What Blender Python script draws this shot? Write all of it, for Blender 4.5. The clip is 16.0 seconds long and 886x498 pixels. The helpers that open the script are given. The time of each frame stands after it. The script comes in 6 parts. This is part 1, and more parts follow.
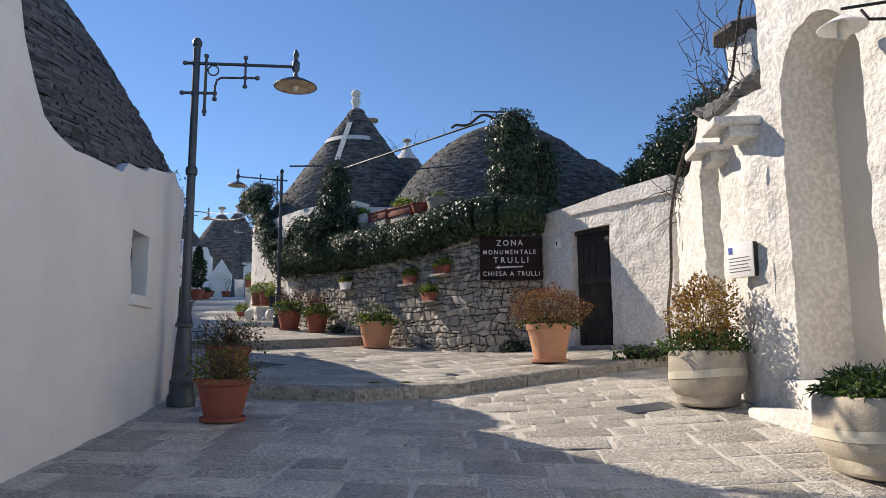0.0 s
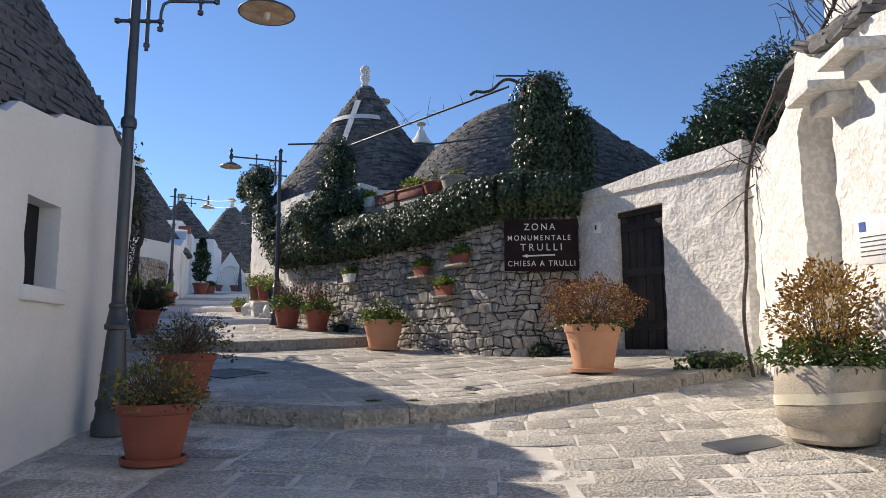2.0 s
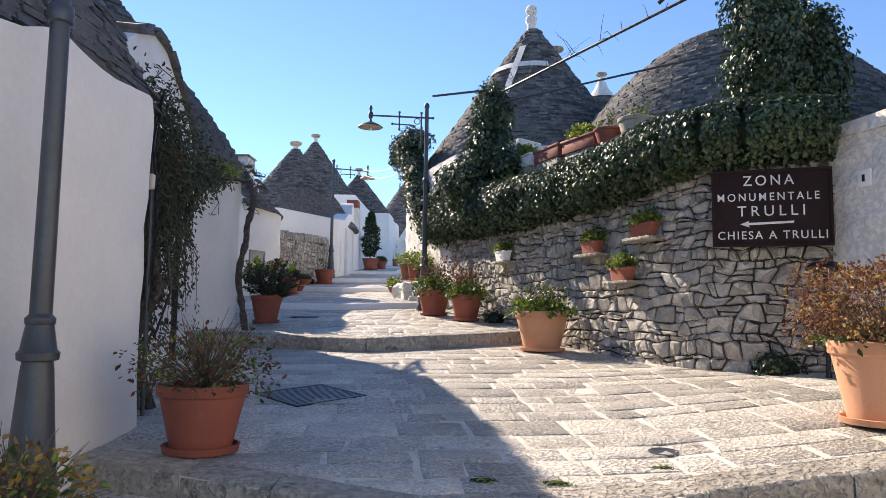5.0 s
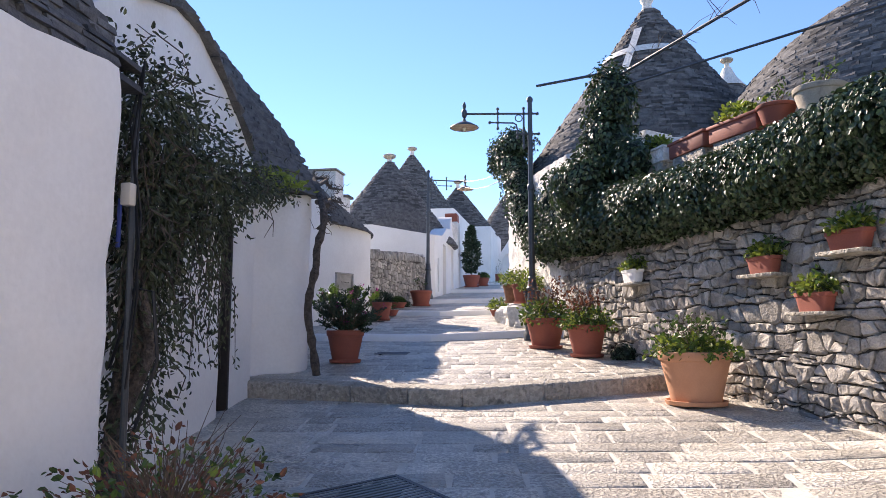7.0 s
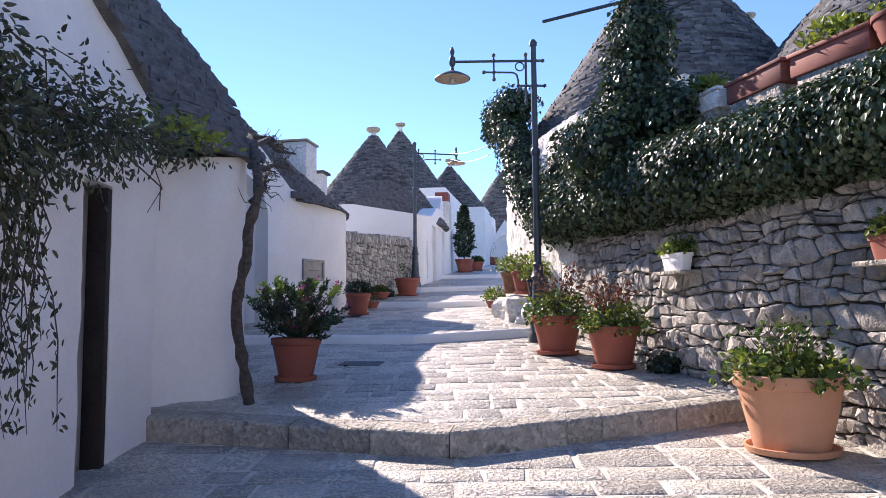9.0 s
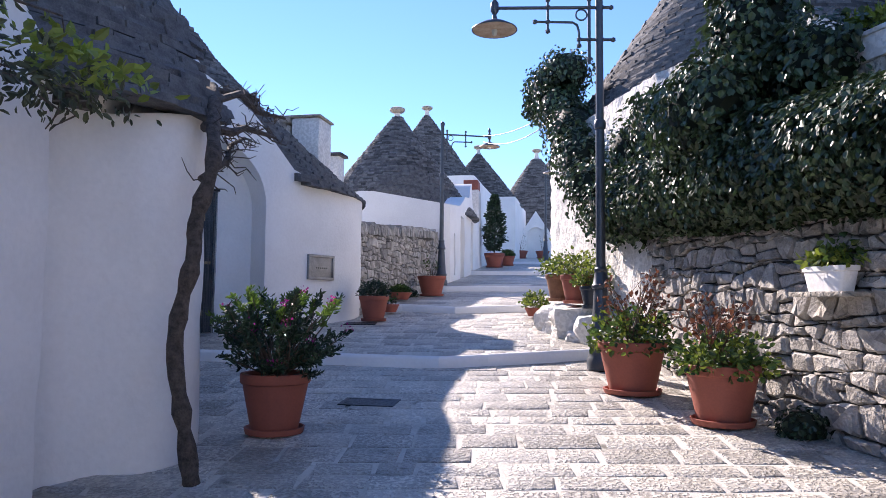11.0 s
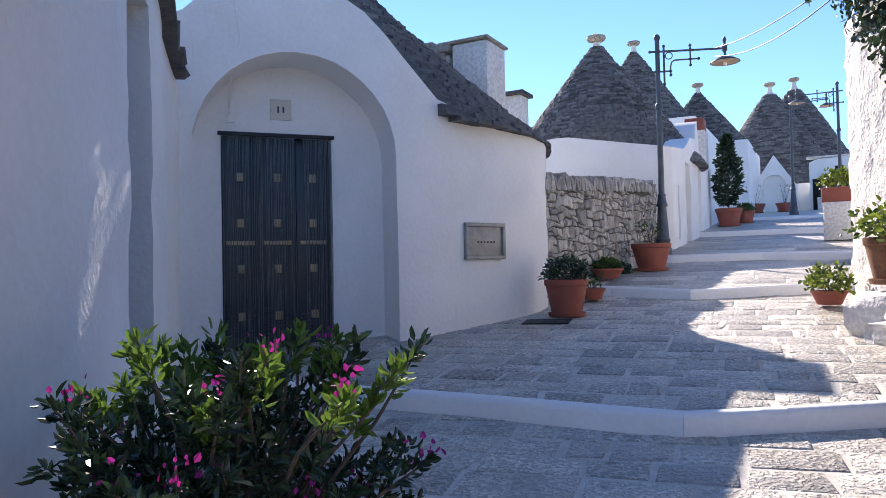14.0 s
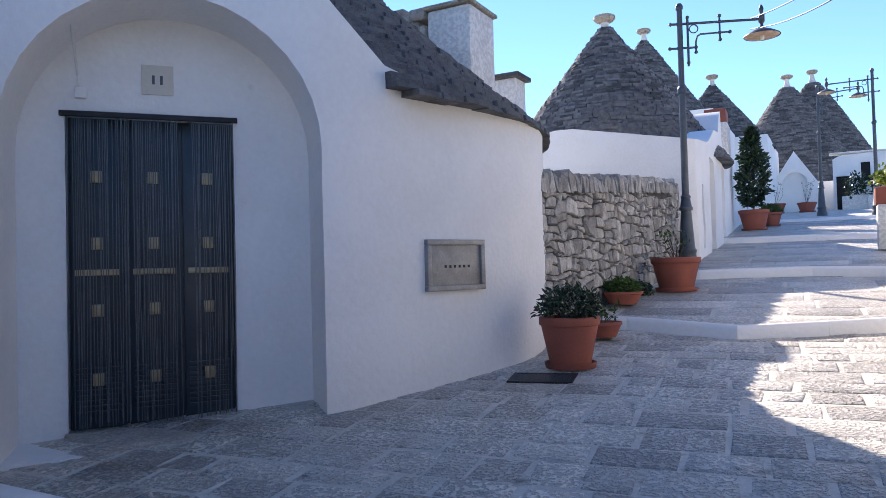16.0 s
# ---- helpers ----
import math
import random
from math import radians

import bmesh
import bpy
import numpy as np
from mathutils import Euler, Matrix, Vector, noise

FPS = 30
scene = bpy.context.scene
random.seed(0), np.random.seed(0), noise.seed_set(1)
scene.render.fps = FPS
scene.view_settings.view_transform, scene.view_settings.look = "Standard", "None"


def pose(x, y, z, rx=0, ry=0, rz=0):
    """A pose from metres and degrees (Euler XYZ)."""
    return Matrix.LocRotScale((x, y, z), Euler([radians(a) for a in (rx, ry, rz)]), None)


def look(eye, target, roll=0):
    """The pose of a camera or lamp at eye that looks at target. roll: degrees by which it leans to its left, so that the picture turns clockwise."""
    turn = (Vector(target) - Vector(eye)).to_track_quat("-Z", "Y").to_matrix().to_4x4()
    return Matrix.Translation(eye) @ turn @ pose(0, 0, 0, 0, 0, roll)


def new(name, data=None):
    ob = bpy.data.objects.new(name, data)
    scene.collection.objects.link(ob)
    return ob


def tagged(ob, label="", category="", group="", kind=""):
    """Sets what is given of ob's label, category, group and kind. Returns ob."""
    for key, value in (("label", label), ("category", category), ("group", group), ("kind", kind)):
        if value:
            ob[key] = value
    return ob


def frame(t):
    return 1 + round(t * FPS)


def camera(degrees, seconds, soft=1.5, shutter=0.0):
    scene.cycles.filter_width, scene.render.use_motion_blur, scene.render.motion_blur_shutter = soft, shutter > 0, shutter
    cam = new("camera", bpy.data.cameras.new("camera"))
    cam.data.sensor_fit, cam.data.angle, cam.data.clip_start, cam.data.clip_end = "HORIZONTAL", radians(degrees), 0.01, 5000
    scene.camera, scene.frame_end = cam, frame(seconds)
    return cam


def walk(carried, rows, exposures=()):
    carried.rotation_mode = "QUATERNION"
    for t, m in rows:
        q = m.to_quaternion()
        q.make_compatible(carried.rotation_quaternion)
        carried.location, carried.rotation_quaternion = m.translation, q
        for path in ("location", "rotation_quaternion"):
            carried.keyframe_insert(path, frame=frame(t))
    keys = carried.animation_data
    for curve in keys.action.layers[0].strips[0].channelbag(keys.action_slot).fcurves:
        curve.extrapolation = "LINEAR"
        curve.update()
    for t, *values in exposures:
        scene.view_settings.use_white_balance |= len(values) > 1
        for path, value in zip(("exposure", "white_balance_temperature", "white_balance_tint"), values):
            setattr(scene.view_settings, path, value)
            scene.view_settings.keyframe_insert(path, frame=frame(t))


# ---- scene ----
cam = camera(63.7, 16.0, soft=0.55)
PATH = [
    (0, (-0.096, 0.39, 0.562), (0.4, 2.306, 0.848), -0.3),
    (0.5, (-0.059, 0.89, 0.63), (0.435, 2.809, 0.906), -0.5),
    (1, (0.085, 1.383, 0.615), (0.567, 3.305, 0.884), -0.5),
    (1.5, (0.229, 1.882, 0.656), (0.69, 3.81, 0.922), -0.4),
    (2, (0.396, 2.358, 0.702), (0.848, 4.287, 0.974), -0.1),
    (2.5, (0.59, 2.803, 0.766), (1.032, 4.734, 1.043), 0.0),
    (3, (0.715, 3.338, 0.788), (1.122, 5.277, 1.061), 0.2),
    (3.5, (0.843, 3.847, 0.844), (1.183, 5.801, 1.1), 0.3),
    (4, (0.968, 4.275, 0.976), (1.199, 6.247, 1.21), 0.4),
    (4.5, (1.103, 4.762, 1.056), (1.188, 6.749, 1.264), 0.6),
    (5, (1.219, 5.26, 1.087), (1.156, 7.25, 1.277), 0.8),
    (5.2, (1.222, 5.441, 1.125), (1.101, 7.429, 1.309), 0.7),
    (7.3, (0.995, 7.69, 1.416), (0.644, 9.646, 1.641), -0.0),
    (7.5, (0.978, 7.926, 1.412), (0.638, 9.884, 1.636), -0.1),
    (8, (0.921, 8.525, 1.456), (0.6, 10.488, 1.665), -0.4),
    (8.5, (0.812, 9.112, 1.511), (0.491, 11.078, 1.699), -0.6),
    (9, (0.746, 9.655, 1.633), (0.414, 11.619, 1.808), -0.6),
    (9.2, (0.71, 9.85, 1.693), (0.375, 11.814, 1.863), -0.5),
    (11.3, (0.226, 12.146, 1.913), (-0.185, 14.097, 2.06), 0.4),
    (11.5, (0.194, 12.445, 1.908), (-0.23, 14.392, 2.077), -0.2),
    (12, (0.043, 13.058, 1.944), (-0.429, 14.992, 2.139), -0.6),
    (12.5, (-0.086, 13.553, 1.972), (-0.64, 15.465, 2.169), -1.1),
    (13, (-0.231, 14.114, 2.057), (-0.897, 15.993, 2.213), -1.2),
    (13.5, (-0.397, 14.665, 2.089), (-1.205, 16.492, 2.189), -1.2),
    (14, (-0.584, 15.225, 2.145), (-1.532, 16.985, 2.197), -1.3),
    (14.5, (-0.765, 15.72, 2.29), (-1.825, 17.416, 2.321), -1.2),
    (15, (-0.97, 16.21, 2.349), (-2.093, 17.865, 2.376), -1.1),
    (15.5, (-1.093, 16.716, 2.381), (-2.213, 18.372, 2.421), -1.2),
    (16, (-1.232, 17.259, 2.396), (-2.195, 19.011, 2.447), -1.5),
]
walk(cam, [(t, look(eye, target, roll)) for t, eye, target, roll in PATH],
     exposures=[(0.0, 0.85, 6850, 14), (3.0, 1.08, 6950, 15), (3.5, 1.15, 7000, 15), (5.0, 1.57, 7150, 17), (7.5, 1.72, 6850, 22), (9.0, 1.7, 6500, 24), (12.5, 1.66, 6300, 24), (14.0, 1.64, 6400, 20), (15.0, 1.84, 6550, 19), (15.5, 1.86, 6500, 19), (16.0, 1.74, 6450, 19)])

# ---------------------------------------------------------------- light
SUN_AZ, SUN_EL = 42.0, 33.0          # degrees to the left of +y, and above the horizon
world = bpy.data.worlds.new("sky")
scene.world = world
world.use_nodes = True
wn = world.node_tree
sky = wn.nodes.new("ShaderNodeTexSky")
sky.sky_type = "NISHITA"
sky.sun_disc = False
sky.sun_elevation, sky.sun_rotation = radians(SUN_EL), radians(-SUN_AZ)
sky.altitude, sky.air_density, sky.dust_density, sky.ozone_density = 300, 1.0, 0.0, 4.0
wn.nodes["Background"].inputs[1].default_value = 0.075
deep = wn.nodes.new("ShaderNodeMix")          # the clear, dry winter sky is a deeper blue
deep.data_type, deep.blend_type = "RGBA", "MULTIPLY"
deep.inputs[0].default_value, deep.inputs[7].default_value = 1.0, (0.77, 0.93, 1.09, 1)
wn.links.new(sky.outputs[0], deep.inputs[6])
wn.links.new(deep.outputs[2], wn.nodes["Background"].inputs[0])
sun = new("sun", bpy.data.lights.new("sun", "SUN"))
sun.data.energy, sun.data.angle, sun.data.color = 3.4, radians(0.5), (1.0, 0.91, 0.78)
sun_to = Vector((-math.sin(radians(SUN_AZ)) * math.cos(radians(SUN_EL)), math.cos(radians(SUN_AZ)) * math.cos(radians(SUN_EL)), math.sin(radians(SUN_EL))))
sun.matrix_world = look(sun_to * 60, (0, 0, 0))

# ---------------------------------------------------------------- materials
MATS = {}


def mat(name, base, dark=None, rough=0.8, scale=6.0, fine=60.0, bump=0.3, metal=0.0, depth=0.02, vary=0.0, island=False, spec=0.5, stain=None, stain_scale=1.2, stain_at=0.62, trans=0.0, pits=0.0, pit_scale=55.0):
    """A surface with coarse and fine variation, relief, optional stains and piece-to-piece variation."""
    m = bpy.data.materials.new(name)
    m.use_nodes = True
    n, l = m.node_tree.nodes, m.node_tree.links
    b = n["Principled BSDF"]
    geo = n.new("ShaderNodeTexCoord")
    info = n.new("ShaderNodeObjectInfo")
    pos = n.new("ShaderNodeNewGeometry")
    big, small = n.new("ShaderNodeTexNoise"), n.new("ShaderNodeTexNoise")
    for t, s, d in ((big, scale, 5), (small, fine, 4)):
        t.inputs["Scale"].default_value, t.inputs["Detail"].default_value = s, d
        l.new(pos.outputs["Position"], t.inputs["Vector"])
    mix = n.new("ShaderNodeMix")
    mix.data_type = "RGBA"
    dark = dark or [c * 0.7 for c in base]
    mix.inputs[6].default_value, mix.inputs[7].default_value = (*dark, 1), (*base, 1)
    ramp = n.new("ShaderNodeMapRange")
    ramp.inputs[1].default_value, ramp.inputs[2].default_value = 0.35, 0.62
    add = n.new("ShaderNodeMath")
    add.operation = "MULTIPLY_ADD"
    add.inputs[1].default_value = 0.35
    l.new(small.outputs[0], add.inputs[0])
    sub = n.new("ShaderNodeMath")
    sub.operation = "MULTIPLY"
    sub.inputs[1].default_value = 0.65
    l.new(big.outputs[0], sub.inputs[0])
    l.new(sub.outputs[0], add.inputs[2])
    l.new(add.outputs[0], ramp.inputs[0])
    l.new(ramp.outputs[0], mix.inputs[0])
    colour = mix.outputs[2]
    if stain:
        st = n.new("ShaderNodeTexNoise")
        st.inputs["Scale"].default_value, st.inputs["Detail"].default_value, st.inputs["Roughness"].default_value = stain_scale, 8, 0.7
        l.new(pos.outputs["Position"], st.inputs["Vector"])
        sr = n.new("ShaderNodeMapRange")
        sr.inputs[1].default_value, sr.inputs[2].default_value = stain_at, stain_at + 0.12
        l.new(st.outputs[0], sr.inputs[0])
        sm = n.new("ShaderNodeMix")
        sm.data_type = "RGBA"
        sm.inputs[7].default_value = (*stain, 1)
        l.new(sr.outputs[0], sm.inputs[0])
        l.new(colour, sm.inputs[6])
        colour = sm.outputs[2]
    height = add.outputs[0]
    # pit hollows are darkened in the colour, as shade would, beside the bump
    if pits:
        pt = n.new("ShaderNodeTexNoise")
        pt.inputs["Scale"].default_value, pt.inputs["Detail"].default_value = pit_scale, 2
        l.new(pos.outputs["Position"], pt.inputs["Vector"])
        pr = n.new("ShaderNodeMapRange")
        pr.inputs[1].default_value, pr.inputs[2].default_value, pr.inputs[3].default_value, pr.inputs[4].default_value = 0.44, 0.56, 1.0 - pits, 1.0
        l.new(pt.outputs[0], pr.inputs[0])
        pm = n.new("ShaderNodeMix")
        pm.data_type, pm.blend_type = "RGBA", "MULTIPLY"
        pm.inputs[0].default_value = 1.0
        if vary:            # some pieces are pecked deeper than others
            deep_r, deep_m = n.new("ShaderNodeMath"), n.new("ShaderNodeMapRange")
            deep_r.operation, deep_r.inputs[1].default_value = "PINGPONG", 0.13
            l.new(pos.outputs["Random Per Island"] if island else info.outputs["Random"], deep_r.inputs[0])
            deep_m.inputs[2].default_value, deep_m.inputs[3].default_value, deep_m.inputs[4].default_value = 0.13, 0.4, 1.0
            l.new(deep_r.outputs[0], deep_m.inputs[0])
            l.new(deep_m.outputs[0], pm.inputs[0])
        l.new(colour, pm.inputs[6])
        l.new(pr.outputs[0], pm.inputs[7])
        colour = pm.outputs[2]
        ph = n.new("ShaderNodeMath")
        l.new(add.outputs[0], ph.inputs[0])
        l.new(pr.outputs[0], ph.inputs[1])
        height = ph.outputs[0]
    if vary:
        hv = n.new("ShaderNodeHueSaturation")
        mr = n.new("ShaderNodeMapRange")
        mr.inputs[3].default_value, mr.inputs[4].default_value = 1 - vary, 1 + vary
        l.new(pos.outputs["Random Per Island"] if island else info.outputs["Random"], mr.inputs[0])
        l.new(mr.outputs[0], hv.inputs["Value"])
        l.new(colour, hv.inputs["Color"])
        colour = hv.outputs[0]
    l.new(colour, b.inputs["Base Color"])
    b.inputs["Roughness"].default_value, b.inputs["Metallic"].default_value = rough, metal
    b.inputs["Specular IOR Level"].default_value = spec
    bp = n.new("ShaderNodeBump")
    bp.inputs["Strength"].default_value, bp.inputs["Distance"].default_value = bump, depth
    l.new(height, bp.inputs["Height"])
    l.new(bp.outputs[0], b.inputs["Normal"])
    if trans:
        tr = n.new("ShaderNodeBsdfTranslucent")
        l.new(colour, tr.inputs[0])
        ms = n.new("ShaderNodeMixShader")
        ms.inputs[0].default_value = trans
        l.new(b.outputs[0], ms.inputs[1])
        l.new(tr.outputs[0], ms.inputs[2])
        l.new(ms.outputs[0], n["Material Output"].inputs[0])
    MATS[name] = m
    return m


WHITE = mat("whitewash", (0.86, 0.85, 0.82), (0.78, 0.77, 0.74), 0.85, 1.6, 26, 0.45, depth=0.03, stain=(0.60, 0.58, 0.53), stain_scale=0.9, stain_at=0.66)
# Worn whitewash; its base is also lowered to tone down sunlit walls.
WHITE_OLD_SUN = mat("weathered_whitewash_sun_tone", (0.77, 0.75, 0.70), (0.64, 0.615, 0.565), 0.9, 2.4, 20, 0.6, depth=0.04, stain=(0.42, 0.39, 0.34), stain_scale=1.6, stain_at=0.655, pits=0.14, pit_scale=20)
SLAB = mat("grey_roof_stone", (0.135, 0.132, 0.129), (0.055, 0.055, 0.057), 0.9, 9, 70, 0.6, vary=0.55, island=True, stain=(0.24, 0.23, 0.205), stain_scale=7, stain_at=0.62)
RUBBLE = mat("limestone_rubble", (0.46, 0.43, 0.38), (0.25, 0.232, 0.205), 0.9, 9, 50, 1.0, depth=0.04, vary=0.35, stain=(0.20, 0.185, 0.16), stain_scale=4, stain_at=0.60)
RUBBLE_JOIN = mat("limestone_rubble_rest", (0.46, 0.43, 0.38), (0.25, 0.232, 0.205), 0.9, 9, 50, 1.0, depth=0.04, vary=0.35, island=True, stain=(0.20, 0.185, 0.16), stain_scale=4, stain_at=0.60)
MORTAR = mat("dark_joint_earth", (0.11, 0.098, 0.082), (0.05, 0.045, 0.037), 1.0, 8, 50, 0.6)
PAVE = mat("chiselled_limestone", (0.69, 0.645, 0.56), (0.48, 0.45, 0.385), 0.5, 3, 34, 1.0, depth=0.028, vary=0.26, stain=(0.17, 0.16, 0.14), stain_scale=10, stain_at=0.575, spec=0.5, pits=0.46, pit_scale=40)
PAVE_JOIN = mat("chiselled_limestone_rest", (0.69, 0.645, 0.56), (0.48, 0.45, 0.385), 0.5, 3, 34, 1.0, depth=0.028, vary=0.26, island=True, stain=(0.17, 0.16, 0.14), stain_scale=10, stain_at=0.575, spec=0.5, pits=0.46, pit_scale=40)
JOINT = mat("pale_joint_mortar", (0.66, 0.625, 0.555), (0.46, 0.43, 0.37), 0.95, 5, 60, 0.5, stain=(0.16, 0.15, 0.12), stain_scale=2.5, stain_at=0.56)
KERB = mat("worn_kerb_stone", (0.48, 0.44, 0.365), (0.27, 0.25, 0.205), 0.75, 5, 30, 1.0, depth=0.03, vary=0.14, stain=(0.15, 0.14, 0.115), stain_scale=5, stain_at=0.53, pits=0.3, pit_scale=22)
TERRA = mat("terracotta", (0.31, 0.088, 0.055), (0.24, 0.068, 0.044), 0.7, 4, 60, 0.15, vary=0.12, stain=(0.45, 0.25, 0.16), stain_scale=5, stain_at=0.66)
TERRA_PALE = mat("pale_terracotta", (0.58, 0.30, 0.175), (0.50, 0.25, 0.145), 0.75, 4, 60, 0.15, vary=0.05, stain=(0.60, 0.40, 0.26), stain_scale=5, stain_at=0.66)
SOIL = mat("potting_soil", (0.05, 0.035, 0.025), None, 1.0, 20, 90, 1.0)
IRON = mat("grey_painted_iron", (0.085, 0.095, 0.105), (0.06, 0.068, 0.075), 0.42, 8, 90, 0.1, metal=0.35)
IRON_DARK = mat("dark_wrought_iron", (0.025, 0.025, 0.028), None, 0.5, 8, 90, 0.15, metal=0.4)
WOOD_DARK = mat("dark_old_wood", (0.035, 0.026, 0.021), (0.014, 0.011, 0.009), 0.75, 5, 40, 0.8, vary=0.25)
WOOD_VINE = mat("vine_wood", (0.13, 0.105, 0.085), (0.04, 0.032, 0.026), 0.95, 26, 90, 1.0, depth=0.05)
SIGN_BROWN = mat("brown_sign_board", (0.028, 0.015, 0.014), (0.018, 0.010, 0.010), 0.8, 3, 30, 0.1, spec=0.2)
SIGN_WHITE = mat("sign_lettering", (0.82, 0.82, 0.80), None, 0.6, 3, 30, 0.0)
IVY = mat("ivy_leaf", (0.06, 0.10, 0.042), (0.03, 0.052, 0.022), 0.36, 3, 30, 0.1, vary=0.5, island=True, trans=0.12)
LEAF = mat("green_leaf", (0.075, 0.13, 0.025), (0.04, 0.08, 0.018), 0.45, 3, 30, 0.1, vary=0.5, island=True, trans=0.25)
LEAF_BRIGHT = mat("yellow_green_leaf", (0.24, 0.30, 0.04), (0.15, 0.20, 0.03), 0.5, 3, 30, 0.1, vary=0.4, island=True, trans=0.3)
LEAF_DARK = mat("dark_glossy_leaf", (0.034, 0.068, 0.03), (0.018, 0.038, 0.018), 0.35, 3, 30, 0.1, vary=0.45, island=True, trans=0.12)
LEAF_RED = mat("dry_red_leaf", (0.20, 0.075, 0.04), (0.12, 0.05, 0.03), 0.7, 3, 30, 0.1, vary=0.5, island=True, trans=0.2)
LEAF_GOLD = mat("golden_dry_leaf", (0.38, 0.25, 0.065), (0.27, 0.16, 0.04), 0.7, 3, 30, 0.1, vary=0.4, island=True, trans=0.25)
TWIG = mat("dry_twig", (0.16, 0.115, 0.08), (0.09, 0.065, 0.05), 0.9, 12, 60, 0.4)
PLASTER = mat("smooth_lime_plaster", (0.66, 0.62, 0.54), (0.58, 0.54, 0.46), 0.9, 1.5, 30, 0.25, stain=(0.48, 0.45, 0.40), stain_scale=1.0, stain_at=0.64)

PLANTER = mat("carved_limestone", (0.50, 0.44, 0.35), (0.33, 0.29, 0.23), 0.9, 5, 70, 0.6, stain=(0.22, 0.20, 0.17), stain_scale=3, stain_at=0.57)
# Near-black fill that paints the unlit inside of window openings.
WINDOW_DARK = mat("dark_window_fill", (0.012, 0.013, 0.015), None, 0.3, 3, 30, 0.02, spec=0.15)


# ---------------------------------------------------------------- mesh helpers
def link(name, verts, faces, material, parent=None, label="", smooth=0.0, kind=""):
    me = bpy.data.meshes.new(name)
    me.from_pydata([tuple(v) for v in verts], [], faces)
    me.materials.append(material)
    if smooth:
        me.polygons.foreach_set("use_smooth", [True] * len(me.polygons))
        me.set_sharp_from_angle(angle=radians(smooth))
    ob = new(name, me)
    if parent is not None:
        ob.parent = parent
        ob.matrix_parent_inverse = Matrix.Identity(4)
    return tagged(ob, label=label, kind=kind)


def part(name, bm, material, parent=None, label="", smooth=40.0, kind=""):
    bmesh.ops.recalc_face_normals(bm, faces=bm.faces)
    me = bpy.data.meshes.new(name)
    bm.to_mesh(me)
    bm.free()
    me.materials.append(material)
    if smooth:
        me.polygons.foreach_set("use_smooth", [True] * len(me.polygons))
        me.set_sharp_from_angle(angle=radians(smooth))
    ob = new(name, me)
    if parent is not None:
        ob.parent = parent
    return tagged(ob, label=label, kind=kind)


def thing(name, label, category, x=0, y=0, z=0, rz=0, group="", kind=""):
    ob = new(name)
    ob.empty_display_size = 0.1
    ob.matrix_basis = pose(x, y, z, 0, 0, rz)
    return tagged(ob, label, category, group, kind)


def add_box(bm, x0, x1, y0, y1, z0, z1, bevel=0.0, m=None):
    made = bmesh.ops.create_cube(bm, size=1.0, matrix=Matrix.LocRotScale(((x0 + x1) / 2, (y0 + y1) / 2, (z0 + z1) / 2), None, (x1 - x0, y1 - y0, z1 - z0)))
    vs = made["verts"]
    if bevel:
        es = {e for v in vs for e in v.link_edges}
        r = bmesh.ops.bevel(bm, geom=list(es), offset=bevel, segments=2, affect="EDGES", profile=0.5)
        vs = r["verts"]
    if m is not None:
        bmesh.ops.transform(bm, matrix=m, verts=list({v for v in vs if v.is_valid}))
    return vs


def box(name, x0, x1, y0, y1, z0, z1, material, parent, bevel=0.01, label="", m=None):
    bm = bmesh.new()
    add_box(bm, x0, x1, y0, y1, z0, z1, bevel, m)
    return part(name, bm, material, parent, label)


def add_lathe(bm, profile, seg=28, at=(0, 0, 0), wobble=0.0, seed=0):
    rings = []
    for r, z in profile:
        ring = []
        for i in range(seg):
            a = 2 * math.pi * i / seg
            rr = r * (1 + wobble * (noise.noise(Vector((math.cos(a) * 2 + seed, math.sin(a) * 2, z * 3)))))
            ring.append(bm.verts.new((at[0] + rr * math.cos(a), at[1] + rr * math.sin(a), at[2] + z)))
        rings.append(ring)
    for a, b in zip(rings, rings[1:]):
        for i in range(seg):
            j = (i + 1) % seg
            bm.faces.new((a[i], a[j], b[j], b[i]))
    if profile[0][0] > 1e-4:
        bm.faces.new(list(reversed(rings[0])))
    if profile[-1][0] > 1e-4:
        bm.faces.new(rings[-1])


def lathe(name, profile, material, parent, seg=28, at=(0, 0, 0), label="", wobble=0.0, seed=0):
    bm = bmesh.new()
    add_lathe(bm, profile, seg, at, wobble, seed)
    return part(name, bm, material, parent, label)


def add_tube(bm, pts, radii, seg=8):
    pts = [Vector(p) for p in pts]
    if not isinstance(radii, (list, tuple)):
        radii = [radii] * len(pts)
    rings, side = [], None
    for i, p in enumerate(pts):
        d = (pts[min(i + 1, len(pts) - 1)] - pts[max(i - 1, 0)]).normalized()
        if side is None:
            side = d.cross(Vector((0, 0, 1)) if abs(d.z) < 0.9 else Vector((1, 0, 0))).normalized()
        side = (side - d * side.dot(d)).normalized()
        up = d.cross(side)
        rings.append([bm.verts.new(p + radii[i] * (math.cos(2 * math.pi * k / seg) * side + math.sin(2 * math.pi * k / seg) * up)) for k in range(seg)])
    for a, b in zip(rings, rings[1:]):
        for k in range(seg):
            bm.faces.new((a[k], a[(k + 1) % seg], b[(k + 1) % seg], b[k]))
    bm.faces.new(list(reversed(rings[0])))
    bm.faces.new(rings[-1])


def tube(name, pts, radii, material, parent, seg=8, label=""):
    bm = bmesh.new()
    add_tube(bm, pts, radii, seg)
    return part(name, bm, material, parent, label)


def lerp(a, b, u):
    return a + (b - a) * u


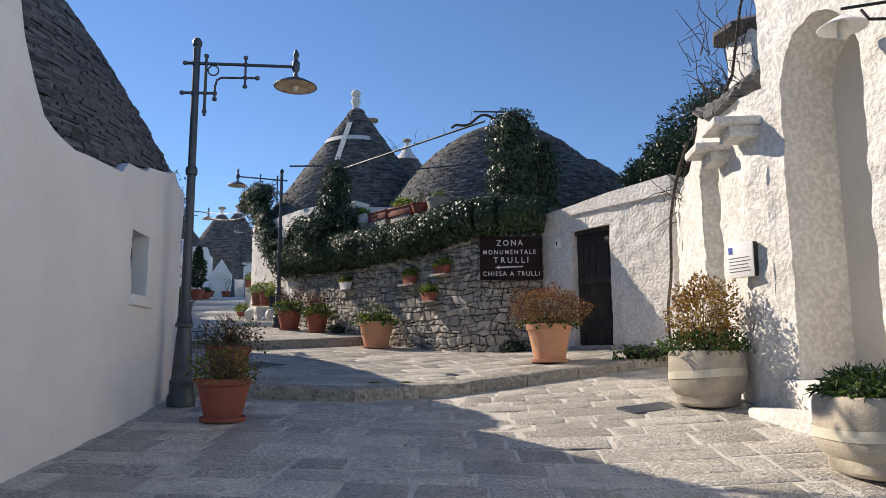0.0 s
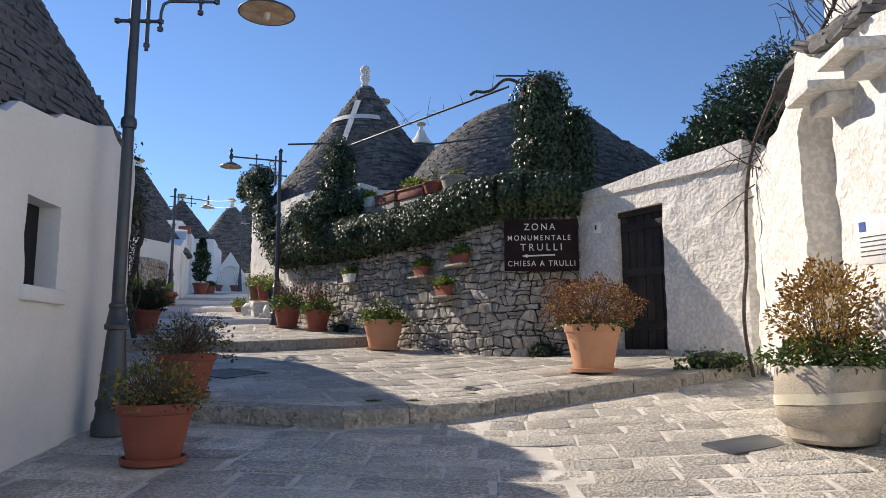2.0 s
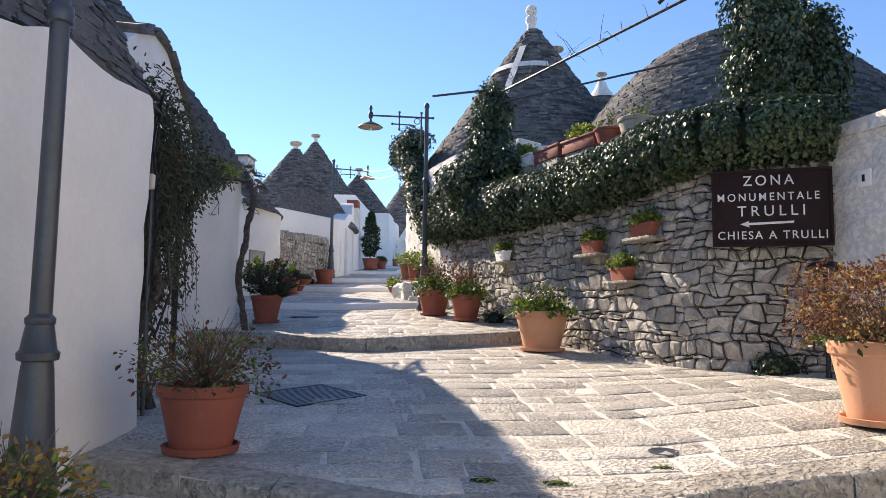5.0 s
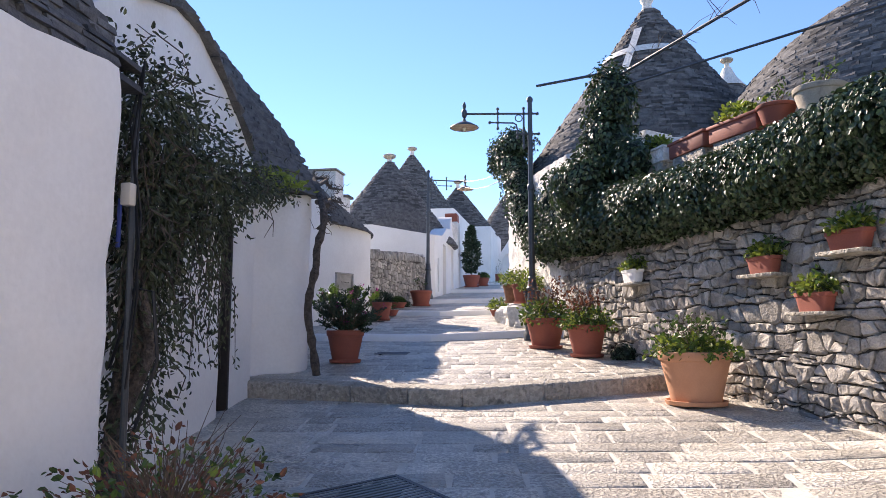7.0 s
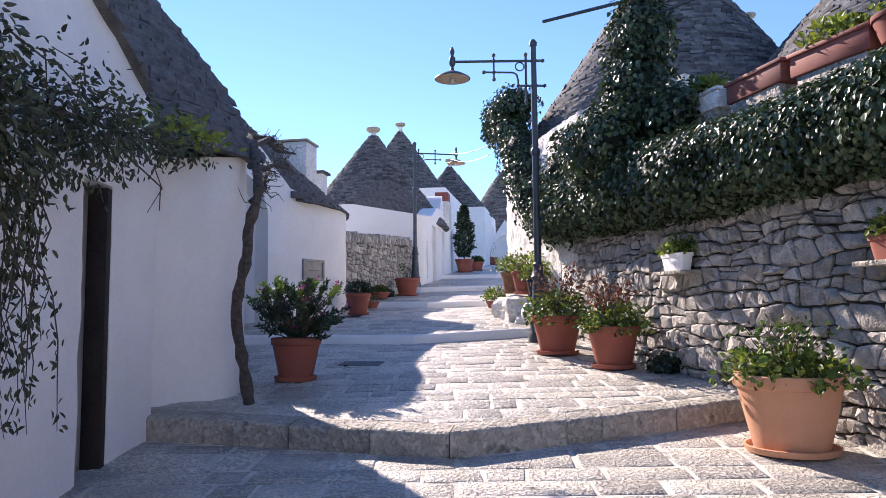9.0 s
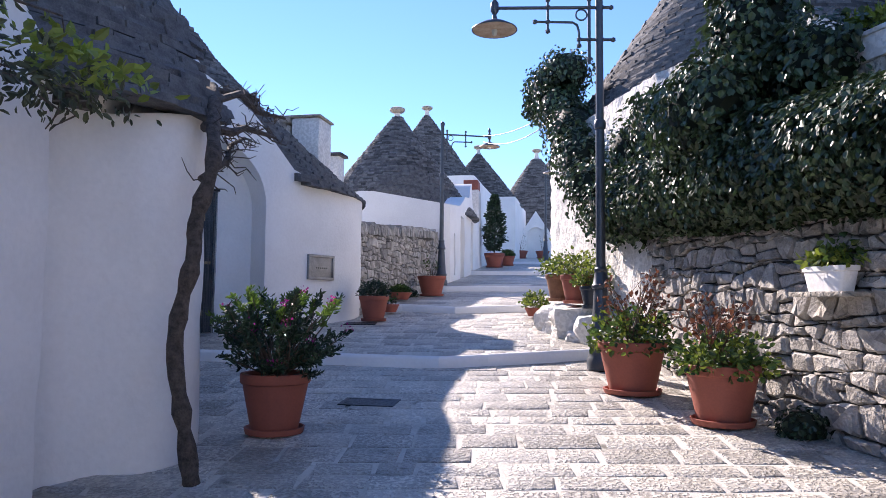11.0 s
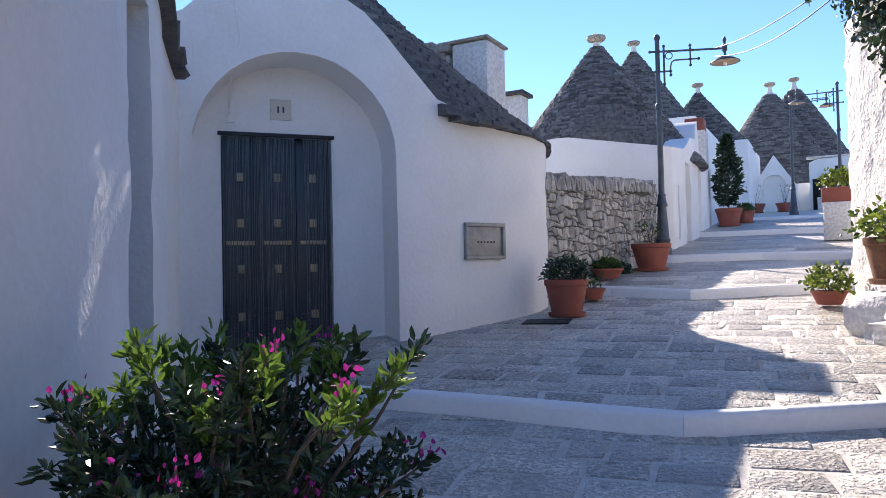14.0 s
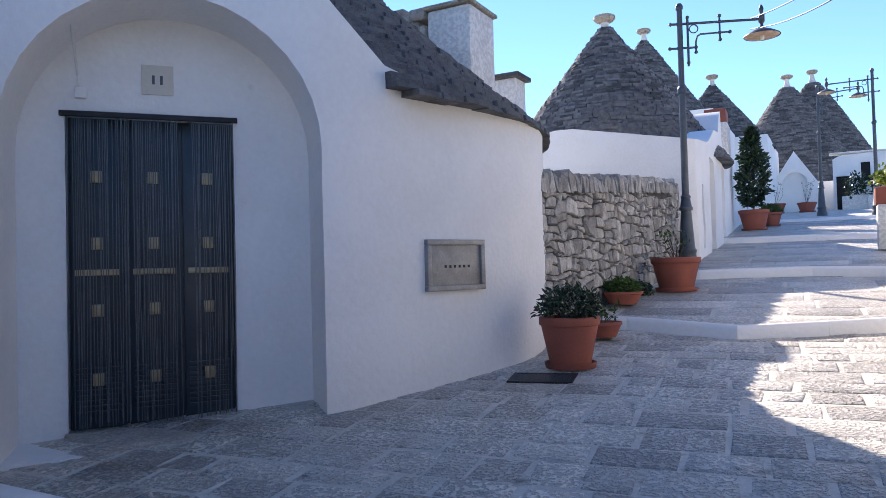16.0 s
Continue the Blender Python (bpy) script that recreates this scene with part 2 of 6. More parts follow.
def along(poly, s):
    """Place, direction and left-hand normal at the length s of a plan polyline of (x, y, ...) rows."""
    for p, q in zip(poly, poly[1:]):
        d = math.hypot(q[0] - p[0], q[1] - p[1])
        if s <= d or q is poly[-1]:
            u = s / d
            return [lerp(a, b, u) for a, b in zip(p, q)], ((q[0] - p[0]) / d, (q[1] - p[1]) / d)
        s -= d


def length(poly):
    return sum(math.hypot(q[0] - p[0], q[1] - p[1]) for p, q in zip(poly, poly[1:]))


def smooth_poly(poly, n=3):
    """Rounds the corners of a polyline by cutting them n times."""
    for _ in range(n):
        out = [poly[0]]
        for p, q in zip(poly, poly[1:]):
            out += [[lerp(a, b, 0.25) for a, b in zip(p, q)], [lerp(a, b, 0.75) for a, b in zip(p, q)]]
        poly = out + [poly[-1]]
    return poly


def wall(name, poly, z0, material, parent=None, thick=0.45, rough=0.012, cell=0.16, batter=0.0, cuts=(), kind="", label="", seed=0.0, rscale=2.2):
    """A lumpy masonry wall along rows (x, y, top), its face to the right of the way, with thickness behind; cuts: solids taken out."""
    total = length(poly)
    nu = max(2, round(total / cell))
    top = max(p[2] for p in poly)
    nv = max(2, round((top - z0) / cell))
    verts, faces = [], []
    for i in range(nu + 1):
        (x, y, zt), (dx, dy) = along(poly, total * i / nu)
        # averaged direction, so that corners stay closed
        (_, (ax, ay)), (_, (bx, by)) = along(poly, max(0, total * i / nu - 0.06)), along(poly, min(total, total * i / nu + 0.06))
        dx, dy = ax + bx, ay + by
        h = math.hypot(dx, dy) or 1
        nx, ny = dy / h, -dx / h
        for j in range(nv + 1):
            z = lerp(z0, zt, j / nv)
            o = rough * (1.6 * noise.noise(Vector((x * rscale + seed, y * rscale, z * rscale))) + 0.8 * noise.noise(Vector((x * 6, y * 6 + seed, z * 6)))) - batter * (z - z0)
            verts.append((x + nx * o, y + ny * o, z))
        for j in range(nv + 1):
            verts.append((x - nx * thick, y - ny * thick, lerp(z0, zt, j / nv)))
    w = 2 * (nv + 1)
    for i in range(nu):
        a, b = i * w, (i + 1) * w
        for j in range(nv):
            faces.append((a + j, b + j, b + j + 1, a + j + 1))
            faces.append((b + nv + 1 + j, a + nv + 1 + j, a + nv + 2 + j, b + nv + 2 + j))
        faces.append((a + nv, b + nv, b + 2 * nv + 1, a + 2 * nv + 1))
        faces.append((b, a, a + nv + 1, b + nv + 1))
    for a, flip in ((0, 1), (nu * w, 0)):
        for j in range(nv):
            f = (a + j, a + j + 1, a + nv + 2 + j, a + nv + 1 + j)
            faces.append(f if not flip else f[::-1])
    ob = link(name, verts, faces, material, parent, label, 0.0, kind)
    if cuts:
        carve(ob, cuts)
    me = ob.data
    me.polygons.foreach_set("use_smooth", [True] * len(me.polygons))
    me.set_sharp_from_angle(angle=radians(38))
    return ob


def carve(ob, cuts):
    """Takes closed solids (bmesh makers) out of a mesh."""
    for make in cuts:
        bm = bmesh.new()
        make(bm)
        bmesh.ops.recalc_face_normals(bm, faces=bm.faces)
        me = bpy.data.meshes.new("cut")
        bm.to_mesh(me)
        bm.free()
        tool = new("cut", me)
        md = ob.modifiers.new("cut", "BOOLEAN")
        md.operation, md.object, md.solver = "DIFFERENCE", tool, "EXACT"
        bpy.context.view_layer.update()
        res = bpy.data.meshes.new_from_object(ob.evaluated_get(bpy.context.evaluated_depsgraph_get()))
        ob.modifiers.clear()
        old = ob.data
        ob.data = res
        bpy.data.meshes.remove(old)
        bpy.data.objects.remove(tool)
        bpy.data.meshes.remove(me)


def local(px, py, qx, qy, z=0.0):
    """Frame at p whose x runs to q and whose y points behind the face that lies to the right of that way."""
    a = math.atan2(qy - py, qx - px)
    return Matrix.Translation((px, py, z)) @ Matrix.Rotation(a, 4, "Z")


def box_cut(m, x0, x1, y0, y1, z0, z1):
    return lambda bm: add_box(bm, x0, x1, y0, y1, z0, z1, 0, m)


def arch_cut(m, x0, x1, y0, y1, z0, spring, rise=None, seg=18):
    def make(bm):
        c, r = (x0 + x1) / 2, (x1 - x0) / 2
        out = [(x0, z0), (x1, z0)] + [(c + r * math.cos(math.pi * k / seg), spring + (rise or r) * math.sin(math.pi * k / seg)) for k in range(seg + 1)]
        rows = [[bm.verts.new(m @ Vector((x, y, z))) for x, z in out] for y in (y0, y1)]
        bm.faces.new(rows[0])
        bm.faces.new(rows[1][::-1])
        for i in range(len(out)):
            j = (i + 1) % len(out)
            bm.faces.new((rows[0][j], rows[0][i], rows[1][i], rows[1][j]))
    return make


# ---------------------------------------------------------------- the lie of the land
K1 = [(-3, 9.9), (-1.2, 9.55), (-0.35, 9.3), (1.0, 8.74), (2.72, 9.18), (4.2, 9.42), (6.5, 9.75), (9, 10)]
K2 = [(-6, 15.1), (-2.6, 14.92), (-0.65, 14.68), (-0.06, 14.6), (1.0, 15.17), (2.25, 15.9), (3.4, 16.6), (9, 20)]
K3 = [(-9, 19.2), (-5.6, 19.32), (-2.6, 19.3), (-1.3, 19.25), (-0.8, 19.5), (0.35, 20.1), (1.2, 20.5), (9, 24)]
K4 = [(-9, 25), (-3.05, 24.3), (-2.0, 23.9), (-1.3, 24.2), (-0.3, 24.7), (1.2, 25.2), (9, 28)]
K5 = [(-9, 28.4), (-2.9, 27.7), (-1.5, 27.9), (-0.5, 27.7), (1.2, 27.6), (9, 28)]
K6 = [(-9, 33.5), (9, 33.2)]
K7 = [(-9, 40.5), (9, 40.2)]
KERBS = [K1, K2, K3, K4, K5, K6, K7]
PLANES = [(0.0, 0.09, 8.75), (0.16, 0.083, 9.0), (0.83, 0.088, 15.1), (1.32, 0.085, 19.4), (1.81, 0.085, 23.9), (2.26, 0.085, 27.8), (2.84, 0.085, 33.3), (3.52, 0.075, 40.3)]


def kerb_y(k, x):
    if x <= k[0][0]:
        return k[0][1]
    for (ax, ay), (bx, by) in zip(k, k[1:]):
        if x <= bx:
            return lerp(ay, by, (x - ax) / (bx - ax))
    return k[-1][1]


def plane_z(i, x, y):
    a, b, y0 = PLANES[i]
    yy = max(-8.0, min(y, 70.0))
    return a + b * (yy - y0) + 0.085 * max(0.0, min(x, 7.0) - 2.4) * max(0.0, min(1.0, (14.5 - yy) / 3.5))


def terrace(x, y):
    return sum(y > kerb_y(k, x) for k in KERBS)


def gz(x, y):
    return plane_z(terrace(x, y), x, y)


# ---------------------------------------------------------------- ground
def build_ground():
    xs = [-600, -200, -60, -20] + [-10 + 0.5 * i for i in range(45)] + [20, 60, 200, 600]
    verts, faces, rows = [], [], []
    # each terrace is a strip between its kerbs, the strips joined by the risers
    lows = [None] + KERBS
    for i in range(len(PLANES)):
        steps = 14 if i else 24
        for j in range(steps + 1):
            row = []
            for x in xs:
                xc = max(-9, min(9, x))
                a = kerb_y(lows[i], xc) + 0.02 if lows[i] else -8.0
                b = kerb_y(KERBS[i], xc) + 0.02 if i < len(KERBS) else 70.0
                y = lerp(a, b, j / steps)
                row.append(len(verts))
                verts.append((x, y, plane_z(i, x, y) - 0.005))
            rows.append(row)
    for y in (-40, -600):
        rows.insert(0, [len(verts) + k for k in range(len(xs))])
        verts += [(x, y, plane_z(0, min(x, 2), -8)) for x in xs]
    for y in (120, 900):
        rows.append([len(verts) + k for k in range(len(xs))])
        verts += [(x, y, plane_z(7, 0, 70)) for x in xs]
    for a, b in zip(rows, rows[1:]):
        for k in range(len(xs) - 1):
            faces.append((a[k], a[k + 1], b[k + 1], b[k]))
    return tagged(link("ground", verts, faces, JOINT), "sloping paved ground with pale mortar joints", "ground", kind="structure")


ground = build_ground()


# ---------------------------------------------------------------- roofs
def cone_slabs(c, R, z0, H, bulge=1.0, course=0.075, width=0.3, seed=1, arc=(0, 360), lift=0.0, cap=0.06, sy=1.0, keep=None):
    """Corners of the flat stones that ring a conical roof, course over course: a list of 8-vertex blocks."""
    rng = random.Random(seed)
    out = []
    z = 0.0
    while z < H * (1 - cap):
        h = course * rng.uniform(0.75, 1.3)
        u = z / H
        r = R * (1 - u) ** bulge
        ri = max(0.0, r - 0.28)
        n = max(7, round(2 * math.pi * r / width))
        a0 = rng.uniform(0, 6.28)
        k = 0
        while k < n:
            w = rng.choice((0.7, 1, 1, 1.3))
            a, b = a0 + 2 * math.pi * k / n, a0 + 2 * math.pi * min(k + w, n) / n
            k += w
            mid = math.degrees((a + b) / 2) % 360
            if not (arc[0] <= mid <= arc[1] or arc[0] <= mid - 360 <= arc[1]):
                continue
            ro = r + rng.uniform(-0.014, 0.022)
            zz = z0 + z + rng.uniform(-0.006, 0.006)
            g = 0.004 / max(r, 0.2)
            blk = []
            for zt, drop in ((zz, 0.0), (zz + h * rng.uniform(0.86, 0.98), 0.012)):
                for ang, rr in ((a + g, ri), (a + g, ro - drop), (b - g, ro - drop + rng.uniform(-0.015, 0.015)), (b - g, ri)):
                    tilt = (0.045 if rr > ri else 0) * (R and 1)
                    blk.append((c[0] + rr * math.cos(ang), c[1] + rr * math.sin(ang), zt - tilt * 0.5 + lift))
            blk = [(x, c[1] + (y - c[1]) * sy, zz2) for x, y, zz2 in blk]
            if keep and not keep(*blk[1]):
                continue
            out.append(blk)
        z += h
    return out


BLOCK = [(0, 3, 2, 1), (4, 5, 6, 7), (0, 1, 5, 4), (1, 2, 6, 5), (2, 3, 7, 6), (3, 0, 4, 7)]


def roof(parent, c, R, z0, H, near=None, count=300, name="roof", **k):
    """A dry-stone cone: an inner shell, the stones nearest to a plan point as pieces, and the rest joined."""
    blocks = cone_slabs(c, R, z0, H, **k)
    bm = bmesh.new()
    bulge = k.get("bulge", 1.0)
    add_lathe(bm, [(max(0.01, R * (1 - u) ** bulge - 0.12), z0 + H * u) for u in [i / 12 for i in range(12)] + [0.985]], 40, (c[0], c[1], 0))
    bmesh.ops.transform(bm, matrix=Matrix.Translation((c[0], c[1], 0)) @ Matrix.Diagonal((1, k.get('sy', 1.0), 1, 1)) @ Matrix.Translation((-c[0], -c[1], 0)), verts=bm.verts)
    if k.get('keep'):
        bmesh.ops.delete(bm, geom=[v for v in bm.verts if not k['keep'](*v.co)], context='VERTS')
    shell = part(name, bm, SLAB, parent, "grey dry-stone conical roof")
    if near:
        blocks.sort(key=lambda b: (b[1][0] - near[0]) ** 2 + (b[1][1] - near[1]) ** 2 + (b[1][2] - near[2]) ** 2)
        for b in blocks[:count]:
            link("roof_slab", b, BLOCK, SLAB, shell)
        blocks = blocks[count:]
    v, f = [], []
    for b in blocks:
        n = len(v)
        v += b
        f += [tuple(n + i for i in q) for q in BLOCK]
    link("roof_covering", v, f, SLAB, shell, kind="stuff")
    return shell


def pinnacle(parent, x, y, z, s=1.0, ball=True, neck=0.0):
    prof = [(0.30, -0.5), (0.20, -0.15), (0.10, 0.0), (0.085, 0.10), (0.17, 0.20), (0.19, 0.26), (0.10, 0.30)]
    if ball:
        prof = [(0.24, -0.35), (0.13, -0.05), (0.10, 0.08), (0.16, 0.2), (0.15, 0.3), (0.09, 0.36)] + [(0.16 * math.sin(a), 0.50 - 0.16 * math.cos(a)) for a in [0.6 + 0.35 * i for i in range(7)]] + [(0.01, 0.66)]
    else:
        prof = [(0.34, -0.55), (0.20, -0.2), (0.11, 0.0), (0.09, 0.14), (0.10, 0.22), (0.01, 0.23)]
        lathe("disc", [(r * s, h * s) for r, h in ((0.09, 0.20), (0.20, 0.25), (0.245, 0.30), (0.24, 0.36), (0.15, 0.40), (0.01, 0.41))], KERB, parent, 20, (x, y, z), "grey stone disc")
    lathe("pinnacle", [(r * s, h * s) for r, h in prof], WHITE_OLD_SUN, parent, 20, (x, y, z), "whitewashed stone pinnacle")


# ---------------------------------------------------------------- rubble walls
def stone_cells(rng, x0, x1, z0, z1, w, h):
    """Outlines of roughly coursed stones: wavy beds, slanting joints, thick and thin stones mixed."""
    cells, z, k = [], z0, 0

    def bed(n, x, base):
        return base + h * (0.62 * noise.noise(Vector((x * 1.6, n * 3.7, 0.5))) + 0.42 * noise.noise(Vector((x * 4.5, n * 3.7, 2.5))))
    while z < z1 + h:
        hh = h * rng.choice((0.62, 0.8, 0.95, 1.1, 1.3, 1.5))
        x = x0 - rng.random() * w
        lean = rng.uniform(-0.2, 0.2) * hh
        while x < x1:
            ww = min(max(hh, 0.8 * h) * rng.choice((0.8, 1.1, 1.3, 1.5, 1.8, 2.3)) * rng.uniform(0.85, 1.15), w * 1.4)
            nxt = rng.uniform(-0.36, 0.36) * hh
            mid = x + ww * rng.uniform(0.35, 0.65)
            low = [(x - lean, bed(k, x, z)), (mid, bed(k, mid, z) + rng.uniform(-0.1, 0.06) * hh), (x + ww - nxt, bed(k, x + ww, z))]
            top = [(x + ww + nxt, bed(k + 1, x + ww, z + hh)), (mid, bed(k + 1, mid, z + hh) + rng.uniform(-0.06, 0.1) * hh), (x + lean, bed(k + 1, x, z + hh))]
            if hh > h and rng.random() < 0.3:       # a thick course filled with two thin stones
                u = rng.uniform(0.35, 0.65)
                a, b = [lerp(p, q, u) for p, q in zip(low[0], top[2])], [lerp(p, q, u + rng.uniform(-0.1, 0.1)) for p, q in zip(low[2], top[0])]
                cells.append((x + ww / 2, z + hh * u / 2, low + [b, a]))
                cells.append((x + ww / 2, z + hh * (1 + u) / 2, [a, b] + top))
            else:
                cells.append((x + ww / 2, z + hh / 2, low + top))
            x += ww
            lean = nxt
        z += hh
        k += 1
    return [c for c in cells if x0 < c[0] < x1]


def stone_face(rng, poly, proud):
    """One rough stone in wall coordinates (s, out, z): its outline, a shoulder and a crown."""
    cx, cz = sum(p[0] for p in poly) / len(poly), sum(p[1] for p in poly) / len(poly)
    ring = []
    for (ax, az), (bx, bz) in zip(poly, poly[1:] + poly[:1]):
        if math.hypot(bx - ax, bz - az) < 0.025:
            continue
        for u in (0.14, 0.86) if math.hypot(bx - ax, bz - az) > 0.06 else (0.5,):
            x, z = lerp(ax, bx, u), lerp(az, bz, u)
            d = math.hypot(cx - x, cz - z) or 1
            k = rng.uniform(0.004, 0.017) / d
            ring.append((lerp(x, cx, k), lerp(z, cz, k)))
    n = len(ring)
    if n < 3:
        return None
    tilt = rng.uniform(-0.35, 0.35)
    v = [(x, -0.06, z) for x, z in ring]
    v += [(x, proud * rng.uniform(0.35, 0.85), z) for x, z in ring]
    v += [(lerp(x, cx, rng.uniform(0.08, 0.4)), proud * (1 + tilt * (z - cz) / 0.1) * rng.uniform(0.85, 1.15), lerp(z, cz, rng.uniform(0.12, 0.3))) for x, z in ring]
    v.append((cx, proud * rng.uniform(0.85, 1.3), cz))
    f = []
    for r in (0, n):
        f += [(r + i, r + (i + 1) % n, r + n + (i + 1) % n, r + n + i) for i in range(n)]
    f += [(2 * n + i, 2 * n + (i + 1) % n, 3 * n) for i in range(n)]
    return v, f


def rubble_wall(name, poly, z0f, label, thick=0.5, big=0.2, proud=0.05, near=(0, 0), seed=3, coping=0.0):
    """A dry-stone wall along rows (x, y, top): an earthen core, stones on its face, and upright coping stones."""
    rng = random.Random(seed)
    total = length(poly)
    zlow = min(z0f(p[0], p[1]) for p in poly) - 0.15
    holder = tagged(new(name), label, "stone wall", kind="structure")
    wall("core", [(x, y, z - 0.02) for x, y, z in poly], zlow, MORTAR, holder, thick, 0.01, 0.3)
    top = max(p[2] for p in poly)
    stones = []
    for sx, sz, cell in stone_cells(rng, 0, total, zlow, top + 0.05, big * 1.75, big):
        (px, py, zt), _ = along(poly, sx)
        if sz > zt - 0.03 or sz < z0f(px, py) - 0.1:
            continue
        face = stone_face(rng, [(x, min(z, zt + 0.02)) for x, z in cell], proud * rng.uniform(0.6, 1.5))
        if face:
            stones.append((px, py, *face))
    placed = []
    for px, py, v, f in stones:
        pts = []
        for s, o, z in v:
            (x, y, _), (dx, dy) = along(poly, max(0, min(total, s)))
            pts.append((x + dy * o, y - dx * o, z))
        placed.append(((px - near[0]) ** 2 + (py - near[1]) ** 2, pts, f))
    if coping:
        s = 0.0
        while s < total - 0.1:
            w = rng.uniform(0.06, 0.15)
            h = coping * rng.uniform(0.7, 1.25)
            (x, y, zt), (dx, dy) = along(poly, min(total, s + w / 2))
            a, b = s + 0.008, s + w - 0.008
            pts = []
            for z, ins in ((zt - 0.03, 0.0), (zt + h * 0.7, 0.01), (zt + h, 0.035)):
                for ss, o in ((a + ins, 0.05 - ins + rng.uniform(-0.02, 0.02)), (b - ins, 0.05 - ins + rng.uniform(-0.02, 0.02)), (b - ins, -thick + ins), (a + ins, -thick + ins)):
                    (qx, qy, _), (ex, ey) = along(poly, max(0, min(total, ss)))
                    pts.append((qx + ey * o, qy - ex * o, z + rng.uniform(-0.015, 0.015)))
            f = [(i, (i + 1) % 4, 4 + (i + 1) % 4, 4 + i) for i in range(4)] + [(4 + i, 4 + (i + 1) % 4, 8 + (i + 1) % 4, 8 + i) for i in range(4)] + [(8, 9, 10, 11)]
            placed.append(((x - near[0]) ** 2 + (y - near[1]) ** 2, pts, f))
            s += w
    placed.sort(key=lambda q: q[0])
    for _, pts, f in placed[:300]:
        link("stone", pts, f, RUBBLE, holder, smooth=18)
    v, f = [], []
    for _, pts, q in placed[300:]:
        n = len(v)
        v += pts
        f += [tuple(n + i for i in r) for r in q]
    if v:
        link("stonework", v, f, RUBBLE_JOIN, holder, smooth=18, kind="stuff")
    return holder


# stone retaining wall under the ivy, and the garden wall further up the lane
RETAIN = smooth_poly([(0.95, 19.7, 2.9), (1.95, 16.8, 3.0), (3.0, 14.85, 3.05), (3.78, 13.1, 3.1), (5.02, 12.66, 3.15)], 2)
GARDEN = [(-3.60, 22.95, 3.05), (-3.5, 25.5, 3.25), (-3.36, 28.75, 3.48)]

# ---------------------------------------------------------------- houses
# house with the tall cone beside the first lamp
h1 = thing("house", "whitewashed trullo house with a steep grey stone cone", "house")
H1 = [(-2.3, 2.0, 4.6), (-1.95, 4.6, 4.6), (-1.78, 5.35, 3.4), (-1.72, 5.62, 2.8), (-1.66, 5.92, 2.3), (-1.61, 6.15, 2.22), (-1.55, 6.4, 2.16), (-1.48, 6.75, 2.19), (-1.34, 7.48, 2.24), (-1.33, 7.52, 2.36), (-1.24, 8.1, 2.4), (-1.235, 8.14, 2.48), (-1.1, 8.95, 2.6), (-1.1, 9.0, 2.70), (-1.1, 9.75, 2.62), (-1.1, 10.39, 2.68), (-2.4, 10.6, 2.7)]
m1 = local(-1.42, 7.0, -1.1, 8.95, 0)
wall("wall", [(x, y, z) for x, y, z in H1], -1.2, WHITE, h1, 0.5, 0.015, cuts=[box_cut(m1, 0.74, 1.24, -0.2, 0.3, 1.12, 1.76)])
box("window_sill", 0.70, 1.33, -0.06, 0.2, 1.02, 1.13, WHITE, h1, 0.02, "whitewashed stone sill", m1)
# dark fill stands for the unlit inside behind the window
box("window_pane", 0.74, 1.24, 0.16, 0.2, 1.12, 1.76, WINDOW_DARK, h1, 0.0, "dark panel filling the window opening", m1)
roof(h1, (-4.2, 9.9), 3.34, 2.2, 4.3, near=(-1.2, 8.6, 2.8), sy=1.42, bulge=0.7, course=0.042, width=0.17, keep=lambda x, y, z: 4.9 < y < 10.5 and not (x > -1.08 - 0.14 * max(0, 9 - y) + 0.06) and not (z < min(2.64, 2.18 + 0.2 * (y - 6.6))))

# gable house behind the vine
h2 = thing("house", "whitewashed gable house behind a climbing vine", "house")
H2 = [(-1.6, 10.7, 3.2), (-1.85, 11.6, 3.7), (-2.03, 12.4, 3.98), (-2.15, 13.0, 3.96), (-2.26, 13.5, 3.84), (-2.42, 14.2, 3.64), (-2.5, 14.7, 3.42), (-2.55, 15.0, 3.2)]
m2 = local(-2.15, 13.0, -2.45, 14.4)
wall("wall", H2, -0.2, WHITE, h2, 0.5, 0.012, cuts=[box_cut(m2, 0.82, 1.28, -0.3, 0.38, 0.5, 2.55)])
roof(h2, (-4.75, 12.7), 2.55, 3.3, 3.6, near=(-2.2, 13.5, 3.8), seed=5, course=0.05, width=0.26)

# rounded house in the middle with the second door
h3 = thing("house", "whitewashed trullo house with a rounded corner", "house")
H3 = smooth_poly([(-2.78, 14.8, 3.03), (-2.74, 15.5, 3.03), (-2.26, 15.62, 3.06), (-2.2, 15.9, 3.1), (-2.42, 16.4, 3.45), (-3.0, 17.03, 4.05), (-4.05, 18.08, 4.05), (-5.0, 19.06, 3.7), (-5.35, 19.42, 3.75), (-5.9, 20.0, 3.8)], 1)
m3 = local(-3.3, 17.33, -4.05, 18.08)
wall("wall", H3, 0.2, WHITE, h3, 0.45, 0.014, cuts=[box_cut(m3, 0.12, 1.06, -0.3, 0.26, 1.05, 3.72)])
roof(h3, (-4.7, 16.3), 2.66, 3.10, 3.3, bulge=0.95, near=(-2.2, 15.4, 3.1), seed=7, course=0.06, width=0.26, keep=lambda x, y, z: not (x + y > 13.72 and y > 15.95))



